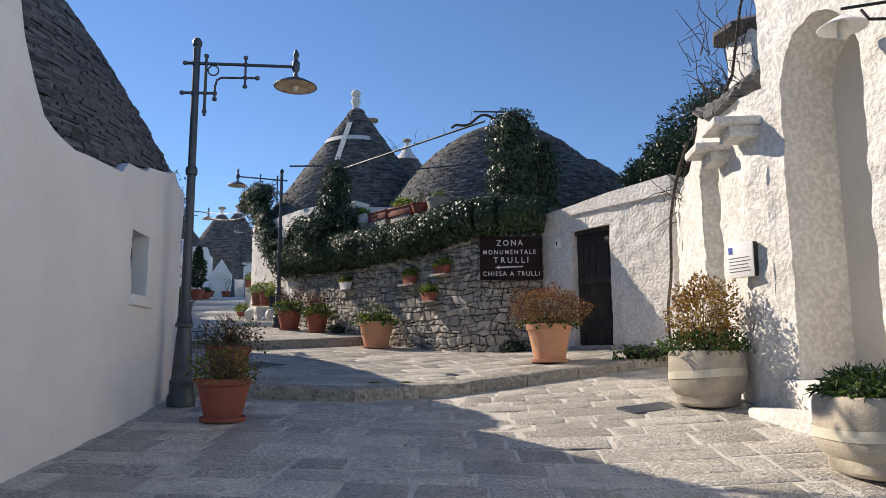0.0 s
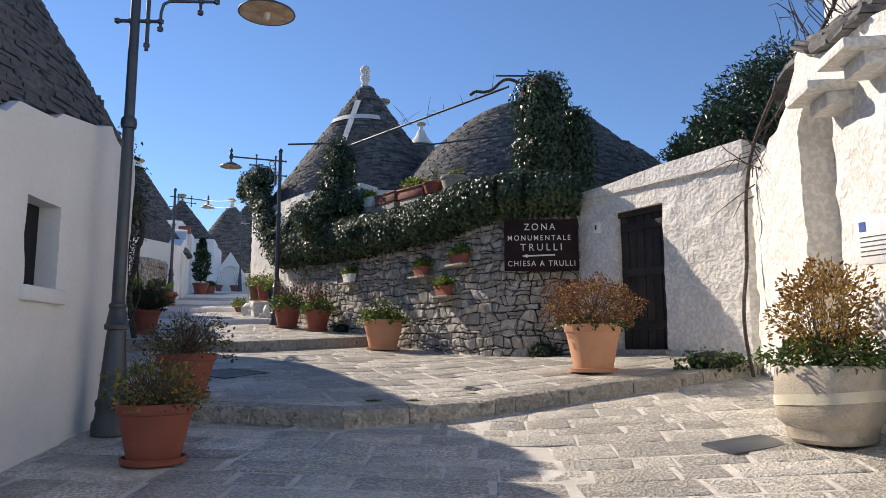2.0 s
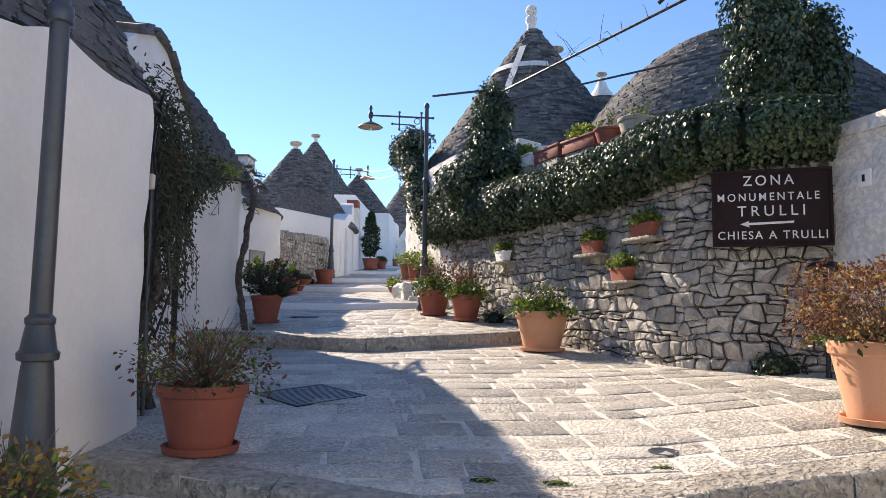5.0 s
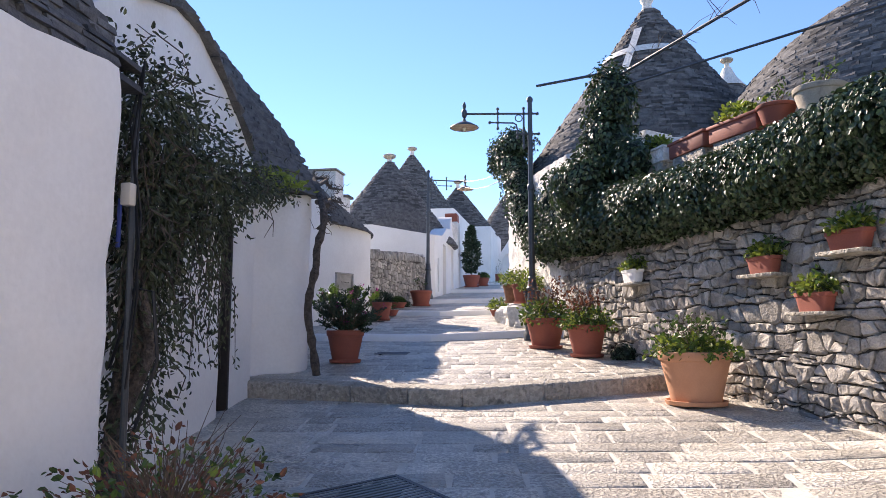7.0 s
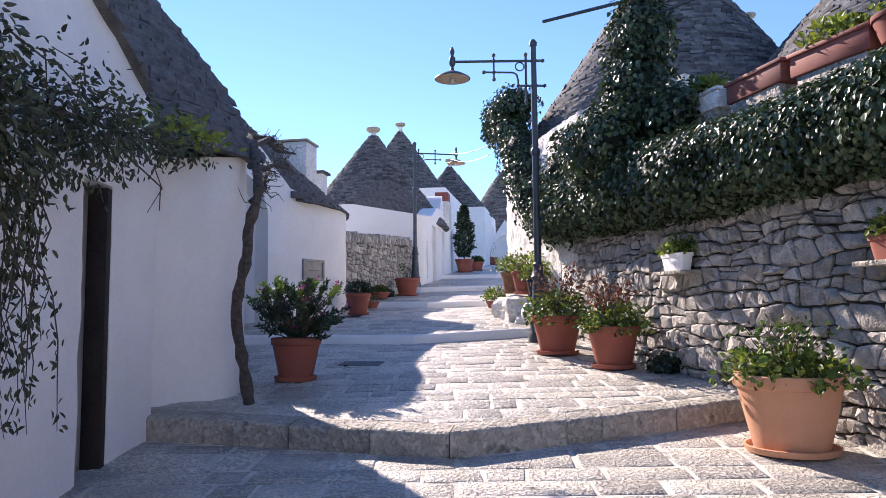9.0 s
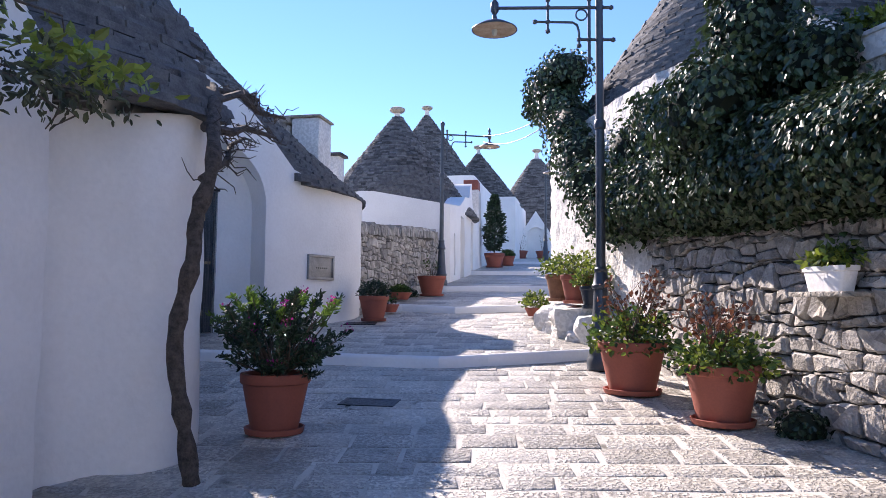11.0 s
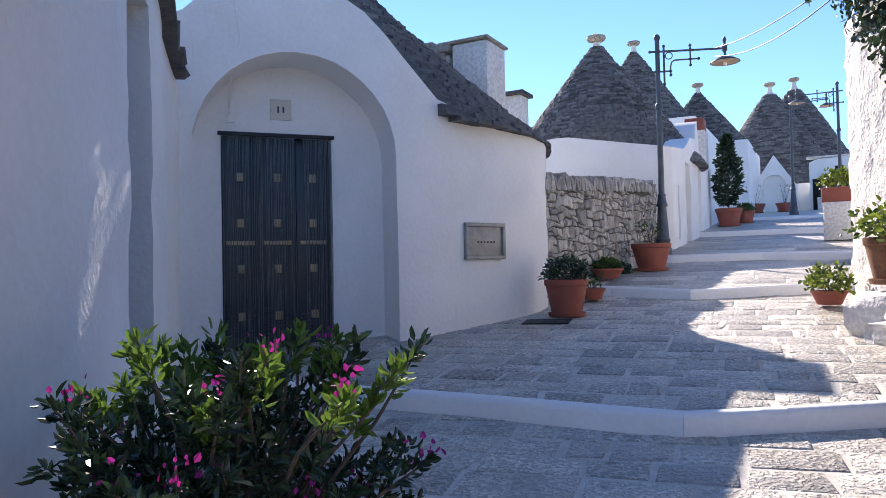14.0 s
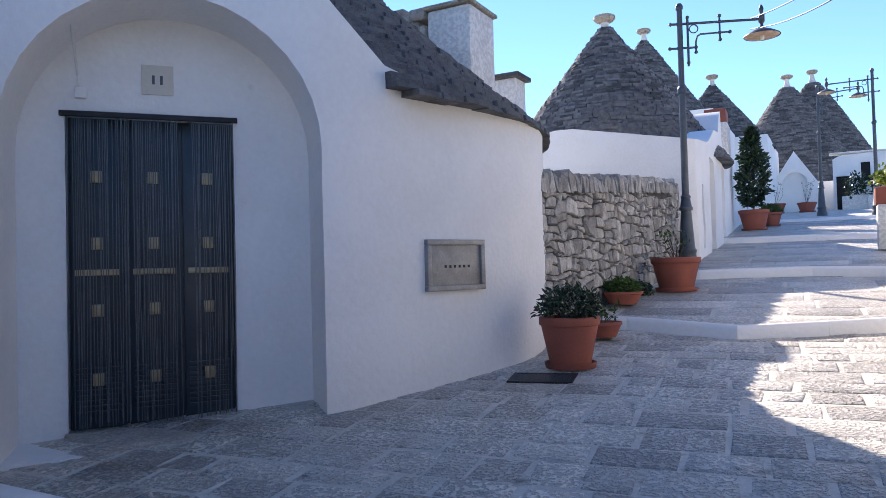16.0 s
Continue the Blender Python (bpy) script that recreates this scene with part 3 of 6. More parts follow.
def coping(parent, poly, s0, s1, seed, over=0.12, size=0.3):
    """Rough flat stones laid along the sloping top of a gable wall."""
    rng = random.Random(seed)
    s = s0
    while s < s1:
        w = size * rng.uniform(0.7, 1.3)
        for lift in (0.0, 0.05):
            a, b = along(poly, s + rng.uniform(0, 0.03)), along(poly, min(length(poly) - 0.01, s + w))
            v = []
            for dz in (0.0, rng.uniform(0.035, 0.055)):
                for (q, (dx, dy)), o in ((a, over), (b, over), (b, -0.5), (a, -0.5)):
                    o2 = o - lift * 0.8 + rng.uniform(-0.03, 0.03)
                    v.append((q[0] + dy * o2, q[1] - dx * o2, q[2] + lift + dz - 0.005))
            link("coping_stone", v, BLOCK, SLAB, parent)
        s += w


coping(h2, H2, 0.8, 4.0, 5, 0.07)
coping(h3, H3, 3.4, 5.75, 6, 0.10)
# house with the arched doorway
h4 = thing("house", "whitewashed trullo house with a deep arched doorway", "house")
H4 = [(-5.75, 19.05, 4.1), (-5.36, 19.5, 4.4), (-5.1, 19.8, 4.78), (-4.83, 20.14, 5.0), (-4.6, 20.41, 4.8), (-4.29, 20.79, 4.52), (-4.12, 21.0, 4.2), (-3.95, 21.45, 3.8)]
H4 = H4 + smooth_poly([(-3.95, 21.45, 3.8), (-3.62, 22.3, 3.67), (-3.46, 23.0, 3.62), (-3.65, 23.8, 3.58), (-4.4, 24.6, 3.55), (-5.4, 25.0, 3.55)], 2)[1:]
m4 = local(-5.4, 19.5, -4.12, 21.0)
W4 = math.hypot(1.28, 1.5)
wall("wall", H4, 0.9, WHITE, h4, 0.75, 0.01, cell=0.2, cuts=[arch_cut(m4, 0.08, W4 - 0.05, -0.3, 0.5, 1.36, 3.2, 0.92), box_cut(m4, 0.36, 1.40, 0.3, 0.72, 1.38, 3.44)])
roof(h4, (-6.75, 22.75), 3.3, 3.62, 3.45, near=(-3.7, 22.0, 3.7), seed=9, bulge=1.25, course=0.05, width=0.22, keep=lambda x, y, z: 0.734 * x - 0.68 * y < (-17.45 if z > 4.25 else -18.06) or y > 21.35)

# houses further up on the same side
m5 = local(-3.15, 29.2, -3.35, 34.4)
h5 = thing("house", "whitewashed trullo house further up the lane", "house")
wall("wall", [(-11, 30.0, 4.5), (-5.2, 29.0, 4.72), (-3.15, 29.2, 4.35), (-3.2, 31.0, 4.55), (-3.24, 32.0, 4.95), (-3.28, 33.0, 5.05), (-3.30, 33.45, 5.85), (-3.32, 33.7, 5.0), (-3.36, 35.0, 4.7), (-3.75, 41, 5.0)], 1.5, WHITE, h5, 0.5, 0.012, 0.3, cuts=[box_cut(m5, 1.9, 2.7, -0.3, 0.25, 2.3, 4.3), box_cut(m5, 0.75, 1.0, -0.3, 0.2, 2.6, 3.7), box_cut(m5, 4.2, 4.9, -0.3, 0.25, 2.5, 4.4)])
box("door", 1.9, 2.7, 0.2, 0.24, 2.3, 4.3, PLASTER, h5, 0.0, "pale recessed door", m5)
box("chimney", 6.5, 7.3, 0.02, 0.6, 4.3, 5.75, WHITE_OLD_SUN, h5, 0.03, "white chimney with a dark red top", m5)
box("chimney_top", 6.55, 7.25, 0.05, 0.55, 5.75, 6.1, TERRA, h5, 0.02, "dark red chimney top", m5)
roof(h5, (-5.62, 33.1), 2.6, 4.45, 3.45, seed=11, near=(-4.6, 31.0, 5.0), count=200, course=0.055, width=0.24)
pinnacle(h5, -5.62, 33.1, 7.6, 1.0, ball=False)
h6 = thing("house", "distant trullo with a tall grey cone", "house")
wall("wall", [(-10.5, 42, 7.4), (-4.6, 42, 7.4), (-4.6, 48, 7.4)], 2.5, WHITE, h6, 0.5, 0.01, 0.5)
roof(h6, (-7.45, 45.2), 2.7, 7.2, 4.0, seed=12, course=0.065, width=0.3)
pinnacle(h6, -7.45, 45.2, 11.0, 1.1, ball=False)
h7 = thing("house", "distant trullo with a small cone", "house")
wall("wall", [(-9.0, 47.9, 7.3), (-3.4, 47.9, 7.3), (-3.4, 54, 7.3)], 3.0, WHITE, h7, 0.5, 0.01, 0.5)
roof(h7, (-5.8, 51.0), 2.5, 7.2, 3.2, seed=13, course=0.065, width=0.3)
pinnacle(h7, -5.8, 51.0, 10.25, 1.1, ball=False)
h8 = thing("house", "far trullo pair at the top of the lane", "house")
wall("wall", [(-9, 56, 5.3), (6, 56, 5.3), (6, 66, 5.3)], 3.5, WHITE, h8, 0.5, 0.01, 0.5)
roof(h8, (-3.25, 60.9), 4.5, 5.1, 7.1, seed=14, course=0.08, width=0.36, bulge=0.9)
pinnacle(h8, -3.25, 60.9, 12.0, 1.3, ball=False)
roof(h8, (-2.07, 64.4), 4.7, 5.1, 8.0, seed=15, course=0.08, width=0.36, bulge=0.9, name="second_roof")
pinnacle(h8, -2.07, 64.4, 12.9, 1.3, ball=False)

# whitewashed building above the retaining wall, with the crossed cone and the broad dome
h9 = thing("house", "whitewashed trullo house with a white cross on its cone", "house")
H9 = smooth_poly([(-0.2, 27.5, 4.7), (-0.30, 24.4, 4.7), (-0.36, 23.65, 4.6), (0.1, 22.3, 4.5), (0.62, 20.7, 4.45), (1.1, 19.35, 4.4), (2.2, 18.2, 4.4)], 1)
wall("wall", H9, 1.0, WHITE_OLD_SUN, h9, 0.6, 0.02, 0.075, rscale=8)
roof(h9, (2.97, 23.9), 3.3, 4.35, 4.72, seed=16, near=(1.5, 21.5, 5.0), course=0.055, width=0.24)
pinnacle(h9, 2.93, 23.9, 8.86, 1.0)
h10 = thing("house", "broad domed trullo roof behind the ivy", "house")
wall("wall", [(2.4, 18.0, 4.2), (6.2, 17.4, 4.2), (10.5, 17.4, 4.2), (11, 24, 4.2)], 2.5, WHITE, h10, 0.5, 0.012, 0.3)
roof(h10, (7.4, 21.4), 4.45, 4.0, 3.7, seed=17, bulge=0.52, near=None, course=0.055, width=0.24)
roof(h10, (10.5, 22.0), 3.2, 4.2, 2.9, seed=18, bulge=0.8, name="side_roof")

# round inner walls that carry the cones
for house, cx, cy, r, top in ((h1, -4.2, 9.9, 2.6, 2.5), (h2, -4.75, 12.7, 1.85, 3.45), (h3, -4.7, 16.3, 1.2, 3.3), (h4, -6.75, 22.75, 2.2, 3.7), (h5, -5.62, 33.1, 1.9, 4.6), (h6, -7.45, 45.2, 2.3, 7.3), (h7, -5.8, 51.0, 2.1, 7.3), (h9, 3.1, 23.9, 2.3, 4.5), (h10, 7.2, 21.3, 3.2, 4.2), (h10, 10.5, 22.0, 2.4, 4.3)):
    lathe("drum_wall", [(r, -0.5), (r, top), (r - 0.4, top), (r - 0.4, -0.5)], WHITE, house, 36, (cx, cy, 0), "whitewashed round wall")

# white garden wall with the old door
gw = tagged(new("wall_garden"), "rough whitewashed garden wall with a flat coping", "wall", kind="structure")
GW = [(4.96, 12.75, 2.95), (5.28, 11.98, 3.0), (5.57, 11.13, 3.08), (6.02, 9.95, 3.12), (6.35, 9.9, 3.12)]
mg = local(5.28, 11.98, 5.57, 11.13)
WG = math.hypot(0.29, 0.85)
wall("wall", GW, -0.3, WHITE_OLD_SUN, gw, 0.45, 0.009, 0.05, rscale=6, cuts=[box_cut(mg, 0.0, WG, -0.3, 0.22, 0.62, 2.68)])

# house beside the stone planters
hr = thing("house", "thickly whitewashed house with an arched entrance", "house")
HR = [(7.5, 10.6, 2.8), (5.95, 9.73, 2.8), (5.47, 8.63, 2.95), (5.24, 8.1, 3.2), (5.13, 7.84, 3.5), (5.06, 7.62, 3.3), (4.94, 7.23, 3.22), (4.77, 6.62, 3.2), (4.785, 6.3, 3.2)]
HR_TALL = [(4.783, 6.31, 5.2), (4.8, 6.15, 5.2), (4.75, 5.17, 5.2), (4.7, 3.5, 5.0), (4.6, -3, 5.0)]
mr = local(4.8, 6.15, 4.75, 5.17)
wall("wall", HR_TALL, -1.4, WHITE_OLD_SUN, hr, 0.7, 0.014, 0.07, rscale=6, cuts=[arch_cut(mr, 0.09, 1.1, -0.4, 0.62, 0.29, 3.02, 0.62)])
wall("wall", HR, -1.4, WHITE_OLD_SUN, hr, 0.7, 0.017, 0.07, rscale=8, cuts=[arch_cut(local(5.24, 8.1, 4.94, 7.23), 0.12, 0.82, -0.3, 0.3, 0.3, 2.72, 0.2)])


# ---------------------------------------------------------------- plants
def leaves(name, spots, size, material, parent, seed=0, droop=0.3, label="", kind="", narrow=0.5, facing=0.0):
    """Small folded leaves at spots of (place, outward direction)."""
    rng = random.Random(seed)
    v, f = [], []
    for p, out in spots:
        p = Vector(p)
        d = (Vector(out) * 0.8 + Vector((rng.uniform(-1, 1), rng.uniform(-1, 1), rng.uniform(-1, 1) - droop))).normalized()
        side = d.cross(Vector((rng.uniform(-1, 1), rng.uniform(-1, 1), rng.uniform(-1, 1)))).normalized()
        up = d.cross(side)
        if facing:          # leaves that lie over one another like shingles, their faces turned outwards and up
            up = (Vector(out) + Vector((rng.gauss(0, 1), rng.gauss(0, 1), rng.gauss(0.5, 1))) * facing).normalized()
            side = up.cross(Vector((rng.gauss(0, 0.5), rng.gauss(0, 0.5), 1))).normalized()
            d = side.cross(up)
            d = d if d.z < 0 else -d
        s = size * rng.uniform(0.6, 1.35)
        n = len(v)
        w, rise = side * s * narrow * 0.5, up * s * 0.12
        v += [p, p + d * s * 0.32 + w * 0.92 + rise, p + d * s * 0.72 + w * 0.7 + rise, p + d * s, p + d * s * 0.72 - w * 0.7 + rise, p + d * s * 0.32 - w * 0.92 + rise]
        f += [(n, n + 1, n + 2, n + 3), (n, n + 3, n + 4, n + 5)]
    return link(name, v, f, material, parent, label, kind=kind)


def blob_spots(rng, c, r, n, shell=0.45, rough=0.35, low=-1.0):
    """Spots in an uneven ellipsoid, more of them near its skin."""
    out = []
    while len(out) < n:
        d = Vector((rng.gauss(0, 1), rng.gauss(0, 1), rng.gauss(0, 1))).normalized()
        if d.z < low:
            continue
        k = (1 - shell * rng.random() ** 1.5) * (1 + rough * noise.noise(d * 2.2 + Vector(c) * 1.7))
        out.append(((c[0] + d.x * r[0] * k, c[1] + d.y * r[1] * k, c[2] + d.z * r[2] * k), d))
    return out


def stems(name, parent, base, tips, r, material, rng, bend=0.15):
    bm = bmesh.new()
    for tip in tips:
        a, b = Vector(base) + Vector((rng.uniform(-1, 1), rng.uniform(-1, 1), 0)) * r * 6, Vector(tip)
        mid = (a + b) / 2 + Vector((rng.uniform(-1, 1), rng.uniform(-1, 1), rng.uniform(0, 1))) * bend * (b - a).length
        add_tube(bm, [a, lerp(a, mid, 0.6), lerp(mid, b, 0.3), b], [r, r * 0.85, r * 0.65, r * 0.3], 5)
    return part(name, bm, material, parent)


def pot_body(parent, r, h, material, saucer=True, rim=True):
    rb = r * 0.68
    prof = [(rb * 0.9, 0.03), (rb, 0.035), (lerp(rb, r, 0.78) , h * 0.8), (lerp(rb, r, 0.8), h * 0.82)]
    prof += [(r * 0.985, h * 0.835), (r, h * 0.85), (r * 1.01, h * 0.985), (r * 0.985, h)] if rim else [(r, h)]
    prof += [(r * 0.89, h * 0.995), (r * 0.86, h * 0.9), (r * 0.4, h * 0.89), (0.005, h * 0.89)]
    lathe("pot", prof, material, parent, 30)
    lathe("soil", [(r * 0.87, h * 0.895), (r * 0.5, h * 0.935), (0.005, h * 0.94)], SOIL, parent, 16)
    if saucer:
        lathe("saucer", [(rb * 0.98, 0.0), (rb * 1.2, 0.002), (rb * 1.27, 0.045), (rb * 1.2, 0.047), (rb * 1.12, 0.018), (0.01, 0.016)], material, parent, 28)


def potted(x, y, r, h, kind, label, material=None, z=None, ph=0.4, pr=0.35, seed=1, saucer=True, group="", twigs=0):
    """A flower pot with its plant, standing at x, y."""
    rng = random.Random(seed)
    z = gz(x, y) - 0.004 if z is None else z
    ob = thing("potted_plant", label, "potted plant", x, y, z, rng.uniform(0, 360), group)
    pot_body(ob, r, h, material or TERRA, saucer)
    top = h * 0.93
    if kind == "trailing":      # low green cushion with a spindly shrub
        spots = blob_spots(rng, (0, 0, top + 0.03), (pr, pr, ph * 0.4), 900, 0.6, 0.5, -0.35)
        leaves("foliage", spots[:600], 0.055, LEAF, ob, seed, 0.1, narrow=0.75)
        leaves("young_foliage", spots[600:], 0.05, LEAF_BRIGHT, ob, seed + 1, 0.0, narrow=0.75)
        tips = [(rng.uniform(-1, 1) * pr * 0.7, rng.uniform(-1, 1) * pr * 0.7, top + ph * rng.uniform(0.6, 1.0)) for _ in range(26)]
        stems("branchwork", ob, (0, 0, top), tips, 0.006, TWIG, rng, 0.2)
        sp = [((t[0] + rng.gauss(0, 0.05), t[1] + rng.gauss(0, 0.05), t[2] - rng.uniform(0, ph * 0.4)), (0, 0, 1)) for t in tips for _ in range(9)]
        leaves("dry_foliage", sp, 0.045, LEAF_RED if twigs else LEAF, ob, seed + 2, narrow=0.7)
    elif kind == "dry":         # twiggy half-dry cushion
        tips = [p for p, d in blob_spots(rng, (0, 0, top + ph * 0.25), (pr, pr, ph * 0.75), 170, 0.4, 0.5, -0.1)]
        stems("branchwork", ob, (0, 0, top - 0.02), tips, 0.0035, TWIG, rng, 0.12)
        spots = blob_spots(rng, (0, 0, top + ph * 0.2), (pr, pr, ph * 0.55), 1100, 0.55, 0.5, -0.45)
        leaves("foliage", spots[:430], 0.034, LEAF, ob, seed, 0.1, narrow=0.6)
        leaves("dry_foliage", spots[430:950], 0.034, LEAF_RED if twigs == 0 else LEAF_GOLD, ob, seed + 1, 0.1, narrow=0.55)
        leaves("yellow_foliage", spots[950:], 0.034, LEAF_BRIGHT, ob, seed + 2, 0.1, narrow=0.6)
    elif kind in ("red", "gold"):   # fine dense twiggy bush
        tips = [p for p, d in blob_spots(rng, (0, 0, top + ph * 0.42), (pr, pr, ph * 0.6), 95, 0.35, 0.4, -0.35)]
        stems("branchwork", ob, (0, 0, top - 0.02), tips, 0.006, TWIG, rng, 0.1)
        m1, m2 = (LEAF_RED, LEAF_GOLD) if kind == "red" else (LEAF_GOLD, LEAF_RED)
        spots = blob_spots(rng, (0, 0, top + ph * 0.42), (pr, pr, ph * 0.62), 5600, 0.45, 0.45, -0.6)
        spots = [s for s in spots if s[0][2] > top - 0.16]
        leaves("foliage", spots[:3900], 0.03, m1, ob, seed, narrow=0.6)
        leaves("second_foliage", spots[3900:], 0.03, m2, ob, seed + 1, narrow=0.6)
        low = blob_spots(rng, (0, 0, top + 0.02), (pr * 0.8, pr * 0.8, 0.13), 420, 0.6, 0.4, -0.3)
        leaves("green_foliage", low, 0.05, LEAF, ob, seed + 2, narrow=0.6)
    elif kind == "shrub":       # glossy evergreen with a few magenta flowers
        tips = [p for p, d in blob_spots(rng, (0, 0, top + ph * 0.45), (pr * 1.1, pr * 1.1, ph * 0.52), 150, 0.55, 0.3, -0.75)]
        stems("branchwork", ob, (0, 0, top - 0.02), tips[:90], 0.008, TWIG, rng, 0.1)
        sp, lit = [], []
        for t in tips:
            way = (Vector(t) - Vector((0, 0, top))).normalized()
            # top shoots are coloured lighter to stand for the sunlight on them
            lighter = t[2] > top + ph * 0.62 and rng.random() < 0.6
            for k in range(46):
                turn = Vector((rng.gauss(0, 1), rng.gauss(0, 1), rng.gauss(0, 0.7)))
                q = Vector(t) - way * 0.13 * (k / 46) + turn * 0.008
                (lit if lighter else sp).append((q, way * 0.8 + turn * 0.9))
        leaves("foliage", sp, 0.04, LEAF_DARK, ob, seed, -0.3, narrow=0.4)
        leaves("young_foliage", lit, 0.042, LEAF_SUNLIT, ob, seed + 1, -0.6, narrow=0.4)
        fl = [(Vector(tips[i]) + Vector((rng.gauss(0, 0.02), rng.gauss(0, 0.02), 0.03 + rng.gauss(0, 0.015))), (0, 0, 1)) for i in range(0, 40, 3) for _ in range(14)]
        leaves("flowers", fl, 0.017, FLOWER, ob, seed + 2, -0.2, narrow=0.8, kind="stuff")
    elif kind == "low":
        spots = blob_spots(rng, (0, 0, top + ph * 0.3), (pr, pr, ph * 0.6), 900, 0.5, 0.3, -0.3)
        leaves("foliage", spots, 0.05, LEAF_DARK if twigs else LEAF, ob, seed, 0, narrow=0.4)
        stems("branchwork", ob, (0, 0, top - 0.02), [p for p, d in spots[:30]], 0.005, TWIG, rng, 0.1)
    elif kind == "bright":
        spots = blob_spots(rng, (0, 0, top + ph * 0.35), (pr, pr, ph * 0.6), 420, 0.6, 0.5, -0.5)
        leaves("foliage", spots[:250], 0.055, LEAF_BRIGHT, ob, seed, 0.1, narrow=0.7)
        leaves("dark_foliage", spots[250:], 0.05, LEAF, ob, seed + 1, 0.1, narrow=0.7)
        stems("branchwork", ob, (0, 0, top - 0.02), [p for p, d in spots[:20]], 0.004, TWIG, rng, 0.1)
    elif kind == "sparse":
        tips = [(rng.uniform(-1, 1) * pr, rng.uniform(-1, 1) * pr, top + ph * rng.uniform(0.5, 1)) for _ in range(9)]
        stems("branchwork", ob, (0, 0, top - 0.02), tips, 0.006, TWIG, rng, 0.25)
        leaves("foliage", [(Vector(t) + Vector((rng.gauss(0, 0.03), rng.gauss(0, 0.03), rng.gauss(0, 0.04))), (0, 0, 1)) for t in tips for _ in range(6)], 0.05, LEAF, ob, seed)
    elif kind == "cone":        # tall dark clipped evergreen
        sp = []
        while len(sp) < 2600:
            u = rng.random()
            a = rng.uniform(0, 6.283)
            rr = pr * (1 - u) ** 0.5 * min(1, 0.4 + u * 3) * rng.random() ** 0.4 * (1 + 0.75 * noise.noise(Vector((math.cos(a) * 1.5, math.sin(a) * 1.5, u * 7))))
            sp.append(((rr * math.cos(a), rr * math.sin(a), top + 0.15 + u * ph), (math.cos(a), math.sin(a), 0.3)))
        leaves("foliage", sp, 0.11, LEAF_DARK, ob, seed, 0.2, narrow=0.55)
        tube("trunk", [(0, 0, top - 0.05), (0.01, 0, top + ph * 0.5), (0, 0, top + ph * 0.9)], [0.025, 0.018, 0.006], TWIG, ob, 7)
    return ob


# lighter green that paints the sun on the shrub's top shoots
LEAF_SUNLIT = mat("sunlit_green_leaf", (0.14, 0.23, 0.035), (0.08, 0.15, 0.025), 0.4, 3, 30, 0.1, vary=0.4, island=True, trans=0.35)
FLOWER = mat("magenta_petal", (0.45, 0.03, 0.26), (0.30, 0.02, 0.18), 0.6, 5, 40, 0.1, vary=0.3, island=True, trans=0.3)

# pots along the square and the lane
potted(-0.40, 7.78, 0.26, 0.41, "dry", "red plastic-terracotta pot with a half-dry twiggy plant", ph=0.42, pr=0.32, seed=3, twigs=1)
potted(-0.44, 9.82, 0.28, 0.42, "dry", "terracotta pot with a withering succulent bush beside the wall", ph=0.50, pr=0.42, seed=4)
potted(4.08, 10.28, 0.335, 0.56, "red", "large pale terracotta pot with a dry reddish bush", TERRA_PALE, ph=0.58, pr=0.54, seed=5)
potted(2.26, 14.98, 0.36, 0.53, "trailing", "large pale terracotta pot with yellow-green trailing leaves", TERRA_PALE, ph=0.42, pr=0.42, seed=6)
potted(1.24, 17.38, 0.27, 0.44, "trailing", "terracotta pot with green leaves and a dry shrub", ph=0.55, pr=0.34, seed=7, twigs=1, group="pots under the retaining wall")
potted(0.65, 18.36, 0.30, 0.46, "trailing", "terracotta pot with yellow flowers and a spindly shrub", ph=0.68, pr=0.37, seed=8, twigs=1, group="pots under the retaining wall")
potted(-1.95, 16.60, 0.25, 0.43, "shrub", "red pot with a glossy evergreen shrub and magenta flowers", ph=0.70, pr=0.45, seed=9)
potted(-3.07, 22.62, 0.235, 0.40, "low", "red pot with a low rounded bush beside the curved wall", ph=0.28, pr=0.24, seed=10, twigs=1)
potted(-3.13, 23.75, 0.17, 0.17, "sparse", "small terracotta bowl with a few sprigs", ph=0.12, pr=0.12, seed=11, saucer=False, group="bowls by the garden wall")
potted(-3.30, 25.10, 0.22, 0.17, "low", "ribbed terracotta bowl with low red-tinged leaves", ph=0.16, pr=0.18, seed=12, saucer=False, group="bowls by the garden wall")
potted(-2.98, 26.45, 0.30, 0.42, "sparse", "terracotta pot with bare sprigs below the lane lamp", ph=0.35, pr=0.22, seed=13)
potted(-2.98, 36.6, 0.36, 0.50, "cone", "terracotta pot with a tall dark clipped evergreen", ph=1.95, pr=0.42, seed=14)
potted(-2.72, 38.4, 0.28, 0.36, "low", "terracotta pot with low dark leaves up the lane", ph=0.3, pr=0.28, seed=15, group="far pots up the lane")
potted(-2.85, 39.6, 0.26, 0.34, "low", "terracotta pot with low dark leaves up the lane", ph=0.25, pr=0.24, seed=16, group="far pots up the lane")
potted(-3.4, 50.6, 0.42, 0.42, "sparse", "terracotta pot with bare sprigs by the far arch", ph=0.9, pr=0.4, seed=17, group="far pots by the arch")
potted(-2.2, 50.8, 0.38, 0.40, "sparse", "terracotta pot with bare sprigs by the far arch", ph=0.9, pr=0.4, seed=18, group="far pots by the arch")
potted(-0.58, 23.4, 0.17, 0.17, "bright", "low terracotta bowl with yellow flowers by the white rocks", ph=0.28, pr=0.2, seed=19, saucer=False)


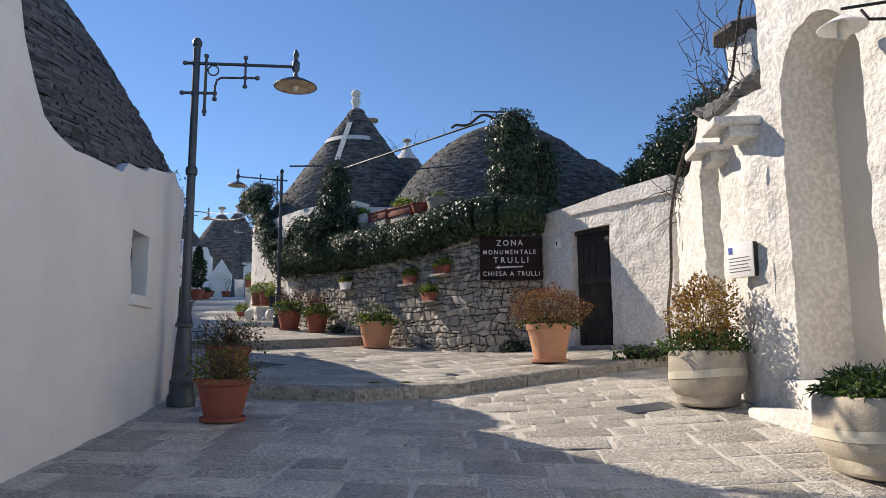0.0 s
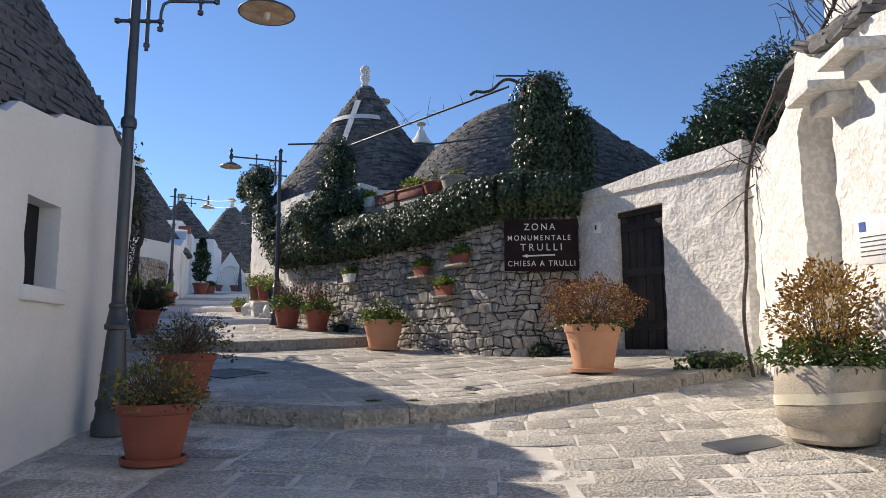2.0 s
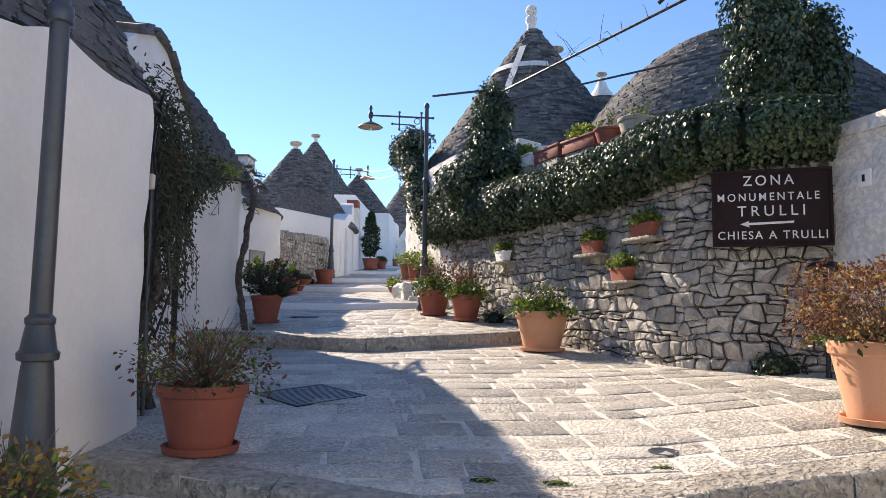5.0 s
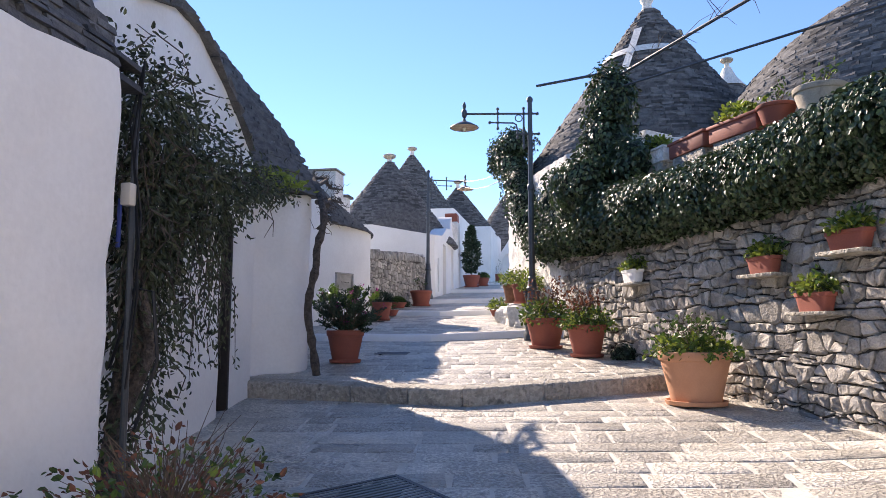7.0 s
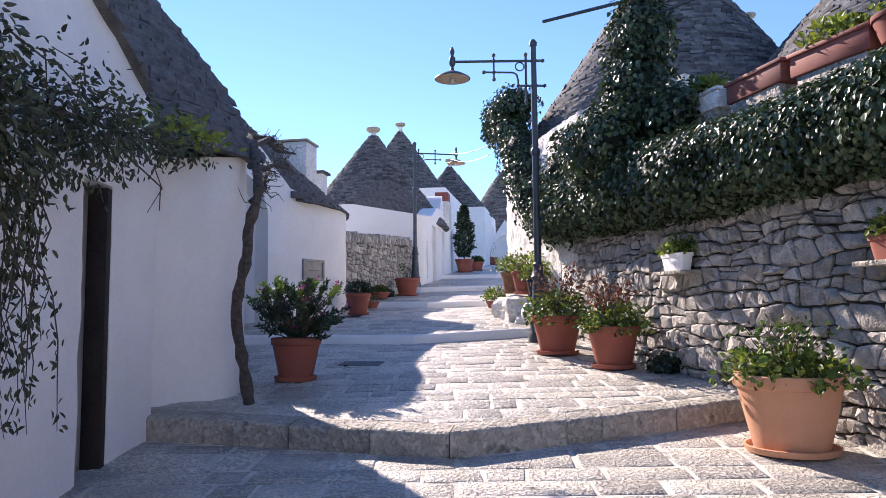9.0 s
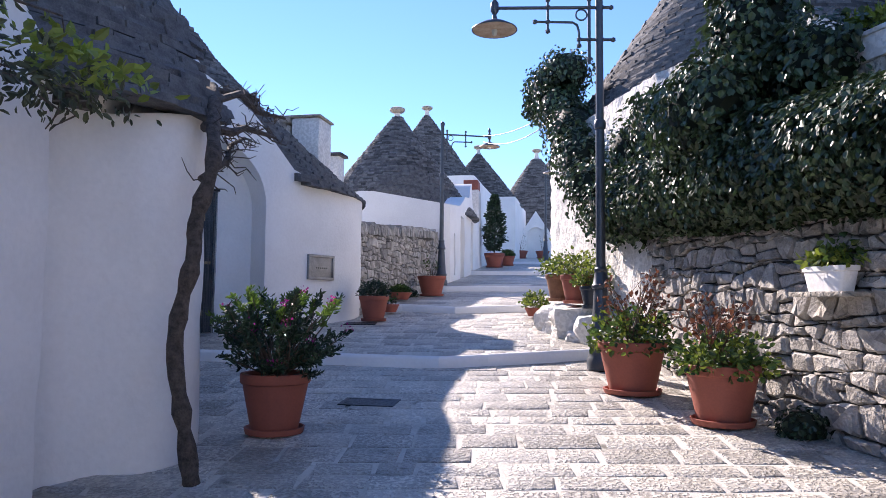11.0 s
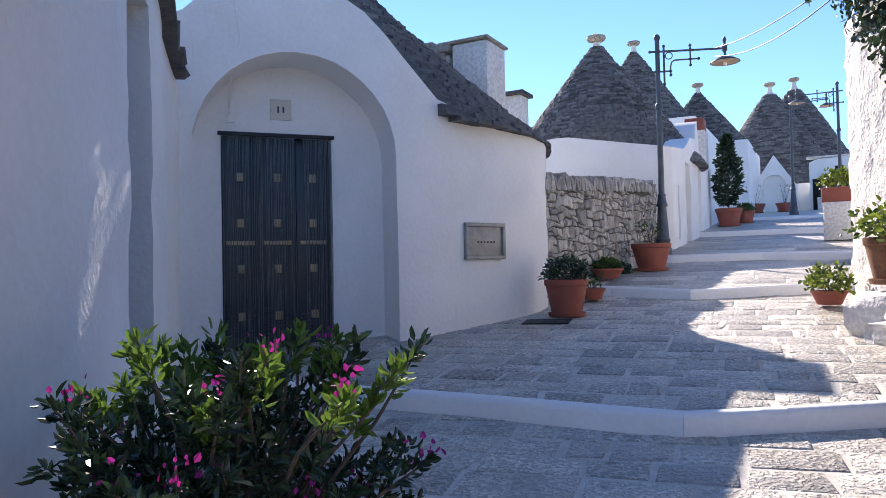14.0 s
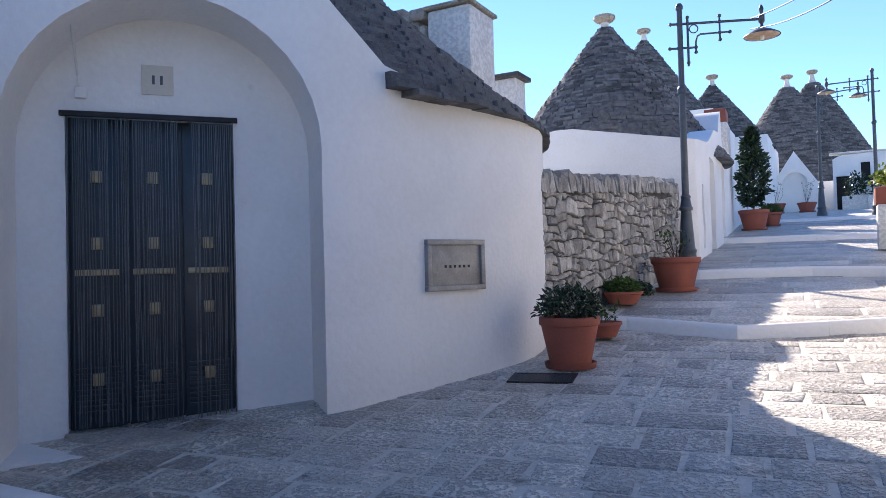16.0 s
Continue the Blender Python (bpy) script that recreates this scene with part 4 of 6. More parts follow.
# ---------------------------------------------------------------- street lamps
def street_lamp(x, y, z, h, az, label, s=1.0):
    """A tapered iron post with a bracket and an enamelled shade; az: the way of its arm."""
    ob = thing("street_lamp", label, "street lamp", x, y, z, az, "iron street lamps")
    k = h / 4.19
    lathe("base", [(0.15, 0), (0.15, 0.10), (0.13, 0.13), (0.12, 0.22), (0.13, 0.235), (0.13, 0.27), (0.112, 0.29), (0.076, 0.80), (0.07, 0.845)], IRON, ob, 24)
    lathe("collar", [(0.068, 0.84), (0.094, 0.85), (0.098, 0.885), (0.084, 0.90), (0.064, 1.02), (0.07, 1.03), (0.07, 1.055), (0.055, 1.07), (0.05, 1.08)], IRON, ob, 24)
    lathe("pole", [(0.052, 1.07), (0.047, 2.55), (0.047, 2.56), (0.062, 2.57), (0.066, 2.61), (0.062, 2.65), (0.043, 2.67), (0.04, h - 0.06), (0.052, h - 0.055), (0.056, h - 0.01), (0.03, h + 0.03), (0.005, h + 0.035)], IRON, ob, 18)
    za, zb = h - 0.27, h - 0.63
    arm = 1.14
    bm = bmesh.new()
    add_tube(bm, [(-0.13, 0, za), (arm, 0, za - 0.015)], 0.018, 10)
    add_tube(bm, [(0.11, 0, za + 0.09), (0.11, 0, zb - 0.27)], 0.018, 10)
    add_tube(bm, [(-0.15, 0, zb), (0.24, 0, zb)], 0.016, 10)
    add_tube(bm, [(0.22, 0, zb - 0.07), (0.22, 0, za - 0.28), (0.24, 0, za - 0.20), (0.29, 0, za - 0.17), (0.72, 0, za - 0.165)], 0.014, 8)
    add_tube(bm, [(0.56, 0, za + 0.10), (0.56, 0, za - 0.28)], 0.014, 8)
    ring = [(0.195 + 0.06 * math.cos(a), 0, za - 0.085 + 0.06 * math.sin(a)) for a in [2 * math.pi * i / 16 for i in range(17)]]
    add_tube(bm, ring, 0.009, 6)
    for px, pz in ((-0.13, za), (0.11, za + 0.09), (0.11, za), (0.11, zb), (0.11, zb - 0.22), (-0.15, zb), (0.22, zb), (0.22, zb - 0.07), (0.56, za + 0.08), (0.56, za), (0.56, za - 0.165), (0.56, za - 0.27), (0.70, za - 0.165), (-0.03, za), (-0.03, zb)):
        bmesh.ops.create_icosphere(bm, subdivisions=1, radius=0.031, matrix=Matrix.Translation((px, 0, pz)))
    part("bracket", bm, IRON, ob)
    lathe("hanger", [(0.012, -0.16), (0.03, -0.14), (0.02, -0.09), (0.045, -0.05), (0.045, 0.04), (0.02, 0.07), (0.035, 0.13), (0.02, 0.18), (0.005, 0.20)], IRON, ob, 12, (arm, 0, za))
    shade = lathe("shade", [(0.035, -0.14), (0.06, -0.155), (0.14, -0.19), (0.245, -0.25), (0.25, -0.262), (0.243, -0.262), (0.14, -0.205), (0.05, -0.175), (0.01, -0.172)], IRON, ob, 32, (arm, 0, za))
    lathe("lining", [(0.236, -0.2605), (0.14, -0.212), (0.05, -0.182), (0.008, -0.179)], ENAMEL, shade, 32, (arm, 0, za), "rust-stained white enamel lining")
    lathe("bulb", [(0.02, -0.18), (0.03, -0.22), (0.032, -0.28), (0.022, -0.315), (0.004, -0.325)], BULB, ob, 12, (arm, 0, za))
    return ob


ENAMEL = mat("rusty_enamel", (0.62, 0.50, 0.36), (0.36, 0.22, 0.12), 0.5, 9, 60, 0.1)
BULB = mat("opal_bulb", (0.75, 0.72, 0.62), None, 0.3, 5, 50, 0.0)
street_lamp(-0.88, 8.745, 0.0, 4.17, -10, "grey cast-iron street lamp with an enamelled shade at the square")
street_lamp(0.40, 19.48, gz(0.40, 19.48), 5.40 - gz(0.40, 19.48), 191, "grey cast-iron street lamp at the foot of the white wall")
street_lamp(-3.12, 28.1, gz(-3.12, 28.1), 6.15 - gz(-3.12, 28.1), 20, "grey cast-iron street lamp beside the dry-stone wall")
street_lamp(-1.55, 42.6, gz(-1.55, 42.6), 4.1, -15, "distant iron street lamp up the lane")
street_lamp(-0.15, 40.6, gz(-0.15, 40.6), 4.1, 185, "distant iron street lamp on the far side of the lane")

# ---------------------------------------------------------------- the direction sign
sgn = thing("sign", "dark brown wooden direction sign with white hand-painted letters", "sign")
ms = local(3.83, 12.84, 4.92, 12.50, 1.86)
SW = math.hypot(1.09, 0.34)
box("board", 0, SW, -0.03, 0.02, 0, 0.80, SIGN_BROWN, sgn, 0.006, "", ms)
bm = bmesh.new()
for b in ((0, SW, -0.042, -0.028, 0, 0.028), (0, SW, -0.042, -0.028, 0.772, 0.80), (0, 0.028, -0.042, -0.028, 0.03, 0.77), (SW - 0.028, SW, -0.042, -0.028, 0.03, 0.77)):
    add_box(bm, *b, 0.003, ms)
part("frame", bm, SIGN_BROWN, sgn)


def lettering(text, x, z, size, parent, stretch=1.0, space=1.15):
    cu = bpy.data.curves.new("text", "FONT")
    cu.body, cu.size, cu.align_x, cu.extrude, cu.space_character, cu.offset = text, size, "CENTER", 0.002, space, 0.0004
    tmp = new("text", cu)
    bpy.context.view_layer.update()
    me = bpy.data.meshes.new_from_object(tmp.evaluated_get(bpy.context.evaluated_depsgraph_get()))
    bpy.data.objects.remove(tmp)
    me.transform(ms @ Matrix.Translation((x, -0.034, z)) @ Matrix.Rotation(radians(90), 4, "X") @ Matrix.Diagonal((stretch, 1, 1, 1)))
    # one part for each letter
    src = bmesh.new()
    src.from_mesh(me)
    bpy.data.meshes.remove(me)
    left = set(src.verts)
    while left:
        seen, todo = set(), [left.pop()]
        while todo:
            v = todo.pop()
            seen.add(v)
            for e in v.link_edges:
                o = e.other_vert(v)
                if o in left:
                    left.discard(o)
                    todo.append(o)
        order = {v: n for n, v in enumerate(sorted(seen, key=lambda q: q.index))}
        faces = [[order[q] for q in f.verts] for f in src.faces if f.verts[0] in order]
        link("letter", [v.co.copy() for v in order], faces, SIGN_WHITE, parent, "white hand-painted letter")
    src.free()


lettering("ZONA", SW * 0.48, 0.635, 0.15, sgn, 0.92, 1.4)
lettering("MONUMENTALE", SW * 0.47, 0.475, 0.115, sgn, 0.90, 1.4)
lettering("TRULLI", SW * 0.50, 0.315, 0.155, sgn, 0.95, 1.5)
lettering("CHIESA A TRULLI", SW * 0.50, 0.075, 0.12, sgn, 0.92, 1.25)
bm = bmesh.new()
vs = [bm.verts.new(ms @ Vector((x, -0.036, z))) for x, z in ((0.27, 0.232), (0.36, 0.265), (0.352, 0.244), (0.78, 0.257), (0.78, 0.233), (0.352, 0.220), (0.36, 0.197))]
bm.faces.new(vs)
part("arrow", bm, SIGN_WHITE, sgn, "white painted arrow")


# ---------------------------------------------------------------- ivy
def hedge():
    rng = random.Random(31)
    ob = thing("ivy_hedge", "dense glossy dark ivy hanging over the stone wall", "ivy")
    total = length(RETAIN)
    spots, lit = [], []
    rows_v, rows_f = [], []
    nu, na = 60, 14

    def shape(s, a):
        """A bulging cushion over the wall's edge: s along it, a round its section from below in front to behind."""
        (x, y, zt), (dx, dy) = along(RETAIN, max(0.0, min(total, s)))
        u = s / total
        low = 2.70 - 0.16 * math.sin(math.pi * min(1, u * 1.15)) + 0.5 * max(0, u - 0.72)
        high = 3.32 + 0.10 * math.sin(u * 9)
        zc, rz = (low + high) / 2, (high - low) / 2
        swell = 1 + 0.25 * noise.noise(Vector((s * 1.6, a * 1.3, 0.3)))
        o = 0.10 + 0.34 * math.cos(a) * swell
        z = zc + rz * math.sin(a) * (1 + 0.14 * noise.noise(Vector((s * 2.3, a * 2, 4))))
        return Vector((x + dy * o, y - dx * o, z)), Vector((dy * math.cos(a), -dx * math.cos(a), math.sin(a)))
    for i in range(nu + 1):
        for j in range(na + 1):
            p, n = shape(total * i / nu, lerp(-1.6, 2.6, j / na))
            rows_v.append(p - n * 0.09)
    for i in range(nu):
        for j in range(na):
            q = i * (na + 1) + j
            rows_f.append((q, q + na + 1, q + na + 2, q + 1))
    # dark sheet under the leaves paints the shade inside the ivy
    link("undergrowth", rows_v, rows_f, LEAF_SHADE, ob, "dark hull painted as the shade inside the ivy")
    for _ in range(56000):
        p, n = shape(rng.uniform(0, total), rng.uniform(-1.7, 2.3))
        p += n * rng.uniform(-0.09, 0.07)
        spots.append((p, n + Vector((0, 0, -0.2))))
    leaves("foliage", spots, 0.05, IVY, ob, 2, 0.4, kind="stuff", narrow=0.9, facing=0.5)


# near-black green for the hulls that stand for shade inside foliage
LEAF_SHADE = mat("ivy_inner_shade", (0.012, 0.02, 0.008), None, 0.8, 6, 30, 0.5)
hedge()


def ivy_clump(name, label, blobs, n, size=0.085, seed=1, stem=None, material=None, category="ivy"):
    """A climbing mass made of several overlapping uneven clumps (x, y, z, rx, ry, rz)."""
    rng = random.Random(seed)
    ob = thing(name, label, category)
    vol = [b[3] * b[5] + b[4] * b[5] for b in blobs]
    spots = []
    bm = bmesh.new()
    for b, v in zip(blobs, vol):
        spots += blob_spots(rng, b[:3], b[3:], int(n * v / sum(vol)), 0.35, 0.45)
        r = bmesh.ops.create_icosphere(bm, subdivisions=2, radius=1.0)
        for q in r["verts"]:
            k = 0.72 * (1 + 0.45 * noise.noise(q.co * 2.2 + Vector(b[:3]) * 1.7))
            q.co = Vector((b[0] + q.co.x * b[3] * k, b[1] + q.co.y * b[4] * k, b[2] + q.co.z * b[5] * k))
    # dark hulls inside the clumps paint the shade between their leaves
    part("undergrowth", bm, LEAF_SHADE, ob, "dark hull painted as the shade inside the clump")
    leaves("foliage", spots, size * 0.85, material or IVY, ob, seed, 0.4, kind="stuff", narrow=0.85, facing=0.5)
    if stem:
        tube("stem", stem[0], stem[1], WOOD_VINE, ob, 8)
    return ob


ivy_clump("ivy_column", "ivy-covered pillar standing over the sign", [(4.80, 13.75, 3.5, 0.54, 0.5, 0.5), (4.81, 13.75, 4.05, 0.53, 0.5, 0.55), (4.84, 13.75, 4.65, 0.50, 0.48, 0.55), (4.85, 13.75, 5.12, 0.45, 0.44, 0.45), (5.55, 14.1, 3.5, 0.40, 0.42, 0.55), (5.60, 14.1, 4.1, 0.40, 0.4, 0.6), (5.58, 14.1, 4.62, 0.36, 0.36, 0.5)], 15000, 0.066, seed=3, stem=([(4.7, 13.8, 2.9), (4.75, 13.8, 5.0)], 0.1))
ivy_clump("ivy_column", "ivy-covered pillar beside the crossed cone", [(1.35, 17.9, 3.55, 0.58, 0.6, 0.5), (1.6, 17.75, 4.1, 0.42, 0.42, 0.6), (1.68, 17.7, 4.75, 0.36, 0.36, 0.55), (2.0, 17.3, 3.7, 0.4, 0.4, 0.35)], 8500, 0.07, seed=4, stem=([(1.65, 17.75, 2.9), (1.68, 17.7, 5.1)], 0.09))
CURTAIN = [(-0.50, 23.6, 5.45, 0.30, 0.5, 0.26), (-0.30, 23.5, 5.65, 0.26, 0.4, 0.22), (-0.62, 23.7, 5.2, 0.2, 0.35, 0.25), (-0.28, 23.1, 5.35, 0.45, 0.5, 0.45), (-0.12, 22.7, 4.85, 0.42, 0.5, 0.5), (0.06, 22.1, 4.35, 0.42, 0.5, 0.5), (0.2, 21.6, 3.85, 0.40, 0.5, 0.5), (0.36, 21.0, 3.35, 0.38, 0.5, 0.45), (0.55, 20.4, 3.0, 0.36, 0.5, 0.42), (0.78, 19.8, 2.98, 0.4, 0.5, 0.45), (1.0, 19.1, 3.1, 0.4, 0.5, 0.5), (0.74, 20.3, 3.55, 0.35, 0.5, 0.5), (0.98, 19.7, 3.85, 0.35, 0.5, 0.42), (-0.05, 22.6, 5.45, 0.42, 0.5, 0.36)]
ivy_clump("ivy_curtain", "ivy hanging from the roof corner of the white wall", CURTAIN, 16000, 0.066, seed=5, stem=([(0.3, 20.6, 3.2), (0.0, 21.9, 4.2), (-0.5, 23.4, 5.2)], 0.03))

# evergreen tree behind the white garden wall
tr = thing("tree", "dark evergreen tree behind the white garden wall", "tree")
rngt = random.Random(6)
tube("trunk", [(10.2, 15.4, 0.5), (10.25, 15.5, 2.5), (10.4, 15.5, 4.0)], [0.22, 0.17, 0.11], WOOD_VINE, tr, 10)
sp = []
bmt = bmesh.new()
for bx, by, bz, br in ((10.0, 15.3, 4.6, 1.25), (11.2, 15.6, 5.3, 1.4), (10.6, 15.6, 5.9, 1.1), (12.4, 15.6, 5.6, 1.6), (9.2, 15.1, 4.1, 0.95), (11.9, 15.2, 4.4, 1.5), (12.9, 15.4, 6.4, 1.2), (9.6, 15.3, 5.2, 0.8), (11.3, 15.4, 6.5, 1.0), (8.7, 15.0, 4.5, 0.6), (13.6, 15.3, 5.2, 1.7)):
    sp += blob_spots(rngt, (bx, by, bz), (br, br, br * 0.8), int(5200 * br), 0.5, 0.7)
    add_tube(bmt, [(10.4, 15.5, 3.8), ((10.4 + bx) / 2, 15.5, bz - 0.5), (bx, by, bz)], [0.08, 0.05, 0.02], 6)
part("limbs", bmt, WOOD_VINE, tr)
leaves("foliage", sp, 0.10, LEAF_DARK, tr, 8, 0.3, kind="stuff", narrow=0.38)


# ---------------------------------------------------------------- wall pots on their shelves
def on_wall(poly, x, y, off):
    """The spot off metres before the wall's face nearest to x, y, and its way in degrees."""
    total = length(poly)
    best = min((total * i / 400 for i in range(401)), key=lambda s: (along(poly, s)[0][0] - x) ** 2 + (along(poly, s)[0][1] - y) ** 2)
    (px, py, _), (dx, dy) = along(poly, best)
    return px + dy * off, py - dx * off, math.degrees(math.atan2(dy, dx))


def wall_pot(x, y, z, label, material, w=0.34, seed=1, stone=True):
    px, py, a = on_wall(RETAIN, x, y, 0.15)
    sh = thing("wall_shelf", "flat stone shelf set into the dry-stone wall", "shelf", px, py, z, a, "wall shelves")
    box("slab", -0.26, 0.24, -0.12, 0.22, -0.035, 0.0, KERB if stone else WHITE_OLD_SUN, sh, 0.006)
    ob = thing("flower_box", label, "flower box", px, py, z + 0.002, a, "flower boxes on the stone wall")
    bm = bmesh.new()
    hw, hd = w / 2, 0.075
    rows = []
    for zz, k in ((0.0, 0.82), (0.13, 0.98), (0.132, 1.05), (0.165, 1.06), (0.165, 0.95), (0.13, 0.9)):
        rows.append([bm.verts.new((hw * k * math.copysign(abs(math.cos(t)) ** 0.35, math.cos(t)), hd * k * math.copysign(abs(math.sin(t)) ** 0.35, math.sin(t)), zz)) for t in [2 * math.pi * i / 24 for i in range(24)]])
    for p, q in zip(rows, rows[1:]):
        for i in range(24):
            bm.faces.new((p[i], p[(i + 1) % 24], q[(i + 1) % 24], q[i]))
    bm.faces.new(rows[0][::-1])
    bm.faces.new(rows[-1])
    part("box", bm, material, ob)
    rng = random.Random(seed)
    spots = blob_spots(rng, (0, 0, 0.2), (hw * 1.05, 0.12, 0.1), 210, 0.7, 0.6, -0.4) + blob_spots(rng, (hw * 0.6, 0, 0.27), (0.1, 0.1, 0.1), 60, 0.7, 0.5)
    leaves("foliage", spots[:170], 0.055, LEAF_BRIGHT, ob, seed, 0.1, narrow=0.7)
    leaves("dark_foliage", spots[170:], 0.05, LEAF, ob, seed + 1, 0.1, narrow=0.7)
    stems("branchwork", ob, (0, 0, 0.15), [p for p, d in spots[:14]], 0.003, TWIG, rng, 0.1)


wall_pot(2.84, 14.67, 1.94, "terracotta flower box with yellow-green leaves on a shelf", TERRA, 0.36, 41)
wall_pot(3.2, 14.15, 1.56, "ornate terracotta flower box with yellow-green leaves on a shelf", TERRA, 0.38, 42)
wall_pot(3.45, 13.8, 2.06, "terracotta flower box with bright trailing leaves on a shelf", TERRA, 0.42, 43)
wall_pot(1.78, 16.8, 2.0, "white flower box with green leaves on a shelf", WHITE, 0.38, 44)

# boxes and pots along the terrace edge behind the ivy
tf = tagged(new("terrace_floor"), "flat terrace floor behind the retaining wall", "terrace", kind="structure")
link("slab", [(1.2, 19.4, 3.0), (2.2, 16.9, 3.0), (3.25, 14.95, 3.0), (4.0, 13.4, 3.0), (5.1, 12.9, 3.0), (8, 12.9, 3.0), (8, 17.6, 3.0), (2.2, 18.2, 3.0)], [(0, 1, 2, 3, 4, 5, 6, 7)], KERB, tf)


def trough(x, y, z, w, label, material, seed, plant=True, off=-0.30):
    px, py, a = on_wall(RETAIN, x, y, off)
    ob = thing("flower_trough", label, "flower trough", px, py, z, a + (2 if seed % 2 else -2), "troughs on the terrace edge")
    bm = bmesh.new()
    add_box(bm, -w / 2, w / 2, -0.11, 0.11, 0, 0.2, 0.015)
    add_box(bm, -w / 2 - 0.015, w / 2 + 0.015, -0.125, 0.125, 0.17, 0.205, 0.006)
    part("trough", bm, material, ob)
    if plant:
        rng = random.Random(seed)
        sp = blob_spots(rng, (0, 0, 0.25), (w * 0.48, 0.13, 0.13), int(420 * w), 0.6, 0.7, -0.2)
        leaves("foliage", sp, 0.06, LEAF_BRIGHT if seed % 2 else LEAF, ob, seed, 0.0, narrow=0.65)
        stems("branchwork", ob, (0, 0, 0.18), [p for p, d in sp[:12]], 0.004, TWIG, rng)
    box("footing", -w / 2 + 0.05, w / 2 - 0.05, -0.09, 0.09, 3.0 - z, 0.001, KERB, ob, 0.01, "low stone footing")


trough(1.8, 17.81, 3.58, 0.5, "grey box with yellow-green leaves on the terrace edge", KERB, 51)
trough(2.18, 17.04, 3.58, 0.6, "whitewashed box with sprigs on the terrace edge", WHITE_OLD_SUN, 53)
trough(2.54, 16.32, 3.55, 0.75, "terracotta trough on the terrace edge", TERRA, 52, False)
trough(2.90, 15.60, 3.54, 0.75, "terracotta trough with orange-tipped leaves on the terrace edge", TERRA, 55)
potted(3.20, 15.12, 0.20, 0.24, "sparse", "wide terracotta bowl on the terrace", z=3.50, ph=0.2, pr=0.16, seed=56, saucer=False)
potted(3.50, 14.72, 0.25, 0.34, "sparse", "pale stone pot on the terrace edge", PLANTER, z=3.44, ph=0.2, pr=0.16, seed=57, saucer=False)
potted(3.62, 15.05, 0.18, 0.22, "bright", "terracotta pot with fresh leaves behind the stone pot", z=3.56, ph=0.2, pr=0.17, seed=58, saucer=False)
for px, py, hh in ((3.20, 15.12, 0.50), (3.50, 14.72, 0.44), (3.62, 15.05, 0.56)):
    box("stone_block", px - 0.13, px + 0.13, py - 0.13, py + 0.13, 3.0, 3.0 + hh, KERB, None, 0.02)
for o in [o for o in scene.objects if o.name.startswith("stone_block")]:
    tagged(o, "rough stone block carrying a flower pot", "stone block", "blocks on the terrace")

# pergola poles and wires between the ivy pillars
pg = thing("pergola_pole", "long grey pergola pole between the ivy pillars", "pole")
tube("pole", [(1.45, 17.9, 4.96), (4.3, 13.9, 5.27)], 0.022, IRON, pg)
pg = thing("pergola_rod", "short grey rod sticking out of the ivy pillar", "pole")
tube("pole", [(0.57, 18.45, 5.26), (1.7, 17.7, 5.15)], 0.022, IRON, pg)
pg = thing("pergola_rod", "short grey rod beside the ivy pillar", "pole")
tube("pole", [(4.1, 14.02, 5.5), (4.9, 13.8, 5.48)], 0.018, IRON, pg)
pg = thing("pergola_pole", "thin grey pole across the cones", "pole")
tube("pole", [(1.6, 17.7, 4.86), (4.5, 13.9, 4.42)], 0.016, IRON, pg)
pg = thing("vine_branch", "bare twisted vine branch on the pole", "vine")
tube("branch", smooth_poly([(4.5, 13.8, 5.30), (4.32, 13.9, 5.42), (4.18, 13.95, 5.38), (4.05, 14.05, 5.24), (3.92, 14.15, 5.22), (3.78, 14.25, 5.27), (3.7, 14.3, 5.2)], 2), 0.028, WOOD_VINE, pg)
rngv = random.Random(8)
bm = bmesh.new()
for i in range(26):
    a = Vector((rngv.uniform(2.0, 4.2), 0, 0))
    a.y = 13.95 + (4.25 - a.x) * 1.41
    a.z = 5.27 - (4.25 - a.x) * 0.11
    b = a + Vector((rngv.uniform(-0.4, 0.4), rngv.uniform(-0.3, 0.3), rngv.uniform(-0.1, 0.35)))
    add_tube(bm, [a, (a + b) / 2 + Vector((0, 0, 0.05)), b], [0.005, 0.004, 0.002], 4)
part("twigs", bm, TWIG, pg)

# ---------------------------------------------------------------- the old door in the garden wall
dr = thing("door", "dark weathered plank door in the garden wall", "door")
dm = local(5.28, 11.98, 5.57, 11.13, 0.66)
for k in range(6):
    box("plank", WG * k / 6 + 0.004, WG * (k + 1) / 6 - 0.004, 0.12 + 0.006 * (k % 2), 0.16, 0.0, 2.0, WOOD_DARK, dr, 0.006, "", dm)
for zz in (0.28, 1.05, 1.72):
    box("rail", 0.02, WG - 0.02, 0.10, 0.12, zz, zz + 0.12, WOOD_DARK, dr, 0.006, "", dm)
box("frame_head", 0.0, WG, 0.07, 0.12, 1.94, 2.02, WOOD_DARK, dr, 0.005, "", dm)
box("threshold", -0.06, WG + 0.05, -0.10, 0.2, -0.12, 0.0, KERB, dr, 0.015, "worn stone threshold", dm)
cp = thing("wall_coping", "flat limed coping on the garden wall", "coping")
wall("slab", [(4.92, 12.78, 3.08), (5.24, 11.95, 3.13), (5.53, 11.1, 3.21), (5.98, 9.9, 3.26)], 2.97, WHITE_OLD_SUN, cp, 0.55, 0.008, 0.1)
nb = thing("number_tile", "white house-number tile beside the old door", "house number")
nm = local(4.96, 12.75, 5.28, 11.98, 2.42)
box("tile", 0.42, 0.56, -0.03, 0.0, 0, 0.17, WHITE, nb, 0.004, "", nm)
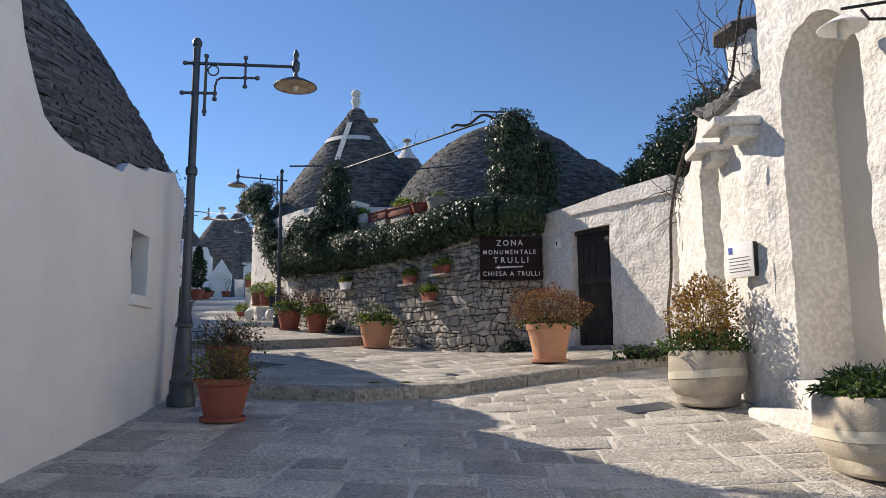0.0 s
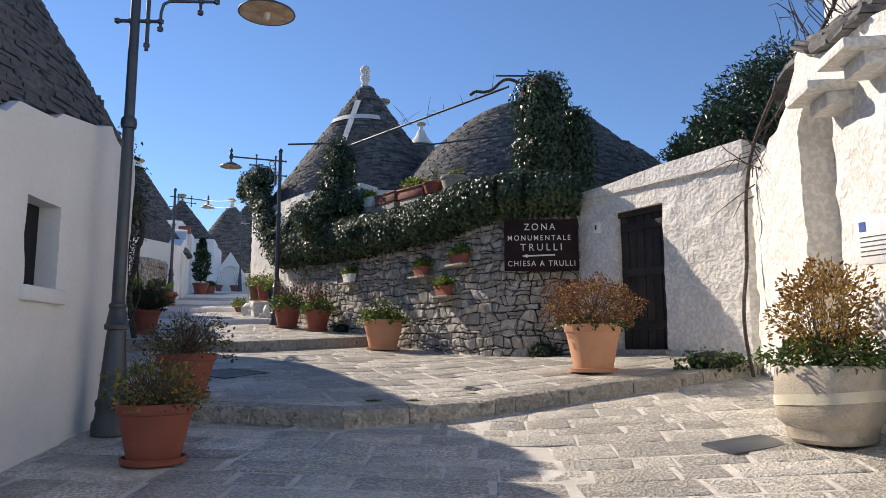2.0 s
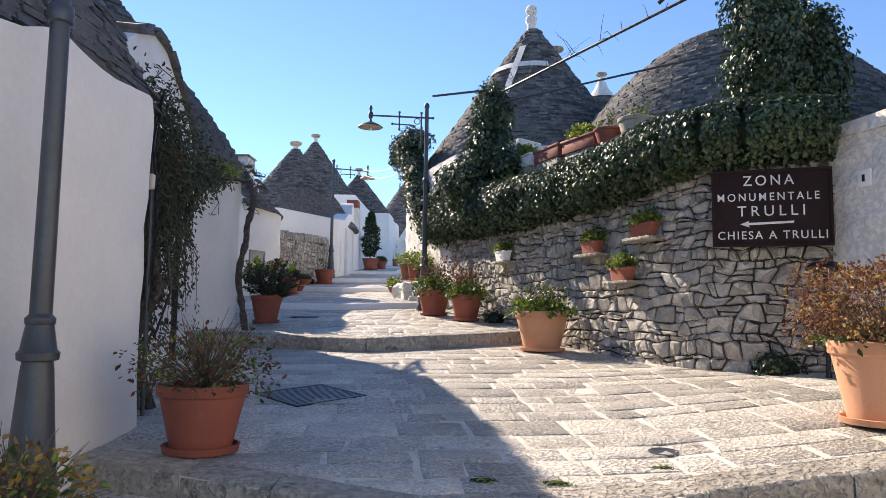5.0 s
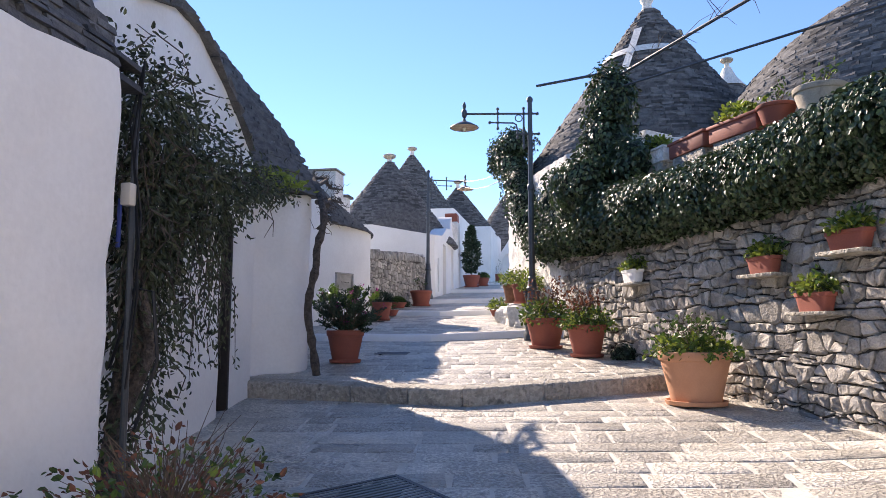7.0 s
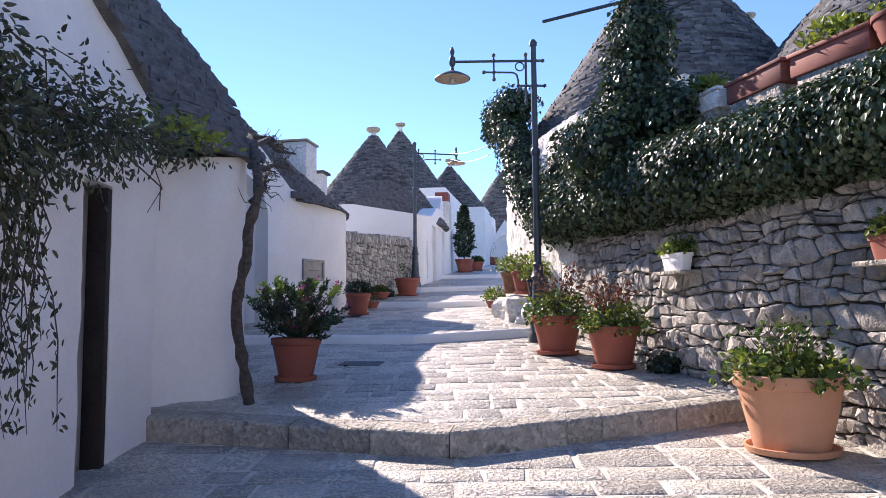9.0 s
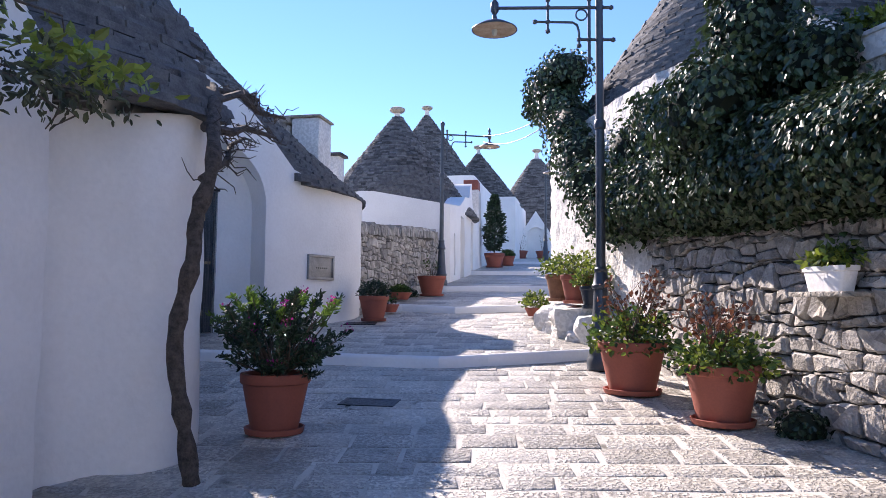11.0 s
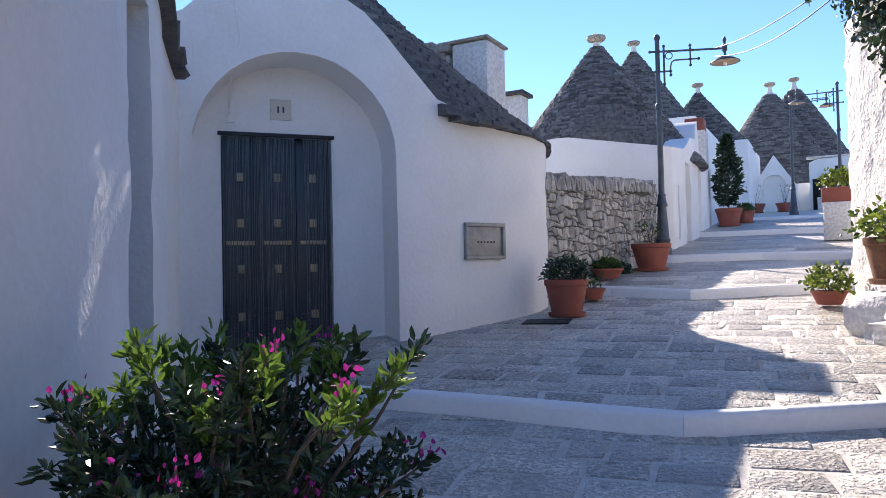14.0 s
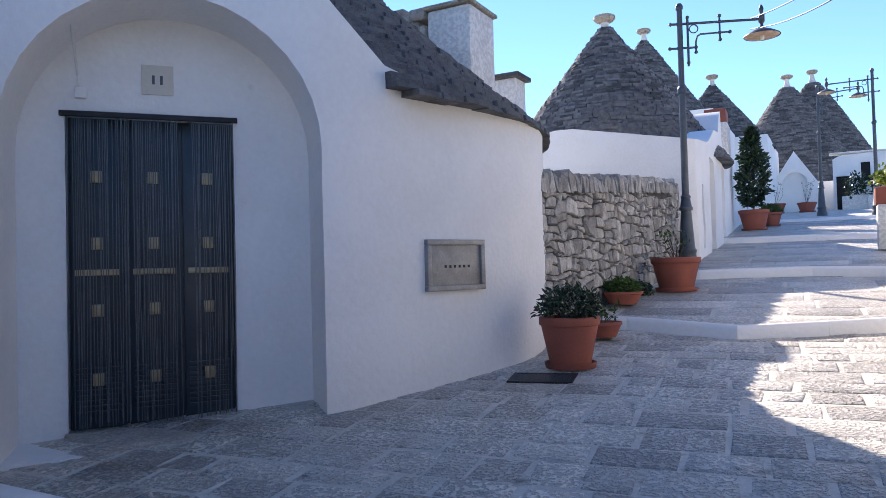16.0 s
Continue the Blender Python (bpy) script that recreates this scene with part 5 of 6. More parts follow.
box("bar", 0.47, 0.50, -0.034, -0.029, 0.05, 0.12, IRON_DARK, nb, 0.0, "", nm)
lt = thing("garden_light", "small black mushroom garden light", "garden light", 4.72, 12.3, gz(4.72, 12.3))
lathe("post", [(0.03, 0), (0.022, 0.05), (0.022, 1.02)], IRON_DARK, lt, 12)
lathe("hood", [(0.02, 1.0), (0.17, 1.03), (0.18, 1.06), (0.12, 1.11), (0.01, 1.13)], IRON_DARK, lt, 24)

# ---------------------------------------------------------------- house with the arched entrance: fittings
box("doorstep", -0.1, 1.4, -0.08, 0.6, -0.3, 0.286, WHITE_OLD_SUN, hr, 0.03, "white-limed doorstep", mr)
box("lower_step", -0.15, 2.4, -0.42, -0.07, -0.5, 0.03, WHITE_OLD_SUN, hr, 0.03, "white-limed lower step", mr)
box("back_wall", 0.05, 1.15, 0.6, 0.64, 0.28, 3.68, PLASTER, hr, 0.0, "smooth plaster back of the arch", mr)
SLABS = [(5.10, 7.8, 3.5), (5.06, 7.62, 3.31), (4.94, 7.23, 3.23), (4.78, 6.66, 3.21)]
for n in range(5):
    coping(hr, [(x + 0.10 * n, y, z + 0.085 * n) for x, y, z in SLABS], 0.05 + 0.05 * n, 1.1, 60 + n, 0.10, 0.32)
for px, py, z, w in ((4.96, 7.40, 2.74, 0.5), (4.80, 6.84, 2.84, 0.5)):
    g = local(px, py, px - 0.33, py - 0.94, z)
    bm = bmesh.new()
    add_box(bm, 0, w, -0.32, 0.2, 0, 0.09, 0.025, g)
    add_box(bm, 0.1, w - 0.05, -0.16, 0.2, -0.12, 0.01, 0.03, g)
    part("stone_bracket", bm, WHITE_OLD_SUN, hr, "projecting limestone gutter slab")
blk = cone_slabs((8.1, 8.0), 2.45, 3.75, 2.2, seed=61, arc=(90, 270), course=0.06)
v, f = [], []
for b in blk:
    n = len(v)
    v += b
    f += [tuple(n + i for i in q) for q in BLOCK]
rf = lathe("roof", [(2.3, 3.75), (1.1, 4.8), (0.05, 5.9)], SLAB, hr, 32, (8.1, 8.0, 0), "grey slab roof")
link("roof_covering", v, f, SLAB, rf, kind="stuff")
ch = thing("chimney", "whitewashed chimney with a flat stone cap", "chimney")
bm = bmesh.new()
add_box(bm, 6.15, 6.70, 8.08, 8.62, 2.9, 4.86, 0.04)
part("shaft", bm, WHITE_OLD_SUN, ch)
lathe("cap", [(0.34, 4.80), (0.50, 4.88), (0.52, 4.93), (0.36, 5.03), (0.05, 5.06)], SLAB, ch, 9, (6.42, 8.35, 0), "stone slab cap", 0.2, 3)
pq = thing("plaque", "white information plaque with a blue emblem", "plaque")
pm = local(4.70, 6.83, 4.75, 6.53, 1.30)
box("plate", 0.0, 0.34, -0.062, -0.048, 0, 0.36, WHITE, pq, 0.002, "", pm)
box("emblem", 0.03, 0.08, -0.066, -0.061, 0.25, 0.32, mat("emblem_blue", (0.03, 0.10, 0.45), None, 0.5), pq, 0.0, "small blue emblem", pm)
for i in range(5):
    box("text_bar", 0.03, 0.31 - 0.02 * (i % 3), -0.0645, -0.0615, 0.06 + 0.035 * i, 0.067 + 0.035 * i, IRON, pq, 0.0, "unreadable grey line of text", pm)
box("backing", 0.005, 0.335, -0.048, 0.02, 0.005, 0.355, WOOD_DARK, pq, 0.003, "dark backing board", pm)
n3 = thing("number_tile", "small dark number bar on the arch wall", "house number")
box("bar", 0.60, 0.63, 0.590, 0.598, 2.3, 2.4, IRON_DARK, n3, 0.0, "", mr)
wl = thing("wall_lamp", "wrought-iron wall lamp with a white shade", "wall lamp")
wm = local(4.785, 5.85, 4.735, 4.87, 3.16)
bm = bmesh.new()
for pts in ([(1.32, -0.02, 0.1), (0.98, -0.3, 0.16)], [(1.32, -0.02, -0.06), (1.15, -0.2, 0.0), (1.1, -0.22, 0.1)]):
    add_tube(bm, [wm @ Vector(p) for p in pts], 0.013, 6)
add_box(bm, 1.26, 1.38, -0.03, 0.02, -0.12, 0.16, 0.01, wm)
part("bracket", bm, IRON_DARK, wl)
lc = wm @ Vector((0.98, -0.3, 0.0))
lathe("shade", [(0.02, 0.1), (0.06, 0.08), (0.19, 0.0), (0.185, -0.008), (0.05, 0.06), (0.01, 0.065)], WHITE, wl, 24, lc)
lathe("bulb", [(0.03, 0.06), (0.045, 0.0), (0.045, -0.07), (0.02, -0.1), (0.005, -0.105)], BULB, wl, 12, lc)
rngc = random.Random(14)
vn = thing("bare_vine", "bare climbing vine on the house corner", "vine", kind="")
bm = bmesh.new()
zb = gz(5.75, 9.55)
add_tube(bm, smooth_poly([(5.70, 9.55, zb), (5.62, 9.55, zb + 0.45), (5.60, 9.52, 1.2), (5.72, 9.58, 1.6), (5.74, 9.58, 2.0), (5.70, 9.5, 2.45), (5.8, 9.5, 2.95), (5.66, 9.1, 3.2), (5.45, 8.6, 3.35)], 2), 0.022, 7)
for i in range(60):
    u = rngc.random()
    a = Vector((lerp(5.75, 6.0, u), lerp(9.5, 8.6, u), rngc.uniform(2.3, 3.25)))
    b = a + Vector((rngc.uniform(-0.5, 0.25), rngc.uniform(-0.4, 0.4), rngc.uniform(-0.5, 0.5)))
    add_tube(bm, [a, (a + b) / 2 + Vector((rngc.uniform(-0.1, 0.1), 0, rngc.uniform(0, 0.15))), b], [0.008, 0.006, 0.003], 5)
for i in range(70):         # bare shoots round the chimney
    a = Vector((rngc.uniform(5.5, 6.3), rngc.uniform(7.9, 8.6), rngc.uniform(3.2, 4.9)))
    b = a + Vector((rngc.uniform(-0.45, 0.1), rngc.uniform(-0.4, 0.2), rngc.uniform(-0.15, 0.6)))
    c1, c2 = (lerp(a, b, u) + Vector([rngc.uniform(-0.06, 0.06) for _ in range(3)]) for u in (0.35, 0.7))
    add_tube(bm, [a, c1, c2, b], [0.007, 0.006, 0.005, 0.003], 5)
add_tube(bm, [(5.7, 8.9, 3.2), (5.95, 8.25, 4.2), (5.75, 7.75, 4.9), (5.6, 7.2, 5.5)], [0.02, 0.02, 0.017, 0.012], 6)
part("branchwork", bm, WOOD_VINE, vn)
ivy_clump("weed_patch", "weeds with small yellow flowers at the corner of the step", [(5.35, 9.75, gz(5.35, 9.75) + 0.05, 0.5, 0.25, 0.16)], 500, 0.06, 9, None, LEAF, "weeds")


for wx, wy, wr in ((4.42, 12.72, 0.26), (1.72, 17.1, 0.2), (-3.32, 26.0, 0.16)):
    ivy_clump("weed_patch", "small dark weeds growing at the foot of the stone wall", [(wx, wy, gz(wx, wy) + 0.06, wr, wr * 0.6, wr * 0.8)], 320, 0.05, 11, None, LEAF_DARK, "weeds")
for gx, gy in ((1.73, 9.3), (1.33, 9.32), (2.4, 9.62)):
    ivy_clump("grass_tuft", "thin yellow-green grass in a paving joint", [(gx, gy, gz(gx, gy) + 0.004, 0.1, 0.05, 0.014)], 60, 0.03, 12, None, LEAF_BRIGHT, "grass")


def stone_planter(x, y, rx, ry, h, rz, label, kind, seed):
    ob = thing("stone_planter", label, "planter", x, y, gz(x, y) - 0.005, rz, "carved stone planters")
    bm = bmesh.new()
    rows = []
    for r, z in ((0.72, 0), (0.80, 0.03), (0.82, h * 0.2), (0.94, h * 0.28), (0.99, h * 0.42), (1.0, h * 0.62), (1.0, h * 0.64), (0.985, h * 0.9), (0.96, h * 0.98), (0.90, h), (0.82, h * 0.98), (0.80, h * 0.88)):
        ring = []
        for i in range(40):
            t = 2 * math.pi * i / 40
            c, s = math.cos(t), math.sin(t)
            k = 1 + 0.02 * noise.noise(Vector((c * 3 + seed, s * 3, z * 8)))
            ring.append(bm.verts.new((rx * r * k * math.copysign(abs(c) ** 0.7, c), ry * r * k * math.copysign(abs(s) ** 0.7, s), z)))
        rows.append(ring)
    for p, q in zip(rows, rows[1:]):
        for i in range(40):
            bm.faces.new((p[i], p[(i + 1) % 40], q[(i + 1) % 40], q[i]))
    bm.faces.new(rows[0][::-1])
    bm.faces.new(rows[-1])
    part("basin", bm, PLANTER, ob)
    bm = bmesh.new()
    ra, rb = [], []
    for i in range(41):
        t = 2 * math.pi * i / 40
        c, s = math.cos(t), math.sin(t)
        for z, lst in ((h * 0.50, ra), (h * 0.64, rb)):
            lst.append(bm.verts.new((rx * 1.012 * math.copysign(abs(c) ** 0.7, c), ry * 1.012 * math.copysign(abs(s) ** 0.7, s), z - 0.03 * math.sin(t))))
    for i in range(40):
        bm.faces.new((ra[i], ra[i + 1], rb[i + 1], rb[i]))
    bm.faces.new((ra[0], rb[0], bm.verts.new((rx * 1.18, -0.05, h * 0.56)), bm.verts.new((rx * 1.2, -0.04, h * 0.46))))
    part("band", bm, TAPE, ob, "pale woven strap round the basin")
    rng = random.Random(seed)
    if kind == "gold":
        sp = blob_spots(rng, (0, 0, h + 0.36), (rx * 0.95, ry * 0.95, 0.42), 3800, 0.5, 0.5, -0.7)
        sp = [q for q in sp if q[0][2] > h - 0.02]
        leaves("foliage", sp[:2400], 0.04, LEAF_GOLD, ob, seed, -0.2, narrow=0.5)
        leaves("red_foliage", sp[2400:2800], 0.036, LEAF_RED, ob, seed + 4, -0.2, narrow=0.5)
        leaves("green_foliage", blob_spots(rng, (0, 0, h + 0.03), (rx * 1.12, ry * 1.15, 0.17), 1300, 0.5, 0.5, -0.3), 0.055, LEAF, ob, seed + 1, narrow=0.4)
        stems("branchwork", ob, (0, 0, h - 0.05), [p for p, d in sp[:60]], 0.005, TWIG, rng, 0.1)
    else:
        leaves("foliage", blob_spots(rng, (0, 0, h + 0.02), (rx * 0.95, ry * 0.95, 0.12), 1500, 0.6, 0.5, -0.2), 0.06, LEAF, ob, seed, narrow=0.35)
        leaves("dark_foliage", blob_spots(rng, (0.1, 0, h + 0.04), (rx * 0.8, ry * 0.8, 0.14), 700, 0.6, 0.5, -0.2), 0.07, LEAF_DARK, ob, seed + 1, narrow=0.2)
    lathe("soil", [(min(rx, ry) * 0.8, h * 0.9), (0.01, h * 0.94)], SOIL, ob, 20)


TAPE = mat("woven_strap", (0.62, 0.58, 0.46), (0.52, 0.48, 0.37), 0.8, 6, 90, 0.3)
stone_planter(4.42, 6.95, 0.36, 0.34, 0.56, 20, "carved stone planter with a golden dry bush", "gold", 71)
stone_planter(3.98, 4.42, 0.40, 0.36, 0.52, 80, "carved stone planter with low dark greenery", "low", 72)

# ---------------------------------------------------------------- vine, pipe and door on the near side
rngw = random.Random(17)
VINE_LEAF = mat("vine_leaf", (0.068, 0.082, 0.038), (0.036, 0.045, 0.022), 0.5, 3, 30, 0.1, vary=0.5, island=True, trans=0.15)
cv = thing("climbing_vine", "dark straggling climbing vine over the gable wall", "vine")
sp = []
for bx, by, bz, rx, ry, rz, n in ((-1.5, 10.95, 2.75, 0.25, 0.35, 0.45, 500), (-1.55, 11.3, 2.25, 0.33, 0.45, 0.5, 800), (-1.5, 11.1, 1.5, 0.22, 0.32, 0.6, 520), (-1.7, 12.0, 2.5, 0.33, 0.5, 0.42, 700), (-1.8, 12.9, 2.7, 0.3, 0.6, 0.35, 650), (-1.95, 13.7, 2.78, 0.28, 0.55, 0.26, 450), (-2.05, 14.4, 2.86, 0.22, 0.5, 0.13, 240), (-1.45, 11.0, 0.8, 0.16, 0.25, 0.5, 260), (-1.40, 11.1, 2.72, 0.24, 0.4, 0.4, 900), (-1.55, 11.7, 2.66, 0.26, 0.5, 0.42, 1200), (-1.62, 12.2, 2.3, 0.24, 0.45, 0.45, 1000), (-1.85, 13.1, 2.62, 0.22, 0.5, 0.33, 600), (-1.40, 11.2, 1.9, 0.2, 0.4, 0.6, 800), (-1.38, 11.15, 1.1, 0.18, 0.35, 0.5, 350)):
    sp += blob_spots(rngw, (bx, by, bz), (rx, ry, rz), n, 0.8, 0.7)
leaves("foliage", sp, 0.05, VINE_LEAF, cv, 19, 0.7, kind="stuff", narrow=0.45)
# brighter leaf colour stands in for sunlight on the vine's top
leaves("sunlit_foliage", blob_spots(rngw, (-2.05, 14.5, 2.98), (0.22, 0.6, 0.08), 200, 0.7, 0.6, -0.1), 0.07, LEAF_BRIGHT, cv, 20, 0.2, narrow=0.6)
bm = bmesh.new()
zb = gz(-1.3, 10.95)
for off in (0.0, 0.09, -0.08):
    add_tube(bm, [(-1.38 + off, 10.9 + off, zb), (-1.45, 10.95, zb + 0.5), (-1.36 + off, 11.0, 1.3), (-1.5, 11.1, 1.9), (-1.6, 11.4 + off, 2.4), (-1.75, 12.2, 2.6 + off), (-1.95, 13.2, 2.75), (-2.1, 14.5, 2.85)], [0.05, 0.045, 0.04, 0.034, 0.026, 0.02, 0.013, 0.008], 8)
for i in range(160):
    a = Vector(rngw.choice(sp)[0])
    b = a + Vector((rngw.uniform(-0.1, 0.12), rngw.uniform(-0.3, 0.3), rngw.uniform(-0.3, 0.15)))
    add_tube(bm, [a, (a + b) / 2 + Vector((0.05, 0.05, 0.02)), b], [0.006, 0.005, 0.003], 4)
part("vine_wood", bm, WOOD_VINE, cv)
strand = bmesh.new()
hung = []
for n in range(90):
    y0 = rngw.uniform(10.95, 12.7) if n % 2 else rngw.uniform(10.85, 11.6)
    x0 = -1.42 - 0.17 * (y0 - 10.9) + rngw.uniform(-0.08, 0.1)
    a = Vector((x0, y0, rngw.uniform(2.1, 2.6)))
    drop = rngw.uniform(0.3, 1.3)
    pts = [a + Vector((rngw.gauss(0, 0.03), rngw.gauss(0, 0.04), -drop * k / 5)) for k in range(6)]
    add_tube(strand, pts, [0.005, 0.005, 0.004, 0.004, 0.003, 0.002], 4)
    hung += [(lerp(pts[k], pts[k + 1], rngw.random()) + Vector((rngw.gauss(0, 0.025), rngw.gauss(0, 0.025), 0)), (0, 0, -1)) for k in range(5) for _ in range(7)]
part("hanging_strand", strand, WOOD_VINE, cv)
leaves("hanging_foliage", hung, 0.046, VINE_LEAF, cv, 22, 0.5, narrow=0.42)
dp = thing("drainpipe", "old pipe with cables and a meter box at the wall corner", "pipe")
tube("pipe", [(-1.24, 10.74, gz(-1.2, 10.74)), (-1.26, 10.74, 2.6)], 0.018, IRON, dp)
tube("blue_pipe", [(-1.4, 10.84, 1.85), (-1.4, 10.84, 2.12)], 0.012, mat("blue_plastic", (0.03, 0.06, 0.3), None, 0.5), dp, 8, "blue plastic pipe")
for i in range(3):
    tube("cable", [(-1.22 - 0.02 * i, 10.70 + 0.03 * i, 1.1 + 0.2 * i), (-1.19, 10.72, 1.6 + 0.2 * i), (-1.24 - 0.02 * i, 10.72, 2.3 + 0.1 * i), (-1.17, 10.66, 2.82)], 0.006, IRON_DARK, dp, 5, "loose black cable")
tube("cable", [(-1.17, 10.72, 0.9), (-1.06, 10.72, 1.25), (-1.1, 10.72, 1.6), (-1.22, 10.74, 1.62), (-1.42, 10.85, 1.2)], 0.009, IRON_DARK, dp, 6, "loose black cable")
box("meter", -1.28, -1.22, 10.66, 10.72, 2.05, 2.17, PLASTER, dp, 0.01, "small grey meter box")
d2 = thing("door", "dark wooden door in a narrow recess", "door")
box("leaf", 0.83, 1.27, 0.30, 0.35, 0.5, 2.54, WOOD_DARK, d2, 0.006, "", m2)
for zz in (0.65, 1.3, 1.95):
    box("panel", 0.90, 1.16, 0.285, 0.301, zz, zz + 0.5, WOOD_DARK, d2, 0.006, "", m2)
# dark upright strip added along the far side of the recess
box("jamb", 1.20, 1.275, 0.01, 0.15, 0.56, 2.53, WOOD_DARK, d2, 0.006, "dark upright strip inside the door recess", m2)
box("sill", 0.79, 1.30, -0.05, 0.34, 0.45, 0.56, KERB, d2, 0.01, "stone door sill", m2)

# the old vine trunk beside the rounded wall
vt = thing("old_vine", "thick twisted bare vine trunk against the white wall", "vine")
zb = gz(-2.08, 15.5)
trunk = smooth_poly([(x + 0.06, y, z) for x, y, z in [(-2.0, 15.50, zb - 0.03), (-2.05, 15.47, zb + 0.35), (-2.13, 15.46, zb + 0.75), (-2.08, 15.46, zb + 1.05), (-2.02, 15.48, zb + 1.3), (-2.04, 15.49, zb + 1.5), (-1.94, 15.53, 2.7), (-2.06, 15.70, 2.98), (-2.2, 15.95, 3.2), (-2.42, 16.3, 3.42)]], 2)
tube("trunk", trunk, [(0.049 - 0.008 * k / len(trunk)) * (1 + 0.55 * noise.noise(Vector((k * 0.9, 3, 1)))) for k in range(len(trunk))], WOOD_VINE, vt, 12)
bm = bmesh.new()
BOUGHS = []
for pts, r in (([(-2.06, 15.7, 2.98), (-2.0, 15.95, 3.0), (-2.1, 16.3, 3.12), (-2.05, 16.7, 3.14)], 0.034), ([(-2.2, 15.95, 3.2), (-2.2, 16.4, 3.4), (-2.3, 16.9, 3.4), (-2.25, 17.3, 3.45)], 0.03), ([(-1.97, 15.53, 2.62), (-1.95, 15.8, 2.78), (-2.1, 16.1, 2.95), (-2.2, 16.5, 3.1)], 0.022), ([(-2.42, 16.3, 3.42), (-2.4, 16.9, 3.55), (-2.5, 17.3, 3.62)], 0.025)):
    BOUGHS.append(pts)
    add_tube(bm, pts, [r, r * 0.85, r * 0.7, r * 0.35][:len(pts)], 7)
for i in range(120):
    limb = rngw.choice(BOUGHS)
    k = rngw.randrange(len(limb) - 1)
    a = lerp(Vector(limb[k]), Vector(limb[k + 1]), rngw.random())
    b = a + Vector((rngw.uniform(-0.12, 0.14), rngw.uniform(-0.15, 0.28), rngw.uniform(-0.1, 0.12)))
    c1, c2 = (lerp(a, b, u) + Vector([rngw.uniform(-0.05, 0.05) for _ in range(3)]) for u in (0.35, 0.7))
    add_tube(bm, [a, c1, c2, b], [0.005, 0.0045, 0.0035, 0.002], 5)
part("branchwork", bm, WOOD_VINE, vt)

# ---------------------------------------------------------------- second door of the rounded house
d3 = thing("door", "blue-grey panelled wooden door in a white recess", "door")
BLUEWOOD = mat("blue_grey_paint", (0.13, 0.16, 0.19), (0.09, 0.115, 0.14), 0.55, 4, 50, 0.25)
box("leaf", 0.13, 1.05, 0.20, 0.25, 1.06, 3.7, BLUEWOOD, d3, 0.004, "", m3)
for a, b in ((0.20, 0.54), (0.62, 0.97)):
    for z0, z1 in ((1.16, 1.72), (1.82, 2.9)):
        box("panel", a, b, 0.185, 0.201, z0, z1, BLUEWOOD, d3, 0.008, "", m3)
box("sill", 0.08, 1.1, -0.06, 0.25, 0.98, 1.06, KERB, d3, 0.012, "stone door sill", m3)

# ---------------------------------------------------------------- arched doorway: door, curtain and fittings
d4 = thing("door", "dark green metal door behind a beaded string curtain", "door")
GREEN = mat("dark_green_paint", (0.032, 0.048, 0.062), (0.022, 0.034, 0.045), 0.4, 5, 60, 0.1)
BRASS = mat("tarnished_brass", (0.42, 0.36, 0.22), (0.28, 0.24, 0.15), 0.4, 6, 60, 0.1, metal=0.7)
BEAD = mat("dark_beads", (0.09, 0.11, 0.125), (0.05, 0.06, 0.07), 0.35, 8, 80, 0.1)
DX0, DX1, DZ0, DZ1, DY = 0.36, 1.40, 1.40, 3.44, 0.52
for k in range(3):
    a, b = lerp(DX0, DX1, k / 3) + 0.012, lerp(DX0, DX1, (k + 1) / 3) - 0.012
    box("leaf", a, b, DY + 0.05, DY + 0.085, DZ0, DZ1, GREEN, d4, 0.006, "", m4)
    for z in (1.55, 2.0, 2.44, 2.88):
        box("knocker_plate", (a + b) / 2 - 0.035, (a + b) / 2 + 0.035, DY + 0.028, DY + 0.05, z + 0.13, z + 0.21, BRASS, d4, 0.004, "small brass plate", m4)
    box("push_bar", a + 0.03, b - 0.03, DY + 0.02, DY + 0.05, 2.40, 2.44, BRASS, d4, 0.004, "brass bar", m4)
    for j in range(9):
        box("louvre", a + 0.03, b - 0.03, DY + 0.036, DY + 0.05, DZ0 + 0.10 + 0.035 * j, DZ0 + 0.118 + 0.035 * j, GREEN, d4, 0.002, "", m4)
box("threshold", DX0 - 0.02, DX1 + 0.02, 0.46, 0.70, 1.30, DZ0, KERB, d4, 0.01, "stone threshold", m4)
box("backing", DX0, DX1, DY + 0.085, DY + 0.10, DZ0, DZ1, GREEN, d4, 0.0, "", m4)
cu = thing("bead_curtain", "dark beaded string curtain hung across the door", "curtain")
box("rail", DX0 - 0.03, DX1 + 0.03, 0.46, 0.49, DZ1 - 0.01, DZ1 + 0.025, IRON_DARK, cu, 0.004, "dark hanging rail", m4)
bm = bmesh.new()
rngb = random.Random(23)
for i in range(84):
    x = lerp(DX0, DX1, (i + 0.5) / 84) + rngb.uniform(-0.004, 0.004)
    if 0.66 < (x - DX0) / (DX1 - DX0) < 0.74 or rngb.random() < 0.12:
        continue
    add_tube(bm, [m4 @ Vector((x, 0.475, DZ1)), m4 @ Vector((x + rngb.uniform(-0.012, 0.012), 0.475 + rngb.uniform(-0.005, 0.005), 2.3)), m4 @ Vector((x + rngb.uniform(-0.015, 0.015), 0.475, DZ0 + rngb.uniform(0.01, 0.06)))], 0.0032, 4)
part("beadwork", bm, BEAD, cu, kind="stuff")
nt = thing("number_tile", "pale house-number tile above the arched door", "house number")
box("tile", 0.82, 1.02, 0.488, 0.498, 3.60, 3.80, PLASTER, nt, 0.003, "", m4)
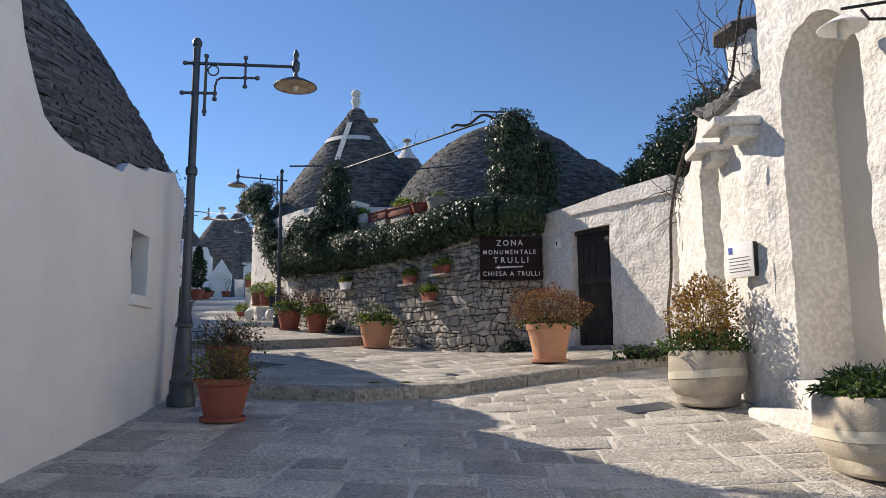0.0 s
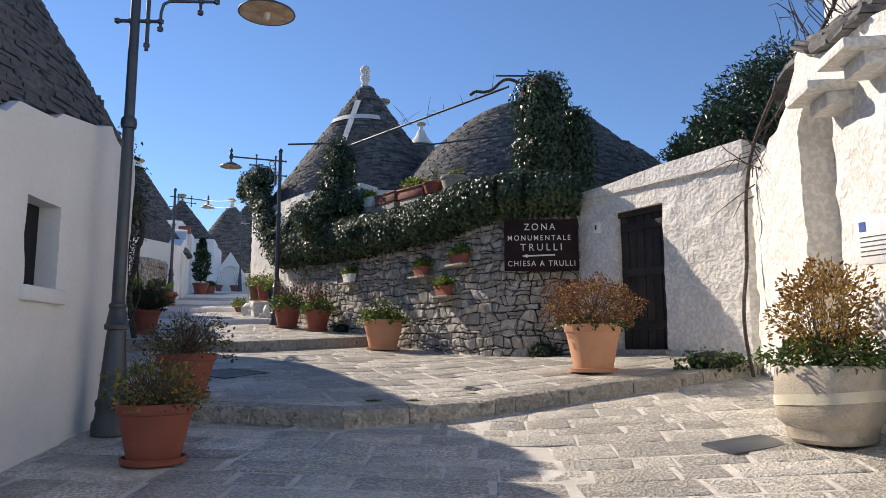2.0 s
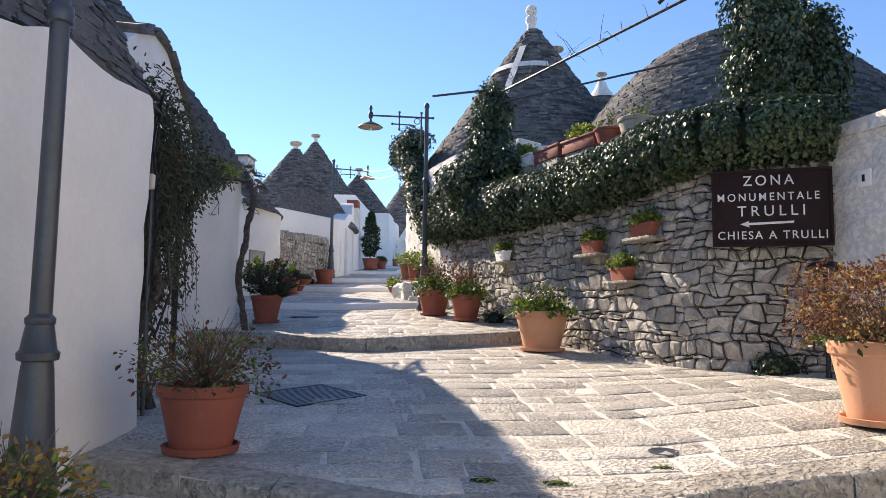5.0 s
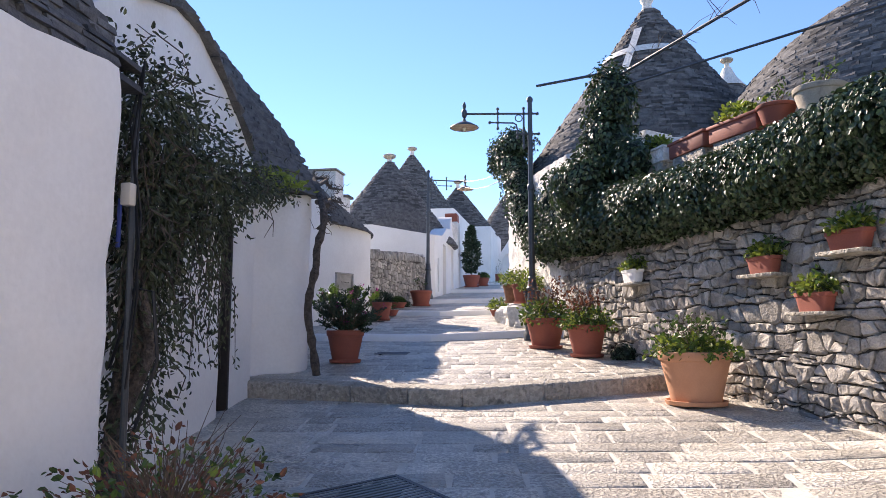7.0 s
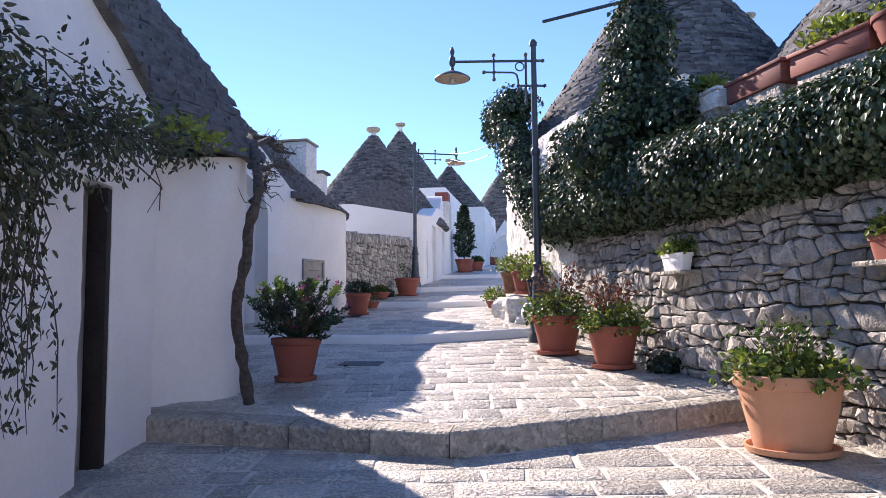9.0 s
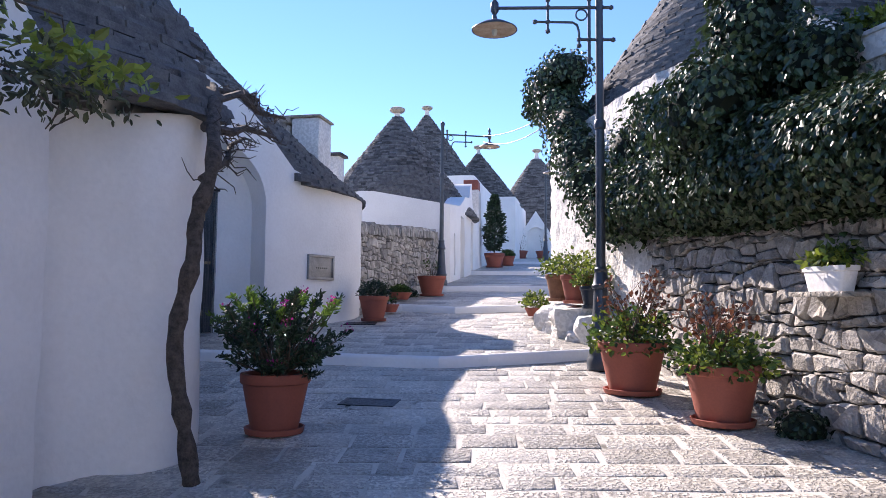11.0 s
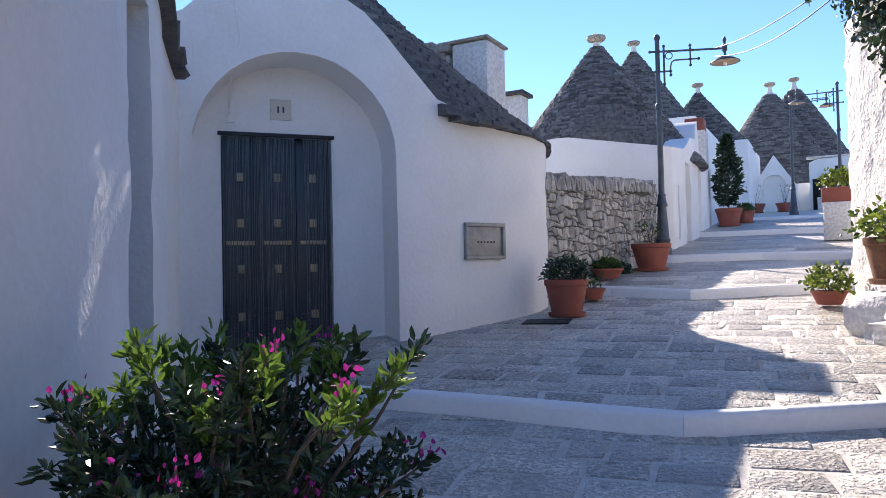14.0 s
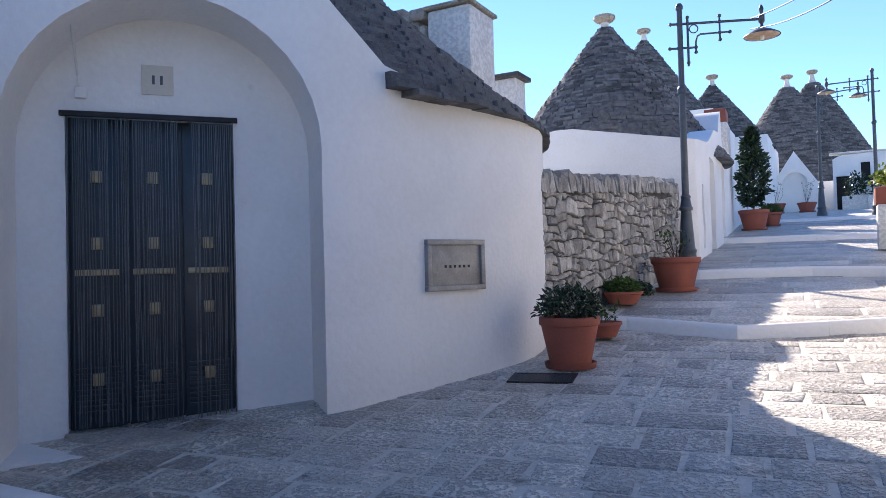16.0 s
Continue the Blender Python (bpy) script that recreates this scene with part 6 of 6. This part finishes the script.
for a in (0.885, 0.935):
    box("bar", a, a + 0.018, 0.485, 0.489, 3.67, 3.73, IRON, nt, 0.0, "", m4)
cb = thing("wall_cable", "thin white cable and junction box on the arch wall", "cable")
bm = bmesh.new()
add_tube(bm, [m4 @ Vector(p) for p in ((0.45, -0.03, 4.55), (0.5, -0.03, 4.2), (0.46, -0.02, 4.0), (0.44, 0.2, 3.92), (0.44, 0.48, 3.7), (0.45, 0.48, 3.62))], 0.009, 6)
add_tube(bm, [m4 @ Vector(p) for p in ((0.45, -0.03, 4.5), (0.12, -0.03, 4.4), (0.1, -0.03, 3.9))], 0.007, 6)
add_box(bm, 0.42, 0.49, 0.465, 0.495, 3.55, 3.62, 0.005, m4)
part("cable", bm, WHITE, cb)
mb = thing("meter_box", "grey metal meter hatch set in the curved wall", "meter box")
mm = local(-3.865, 21.68, -3.545, 22.46, 0)
bm = bmesh.new()
for b in ((0.05, 0.61, 2.22, 2.26), (0.05, 0.61, 2.56, 2.60), (0.05, 0.09, 2.26, 2.56), (0.57, 0.61, 2.26, 2.56)):
    add_box(bm, b[0], b[1], -0.045, 0.06, b[2], b[3], 0.006, mm)
part("frame", bm, STEEL := mat("dull_galvanised_steel", (0.36, 0.36, 0.35), (0.24, 0.24, 0.235), 0.55, 8, 60, 0.2, metal=0.5), mb)
box("hatch", 0.09, 0.57, -0.025, 0.04, 2.26, 2.56, STEEL, mb, 0.003, "dented steel hatch", mm)
for i in range(6):
    box("vent_hole", 0.22 + 0.045 * i, 0.237 + 0.045 * i, -0.029, -0.02, 2.39, 2.41, IRON_DARK, mb, 0.0, "", mm)
# chimneys behind the curved roof
ch = thing("chimney", "broad whitewashed chimney with a stone slab cap", "chimney")
bm = bmesh.new()
add_box(bm, -5.47, -4.88, 24.7, 25.4, 3.5, 5.5, 0.05)
part("shaft", bm, WHITE_OLD_SUN, ch)
bm = bmesh.new()
add_box(bm, -5.51, -4.85, 24.66, 25.44, 5.5, 5.55, 0.02)
part("cap", bm, KERB, ch, "grey stone slab cap")
rngk = random.Random(4)
for i in range(24):
    x, z = -5.9 + 0.16 * (i % 3) + rngk.uniform(-0.05, 0.05), 3.98 + 0.2 * (i // 3) + rngk.uniform(-0.03, 0.03)
    bm = bmesh.new()
    add_box(bm, x - 0.12, x + 0.11, 24.7 + rngk.uniform(-0.06, 0.06), 25.2, z, z + rngk.uniform(0.15, 0.22), 0.03)
    part("stone", bm, RUBBLE, ch, "rough grey stone")
ch2 = thing("chimney", "small white chimney with a dark cap", "chimney")
bm = bmesh.new()
add_box(bm, -5.85, -5.45, 27.4, 27.8, 3.5, 5.3, 0.03)
part("shaft", bm, WHITE_OLD_SUN, ch2)
bm = bmesh.new()
add_box(bm, -5.92, -5.38, 27.33, 27.87, 5.3, 5.37, 0.01)
part("cap", bm, SLAB, ch2, "dark stone cap")


# ---------------------------------------------------------------- white rocks and their pots
def rock(x, y, z, rx, ry, rz, seed):
    ob = tagged(new("rock"), "whitewashed boulder at the foot of the white wall", "rock", "whitewashed rocks")
    bm = bmesh.new()
    r = bmesh.ops.create_cube(bm, size=2.0)
    bmesh.ops.subdivide_edges(bm, edges=bm.edges, cuts=5, use_grid_fill=True)
    for v in bm.verts:
        d = v.co.normalized()
        v.co = lerp(v.co, d * 1.25, 0.45)
        v.co *= 1 + 0.22 * noise.noise(v.co * 1.3 + Vector((seed, 0, 0))) + 0.06 * noise.noise(v.co * 4 + Vector((0, seed, 0)))
        v.co = Vector((v.co.x * rx, v.co.y * ry, v.co.z * rz))
    ob2 = part("boulder", bm, WHITE_OLD_SUN, ob)
    ob.matrix_basis = pose(x, y, z, 0, 0, seed * 40)


for i, (x, y, rx, ry, top) in enumerate(((0.0, 21.8, 0.26, 0.40, 1.92), (0.2, 21.2, 0.26, 0.38, 1.9), (-0.1, 22.4, 0.22, 0.34, 1.84), (0.40, 20.75, 0.25, 0.30, 1.80), (0.66, 20.3, 0.22, 0.26, 1.6))):
    zg = gz(x, y)
    rock(x, y, (top + zg) / 2 - 0.05, rx, ry, (top - zg) / 2 * 0.98, i + 1.3)
for i, (x, y) in enumerate(((0.42, 20.42), (0.24, 20.75), (0.05, 21.2), (-0.14, 21.7), (-0.28, 22.2))):
    rock(x, y, gz(x, y) + 0.03, 0.13, 0.24, 0.10, i + 9.7)
potted(-0.12, 21.95, 0.21, 0.38, "bright", "barrel-shaped wooden pot with yellow-green leaves on the rocks", mat("barrel_wood", (0.26, 0.12, 0.06), (0.15, 0.07, 0.035), 0.7, 8, 50, 0.5), z=1.93, ph=0.3, pr=0.3, seed=81, saucer=True, group="pots on the white rocks")
potted(0.12, 21.4, 0.22, 0.38, "bright", "large terracotta pot with pale variegated leaves on the rocks", z=1.90, ph=0.36, pr=0.36, seed=82, group="pots on the white rocks")
potted(0.32, 20.88, 0.16, 0.28, "bright", "dark blue pot with yellow-green leaves on the rocks", mat("dark_blue_glaze", (0.015, 0.025, 0.04), None, 0.35), z=1.84, ph=0.3, pr=0.24, seed=83, group="pots on the white rocks")
px = thing("flower_trough", "terracotta trough with yellow flowers on a white plinth", "flower trough", -0.35, 30.5, 3.2)
box("trough", -0.3, 0.3, -0.15, 0.15, 0, 0.28, TERRA, px, 0.02)
box("plinth", -0.28, 0.28, -0.2, 0.2, gz(-0.35, 30.5) - 3.2, 0.0, WHITE_OLD_SUN, px, 0.02, "white-limed plinth")
leaves("foliage", blob_spots(random.Random(5), (0, 0, 0.4), (0.32, 0.2, 0.2), 500, 0.5, 0.5, -0.3), 0.07, LEAF_BRIGHT, px, 5, narrow=0.7)

# ---------------------------------------------------------------- cross on the cone
cr = [o for o in scene.objects if o.type == "EMPTY" and o.get("label", "").startswith("whitewashed trullo house with a white cross")][0]


def on_cone(c, R, z0, H, a, z, lift=0.05):
    r = R * (1 - (z - z0) / H) + lift
    return Vector((c[0] + r * math.cos(a), c[1] + r * math.sin(a), z))


bm = bmesh.new()
cc, ca = ((2.97, 23.9), 3.3, 4.35, 4.72), radians(243)
for strip in ([(0.0, z) for z in (6.55, 6.8, 7.05, 7.3, 7.55, 7.8, 8.15)], [(d, 7.5 - 0.02 * abs(d)) for d in (-0.8, -0.54, -0.27, 0.0, 0.27, 0.54, 0.8)]):
    prev = None
    for n, (d, z) in enumerate(strip):
        wv = 0.085
        r = cc[1] * (1 - (z - cc[2]) / cc[3])
        if strip[0][0] == 0.0:
            p, q = on_cone(*cc, ca - wv / r, z), on_cone(*cc, ca + wv / r, z)
        else:
            p, q = on_cone(*cc, ca + d / r, z - wv, 0.055), on_cone(*cc, ca + d / r, z + wv, 0.055)
        cur = (bm.verts.new(p), bm.verts.new(q))
        if prev:
            bm.faces.new((prev[0], cur[0], cur[1], prev[1]))
        prev = cur
part("painted_cross", bm, WHITE_OLD_SUN, cr, "white limewash cross")
h11 = thing("house", "grey trullo cone behind the crossed one", "house")
lathe("drum_wall", [(2.3, 2.0), (2.3, 5.4), (1.9, 5.4), (1.9, 2.0)], WHITE, h11, 36, (4.05, 27.5, 0), "whitewashed round wall")
roof(h11, (4.05, 27.5), 2.9, 5.3, 4.2, seed=24, course=0.065, width=0.28)
pinnacle(h11, 4.05, 27.5, 9.35, 1.0, ball=False)
h12 = thing("house", "distant trullo tip with a white-limed neck", "house")
lathe("drum_wall", [(2.0, 2.0), (2.0, 6.2), (1.6, 6.2), (1.6, 2.0)], WHITE, h12, 36, (5.93, 29.8, 0), "whitewashed round wall")
roof(h12, (5.93, 29.8), 2.6, 6.0, 3.4, seed=25, course=0.065, width=0.28)
lathe("white_neck", [(0.55, 8.75), (0.26, 9.1), (0.13, 9.4)], WHITE_OLD_SUN, h12, 20, (5.93, 29.8, 0), "white-limed neck")
pinnacle(h12, 5.93, 29.8, 9.4, 0.8, ball=False)

# ---------------------------------------------------------------- wires over the lane
wr = thing("overhead_wire", "thin electric wires slung across the lane", "wire")
for a, b, sag in (((-2.2, 28.5, 5.9), (-0.3, 23.9, 5.2), 0.12), ((-2.2, 28.5, 5.75), (-0.3, 23.9, 5.05), 0.2)):
    a, b = Vector(a), Vector(b)
    tube("wire", [lerp(a, b, i / 10) - Vector((0, 0, 4 * sag * (i / 10) * (1 - i / 10))) for i in range(11)], 0.008, IRON_DARK, wr, 5)
rl = thing("iron_rod", "short iron rod sticking out of the white wall", "rod")
tube("rod", [(-0.84, 23.89, 5.3), (-0.2, 23.6, 5.42)], 0.025, IRON, rl)

# ---------------------------------------------------------------- grates in the paving
def grate(x, y, w, d, rz, label):
    z = gz(x, y)
    slope = math.degrees(math.atan(0.083))
    ob = thing("drain_grate", label, "drain grate", x, y, z + 0.008)
    ob.matrix_basis = Matrix.Translation((x, y, z + 0.003)) @ Matrix.Rotation(radians(slope), 4, "X") @ Matrix.Rotation(radians(rz), 4, "Z")
    bm = bmesh.new()
    add_box(bm, -w / 2, w / 2, -d / 2, d / 2, -0.02, -0.004, 0.0)
    part("pit", bm, IRON_DARK, ob, "dark pit cover")
    n = 14
    for i in range(n):
        y0 = lerp(-d / 2, d / 2, (i + 0.2) / n)
        bm = bmesh.new()
        add_box(bm, -w / 2, w / 2, y0, y0 + d / n * 0.5, -0.004, 0.004, 0.0)
        part("bar", bm, IRON, ob)
    bm = bmesh.new()
    for b in ((-w / 2 - 0.03, -w / 2, -d / 2, d / 2), (w / 2, w / 2 + 0.03, -d / 2, d / 2), (-w / 2 - 0.03, w / 2 + 0.03, -d / 2 - 0.03, -d / 2), (-w / 2 - 0.03, w / 2 + 0.03, d / 2, d / 2 + 0.03)):
        add_box(bm, *b, -0.02, 0.006, 0.0)
    part("frame", bm, IRON_DARK, ob)


grate(-0.15, 11.66, 0.66, 0.66, 45, "square iron drain grate with a slanting pattern")
grate(-3.15, 22.22, 0.42, 0.22, 10, "small dark drain grate beside the curved wall")
grate(-1.55, 17.6, 0.42, 0.2, 0, "small iron drain grate beside the shrub pot")
mh = thing("manhole_cover", "flat grey iron manhole cover set in the paving", "manhole cover", 3.85, 7.15, gz(3.85, 7.15) + 0.004)
mh.matrix_basis = pose(3.85, 7.15, gz(3.85, 7.15) + 0.006, 5, -4, 8)
box("plate", -0.29, 0.29, -0.17, 0.17, -0.02, 0.004, IRON, mh, 0.003)
dn = thing("floor_drain", "small round iron drain in the paving", "drain", 2.5, 9.95, gz(2.5, 9.95) + 0.004)
dn.matrix_basis = pose(2.5, 9.95, gz(2.5, 9.95) + 0.002, 4.75, 0, 0)
lathe("disc", [(0.10, -0.01), (0.10, 0.004), (0.085, 0.008), (0.07, 0.002), (0.005, 0.002)], IRON, dn, 20)

# ---------------------------------------------------------------- far gable with its arch
fg = thing("far_gable", "small whitewashed gable with an arched doorway by the lane", "gable")
mf = local(-3.7, 52.6, -1.7, 52.6)
wall("wall", [(-3.7, 52.6, 5.6), (-2.7, 52.6, 7.15), (-1.7, 52.6, 5.6)], 3.9, WHITE, fg, 0.4, 0.01, 0.2, cuts=[arch_cut(mf, 0.5, 1.5, -0.2, 0.22, 3.9, 5.7)])
fh = thing("house", "small flat whitewashed house with a dark door", "house")
mh5 = local(-1.2, 52.3, 3.2, 52.4)
wall("wall", [(-1.2, 52.3, 6.6), (-0.9, 52.3, 6.75), (0.4, 52.35, 6.8), (3.2, 52.4, 6.8)], 3.9, WHITE, fh, 0.4, 0.01, 0.2, cuts=[box_cut(mh5, 0.12, 0.6, -0.2, 0.25, 4.0, 5.85), box_cut(mh5, 1.05, 1.4, -0.2, 0.2, 5.6, 6.4)])
box("door", 0.12, 0.6, 0.18, 0.24, 4.0, 5.85, WOOD_DARK, fh, 0.0, "dark plank door", mh5)
box("window_pane", 1.05, 1.4, 0.14, 0.19, 5.6, 6.4, WINDOW_DARK, fh, 0.0, "dark panel filling the window opening", mh5)
box("roof_edge", -0.1, 4.4, -0.06, 0.42, 6.8, 6.88, WHITE_OLD_SUN, fh, 0.02, "pale roof edge", mh5)
for x, y, w in ((-0.35, 51.6, 0.55), (0.5, 51.5, 0.5)):
    tb = thing("stone_trough", "pale stone trough with a bush by the far house", "planter", x, y, gz(x, y), 0, "far troughs")
    box("trough", -w, w, -0.22, 0.22, -0.05, 0.55, WHITE_OLD_SUN, tb, 0.03)
    leaves("foliage", blob_spots(random.Random(int(x * 10) + 90), (0, 0, 0.95), (w * 0.7, 0.25, 0.55), 420, 0.6, 0.6, -0.6), 0.13, LEAF_DARK, tb, 4, narrow=0.5)
fw = tagged(new("wall_far"), "low whitewashed wall at the top of the lane", "wall", kind="structure")
wall("wall", [(-6.5, 53.0, 5.75), (-1.7, 53.0, 5.75), (6, 53.5, 5.9)], 3.9, WHITE, fw, 0.4, 0.01, 0.4)

# ---------------------------------------------------------------- stones of the walls, kerbs and paving
rubble_wall("wall_retaining", RETAIN, gz, "dry-laid limestone retaining wall", near=(3.2, 14.5), big=0.118, proud=0.045)
rubble_wall("wall_lane", GARDEN, gz, "grey dry-stone garden wall with upright coping", near=(-3.5, 25), big=0.115, coping=0.16, seed=8, proud=0.032)


def kerb(name, k, i, x0, x1, material, step, label, depth=0.3):
    """A row of kerb stones on the edge between terrace i and i + 1."""
    rng = random.Random(40 + i)
    holder = tagged(new(name), label, "kerb", kind="structure")
    x = x0
    while x < x1:
        w = min(step * rng.uniform(0.75, 1.25), x1 - x + 0.01)
        gap = 0.001 if material is WHITE else 0.006
        lo, hi = x + gap, x + w - gap
        # a stone does not reach over a bend of the line
        for kx, _ in k:
            if lo + 0.1 < kx < hi:
                w, hi = kx - x, kx - 0.7 * gap
        v, n = [], 7
        lift = rng.uniform(-0.006, 0.008) if material is not WHITE else 0.002
        worn = 0.016 if material is not WHITE else 0.004
        for q in range(n):
            xx = lerp(lo, hi, q / (n - 1))
            e1, e2 = worn * noise.noise(Vector((xx * 5, i * 3.1, 0.2))), worn * noise.noise(Vector((xx * 13, i * 3.1, 4.2)))
            y = kerb_y(k, xx) + e1
            zt, zb = plane_z(i + 1, xx, y + 0.15) + lift + 0.5 * e2, plane_z(i, xx, y) - 0.06
            v += [(xx, y - 0.012 + e2, zb), (xx, y + e2, zt - 0.04 + e1), (xx, y + 0.014 + e2, zt - 0.012), (xx, y + 0.045, zt), (xx, y + depth, zt + 0.085 * (depth - 0.15)), (xx, y + depth, zb)]
        f = [(6 * q + a, 6 * q + b, 6 * q + 6 + b, 6 * q + 6 + a) for q in range(n - 1) for a, b in ((1, 0), (2, 1), (3, 2), (4, 3), (5, 4))]
        f += [(0, 1, 2, 3, 4, 5), tuple(6 * (n - 1) + a for a in (5, 4, 3, 2, 1, 0))]
        link("kerb_stone", v, f, material, holder, smooth=50)
        x += w
    return holder


kerb("kerb_lower", K1, 0, -1.1, 6.1, KERB, 0.75, "worn limestone step across the square")
kerb("kerb_middle", K2, 1, -2.75, 2.9, KERB, 0.7, "worn limestone step beside the flower pots")
kerb("kerb_white", K3, 2, -5.7, 0.55, WHITE, 2.4, "white-limed step across the lane", 0.11)
kerb("kerb_far", K4, 3, -3.6, 0.3, WHITE, 2.2, "white-limed step further up the lane", 0.11)
kerb("kerb_next", K5, 4, -3.4, 0.3, WHITE, 2.2, "white-limed step by the lane lamp", 0.11)
kerb("kerb_upper", K6, 5, -3.5, 1.2, WHITE, 2.2, "pale step high up the lane", 0.11)
kerb("kerb_top", K7, 6, -3.8, 2.2, WHITE, 2.2, "pale step at the top of the lane", 0.11)

LEFT = [(-8, -2.6), (6, -1.8), (9, -1.2), (10.6, -1.2), (10.8, -2.0), (14.5, -2.7), (15.5, -2.3), (16, -2.2), (19.4, -5.5), (20.9, -5.2), (21.3, -4.1), (23, -3.6), (28.5, -3.5), (40, -3.8), (60, -5)]
RIGHT = [(-8, 3.3), (4, 4.3), (6, 5.2), (9.7, 6.0), (11, 5.7), (12.6, 5.1), (13.2, 3.9), (16.8, 2.05), (19.7, 1.1), (20, 0.6), (22.3, -0.1), (23.6, -0.3), (28, 0.2), (60, 4)]


def bound(rows, y):
    for (ay, ax), (by, bx) in zip(rows, rows[1:]):
        if y <= by:
            return lerp(ax, bx, max(0.0, (y - ay) / (by - ay)))
    return rows[-1][1]


def paving():
    """Chiselled slabs in staggered rows on every terrace, cut to the kerbs."""
    rng = random.Random(21)
    holder = tagged(new("pavement"), "chiselled limestone paving slabs laid in staggered rows", "pavement", kind="structure")
    slabs = []
    lows = [None] + KERBS
    turns = [-17, 7, 9, 5, 3, 0, 0, 0]
    for i in range(7):
        a = radians(turns[i])
        ca, sa = math.cos(a), math.sin(a)
        y_lo = -3.0 if i == 0 else min(p[1] for p in lows[i]) - 1
        y_hi = max(p[1] for p in KERBS[i]) + 1
        v = y_lo - 3.0
        while v < y_hi + 3.0:
            h = rng.uniform(0.26, 0.46) if i < 2 else rng.uniform(0.22, 0.36) if i < 4 else rng.uniform(0.45, 0.6)
            u = -8.0 + rng.uniform(0, 0.5)
            while u < 9.0:
                w = rng.choice((0.28, 0.38, 0.46, 0.54, 0.66, 0.85) if i < 2 else (0.24, 0.3, 0.36, 0.42, 0.52)) * rng.uniform(0.9, 1.1) if i < 4 else rng.uniform(0.6, 1.0)
                cu, cv = u + w / 2, v + h / 2
                cx, cy = cu * ca - (cv - 10 * (i == 0)) * sa, cu * sa + (cv - 10 * (i == 0)) * ca + 10 * (i == 0)
                if bound(LEFT, cy) - 0.25 < cx < bound(RIGHT, cy) + 0.25:
                    q = []
                    for du, dv in ((0, 0), (w, 0), (w, h), (0, h)):
                        uu, vv = u + du + rng.uniform(-0.016, 0.016), v + dv + rng.uniform(-0.016, 0.016) - 10 * (i == 0)
                        q.append([uu * ca - vv * sa, uu * sa + vv * ca + 10 * (i == 0)])
                    for p in q:
                        lo = kerb_y(lows[i], p[0]) + (0.3 if i < 3 else 0.115) if i else -9
                        p[1] = max(lo, min(p[1], kerb_y(KERBS[i], p[0]) - 0.012))
                    area = abs(sum(q[n][0] * q[(n + 1) % 4][1] - q[(n + 1) % 4][0] * q[n][1] for n in range(4))) / 2
                    if area > 0.012:
                        mx, my = sum(p[0] for p in q) / 4, sum(p[1] for p in q) / 4
                        lift = rng.uniform(-0.003, 0.004)
                        verts = []
                        for g, dz in ((0.012, -0.012), (0.015, -0.004), (0.025, 0.0)):
                            for p in q:
                                d = math.hypot(mx - p[0], my - p[1]) or 1
                                x, y = p[0] + (mx - p[0]) * g * 1.4 / d, p[1] + (my - p[1]) * g * 1.4 / d
                                verts.append((x, y, plane_z(i, x, y) + dz + lift + rng.uniform(-0.002, 0.002)))
                        faces = [(r + n, r + (n + 1) % 4, r + 4 + (n + 1) % 4, r + 4 + n) for r in (0, 4) for n in range(4)] + [(8, 9, 10, 11)]
                        slabs.append(((mx + 0.5) ** 2 * 0.5 + (my - 12.5) ** 2, verts, faces))
                u += w
            v += h
    slabs.sort(key=lambda s: s[0])
    for _, v, f in slabs[:300]:
        link("paving_slab", v, f, PAVE, holder, smooth=60)
    v, f = [], []
    for _, pv, pf in slabs[300:]:
        n = len(v)
        v += pv
        f += [tuple(n + k for k in q) for q in pf]
    link("slab_field", v, f, PAVE_JOIN, holder, smooth=60, kind="stuff")


paving()
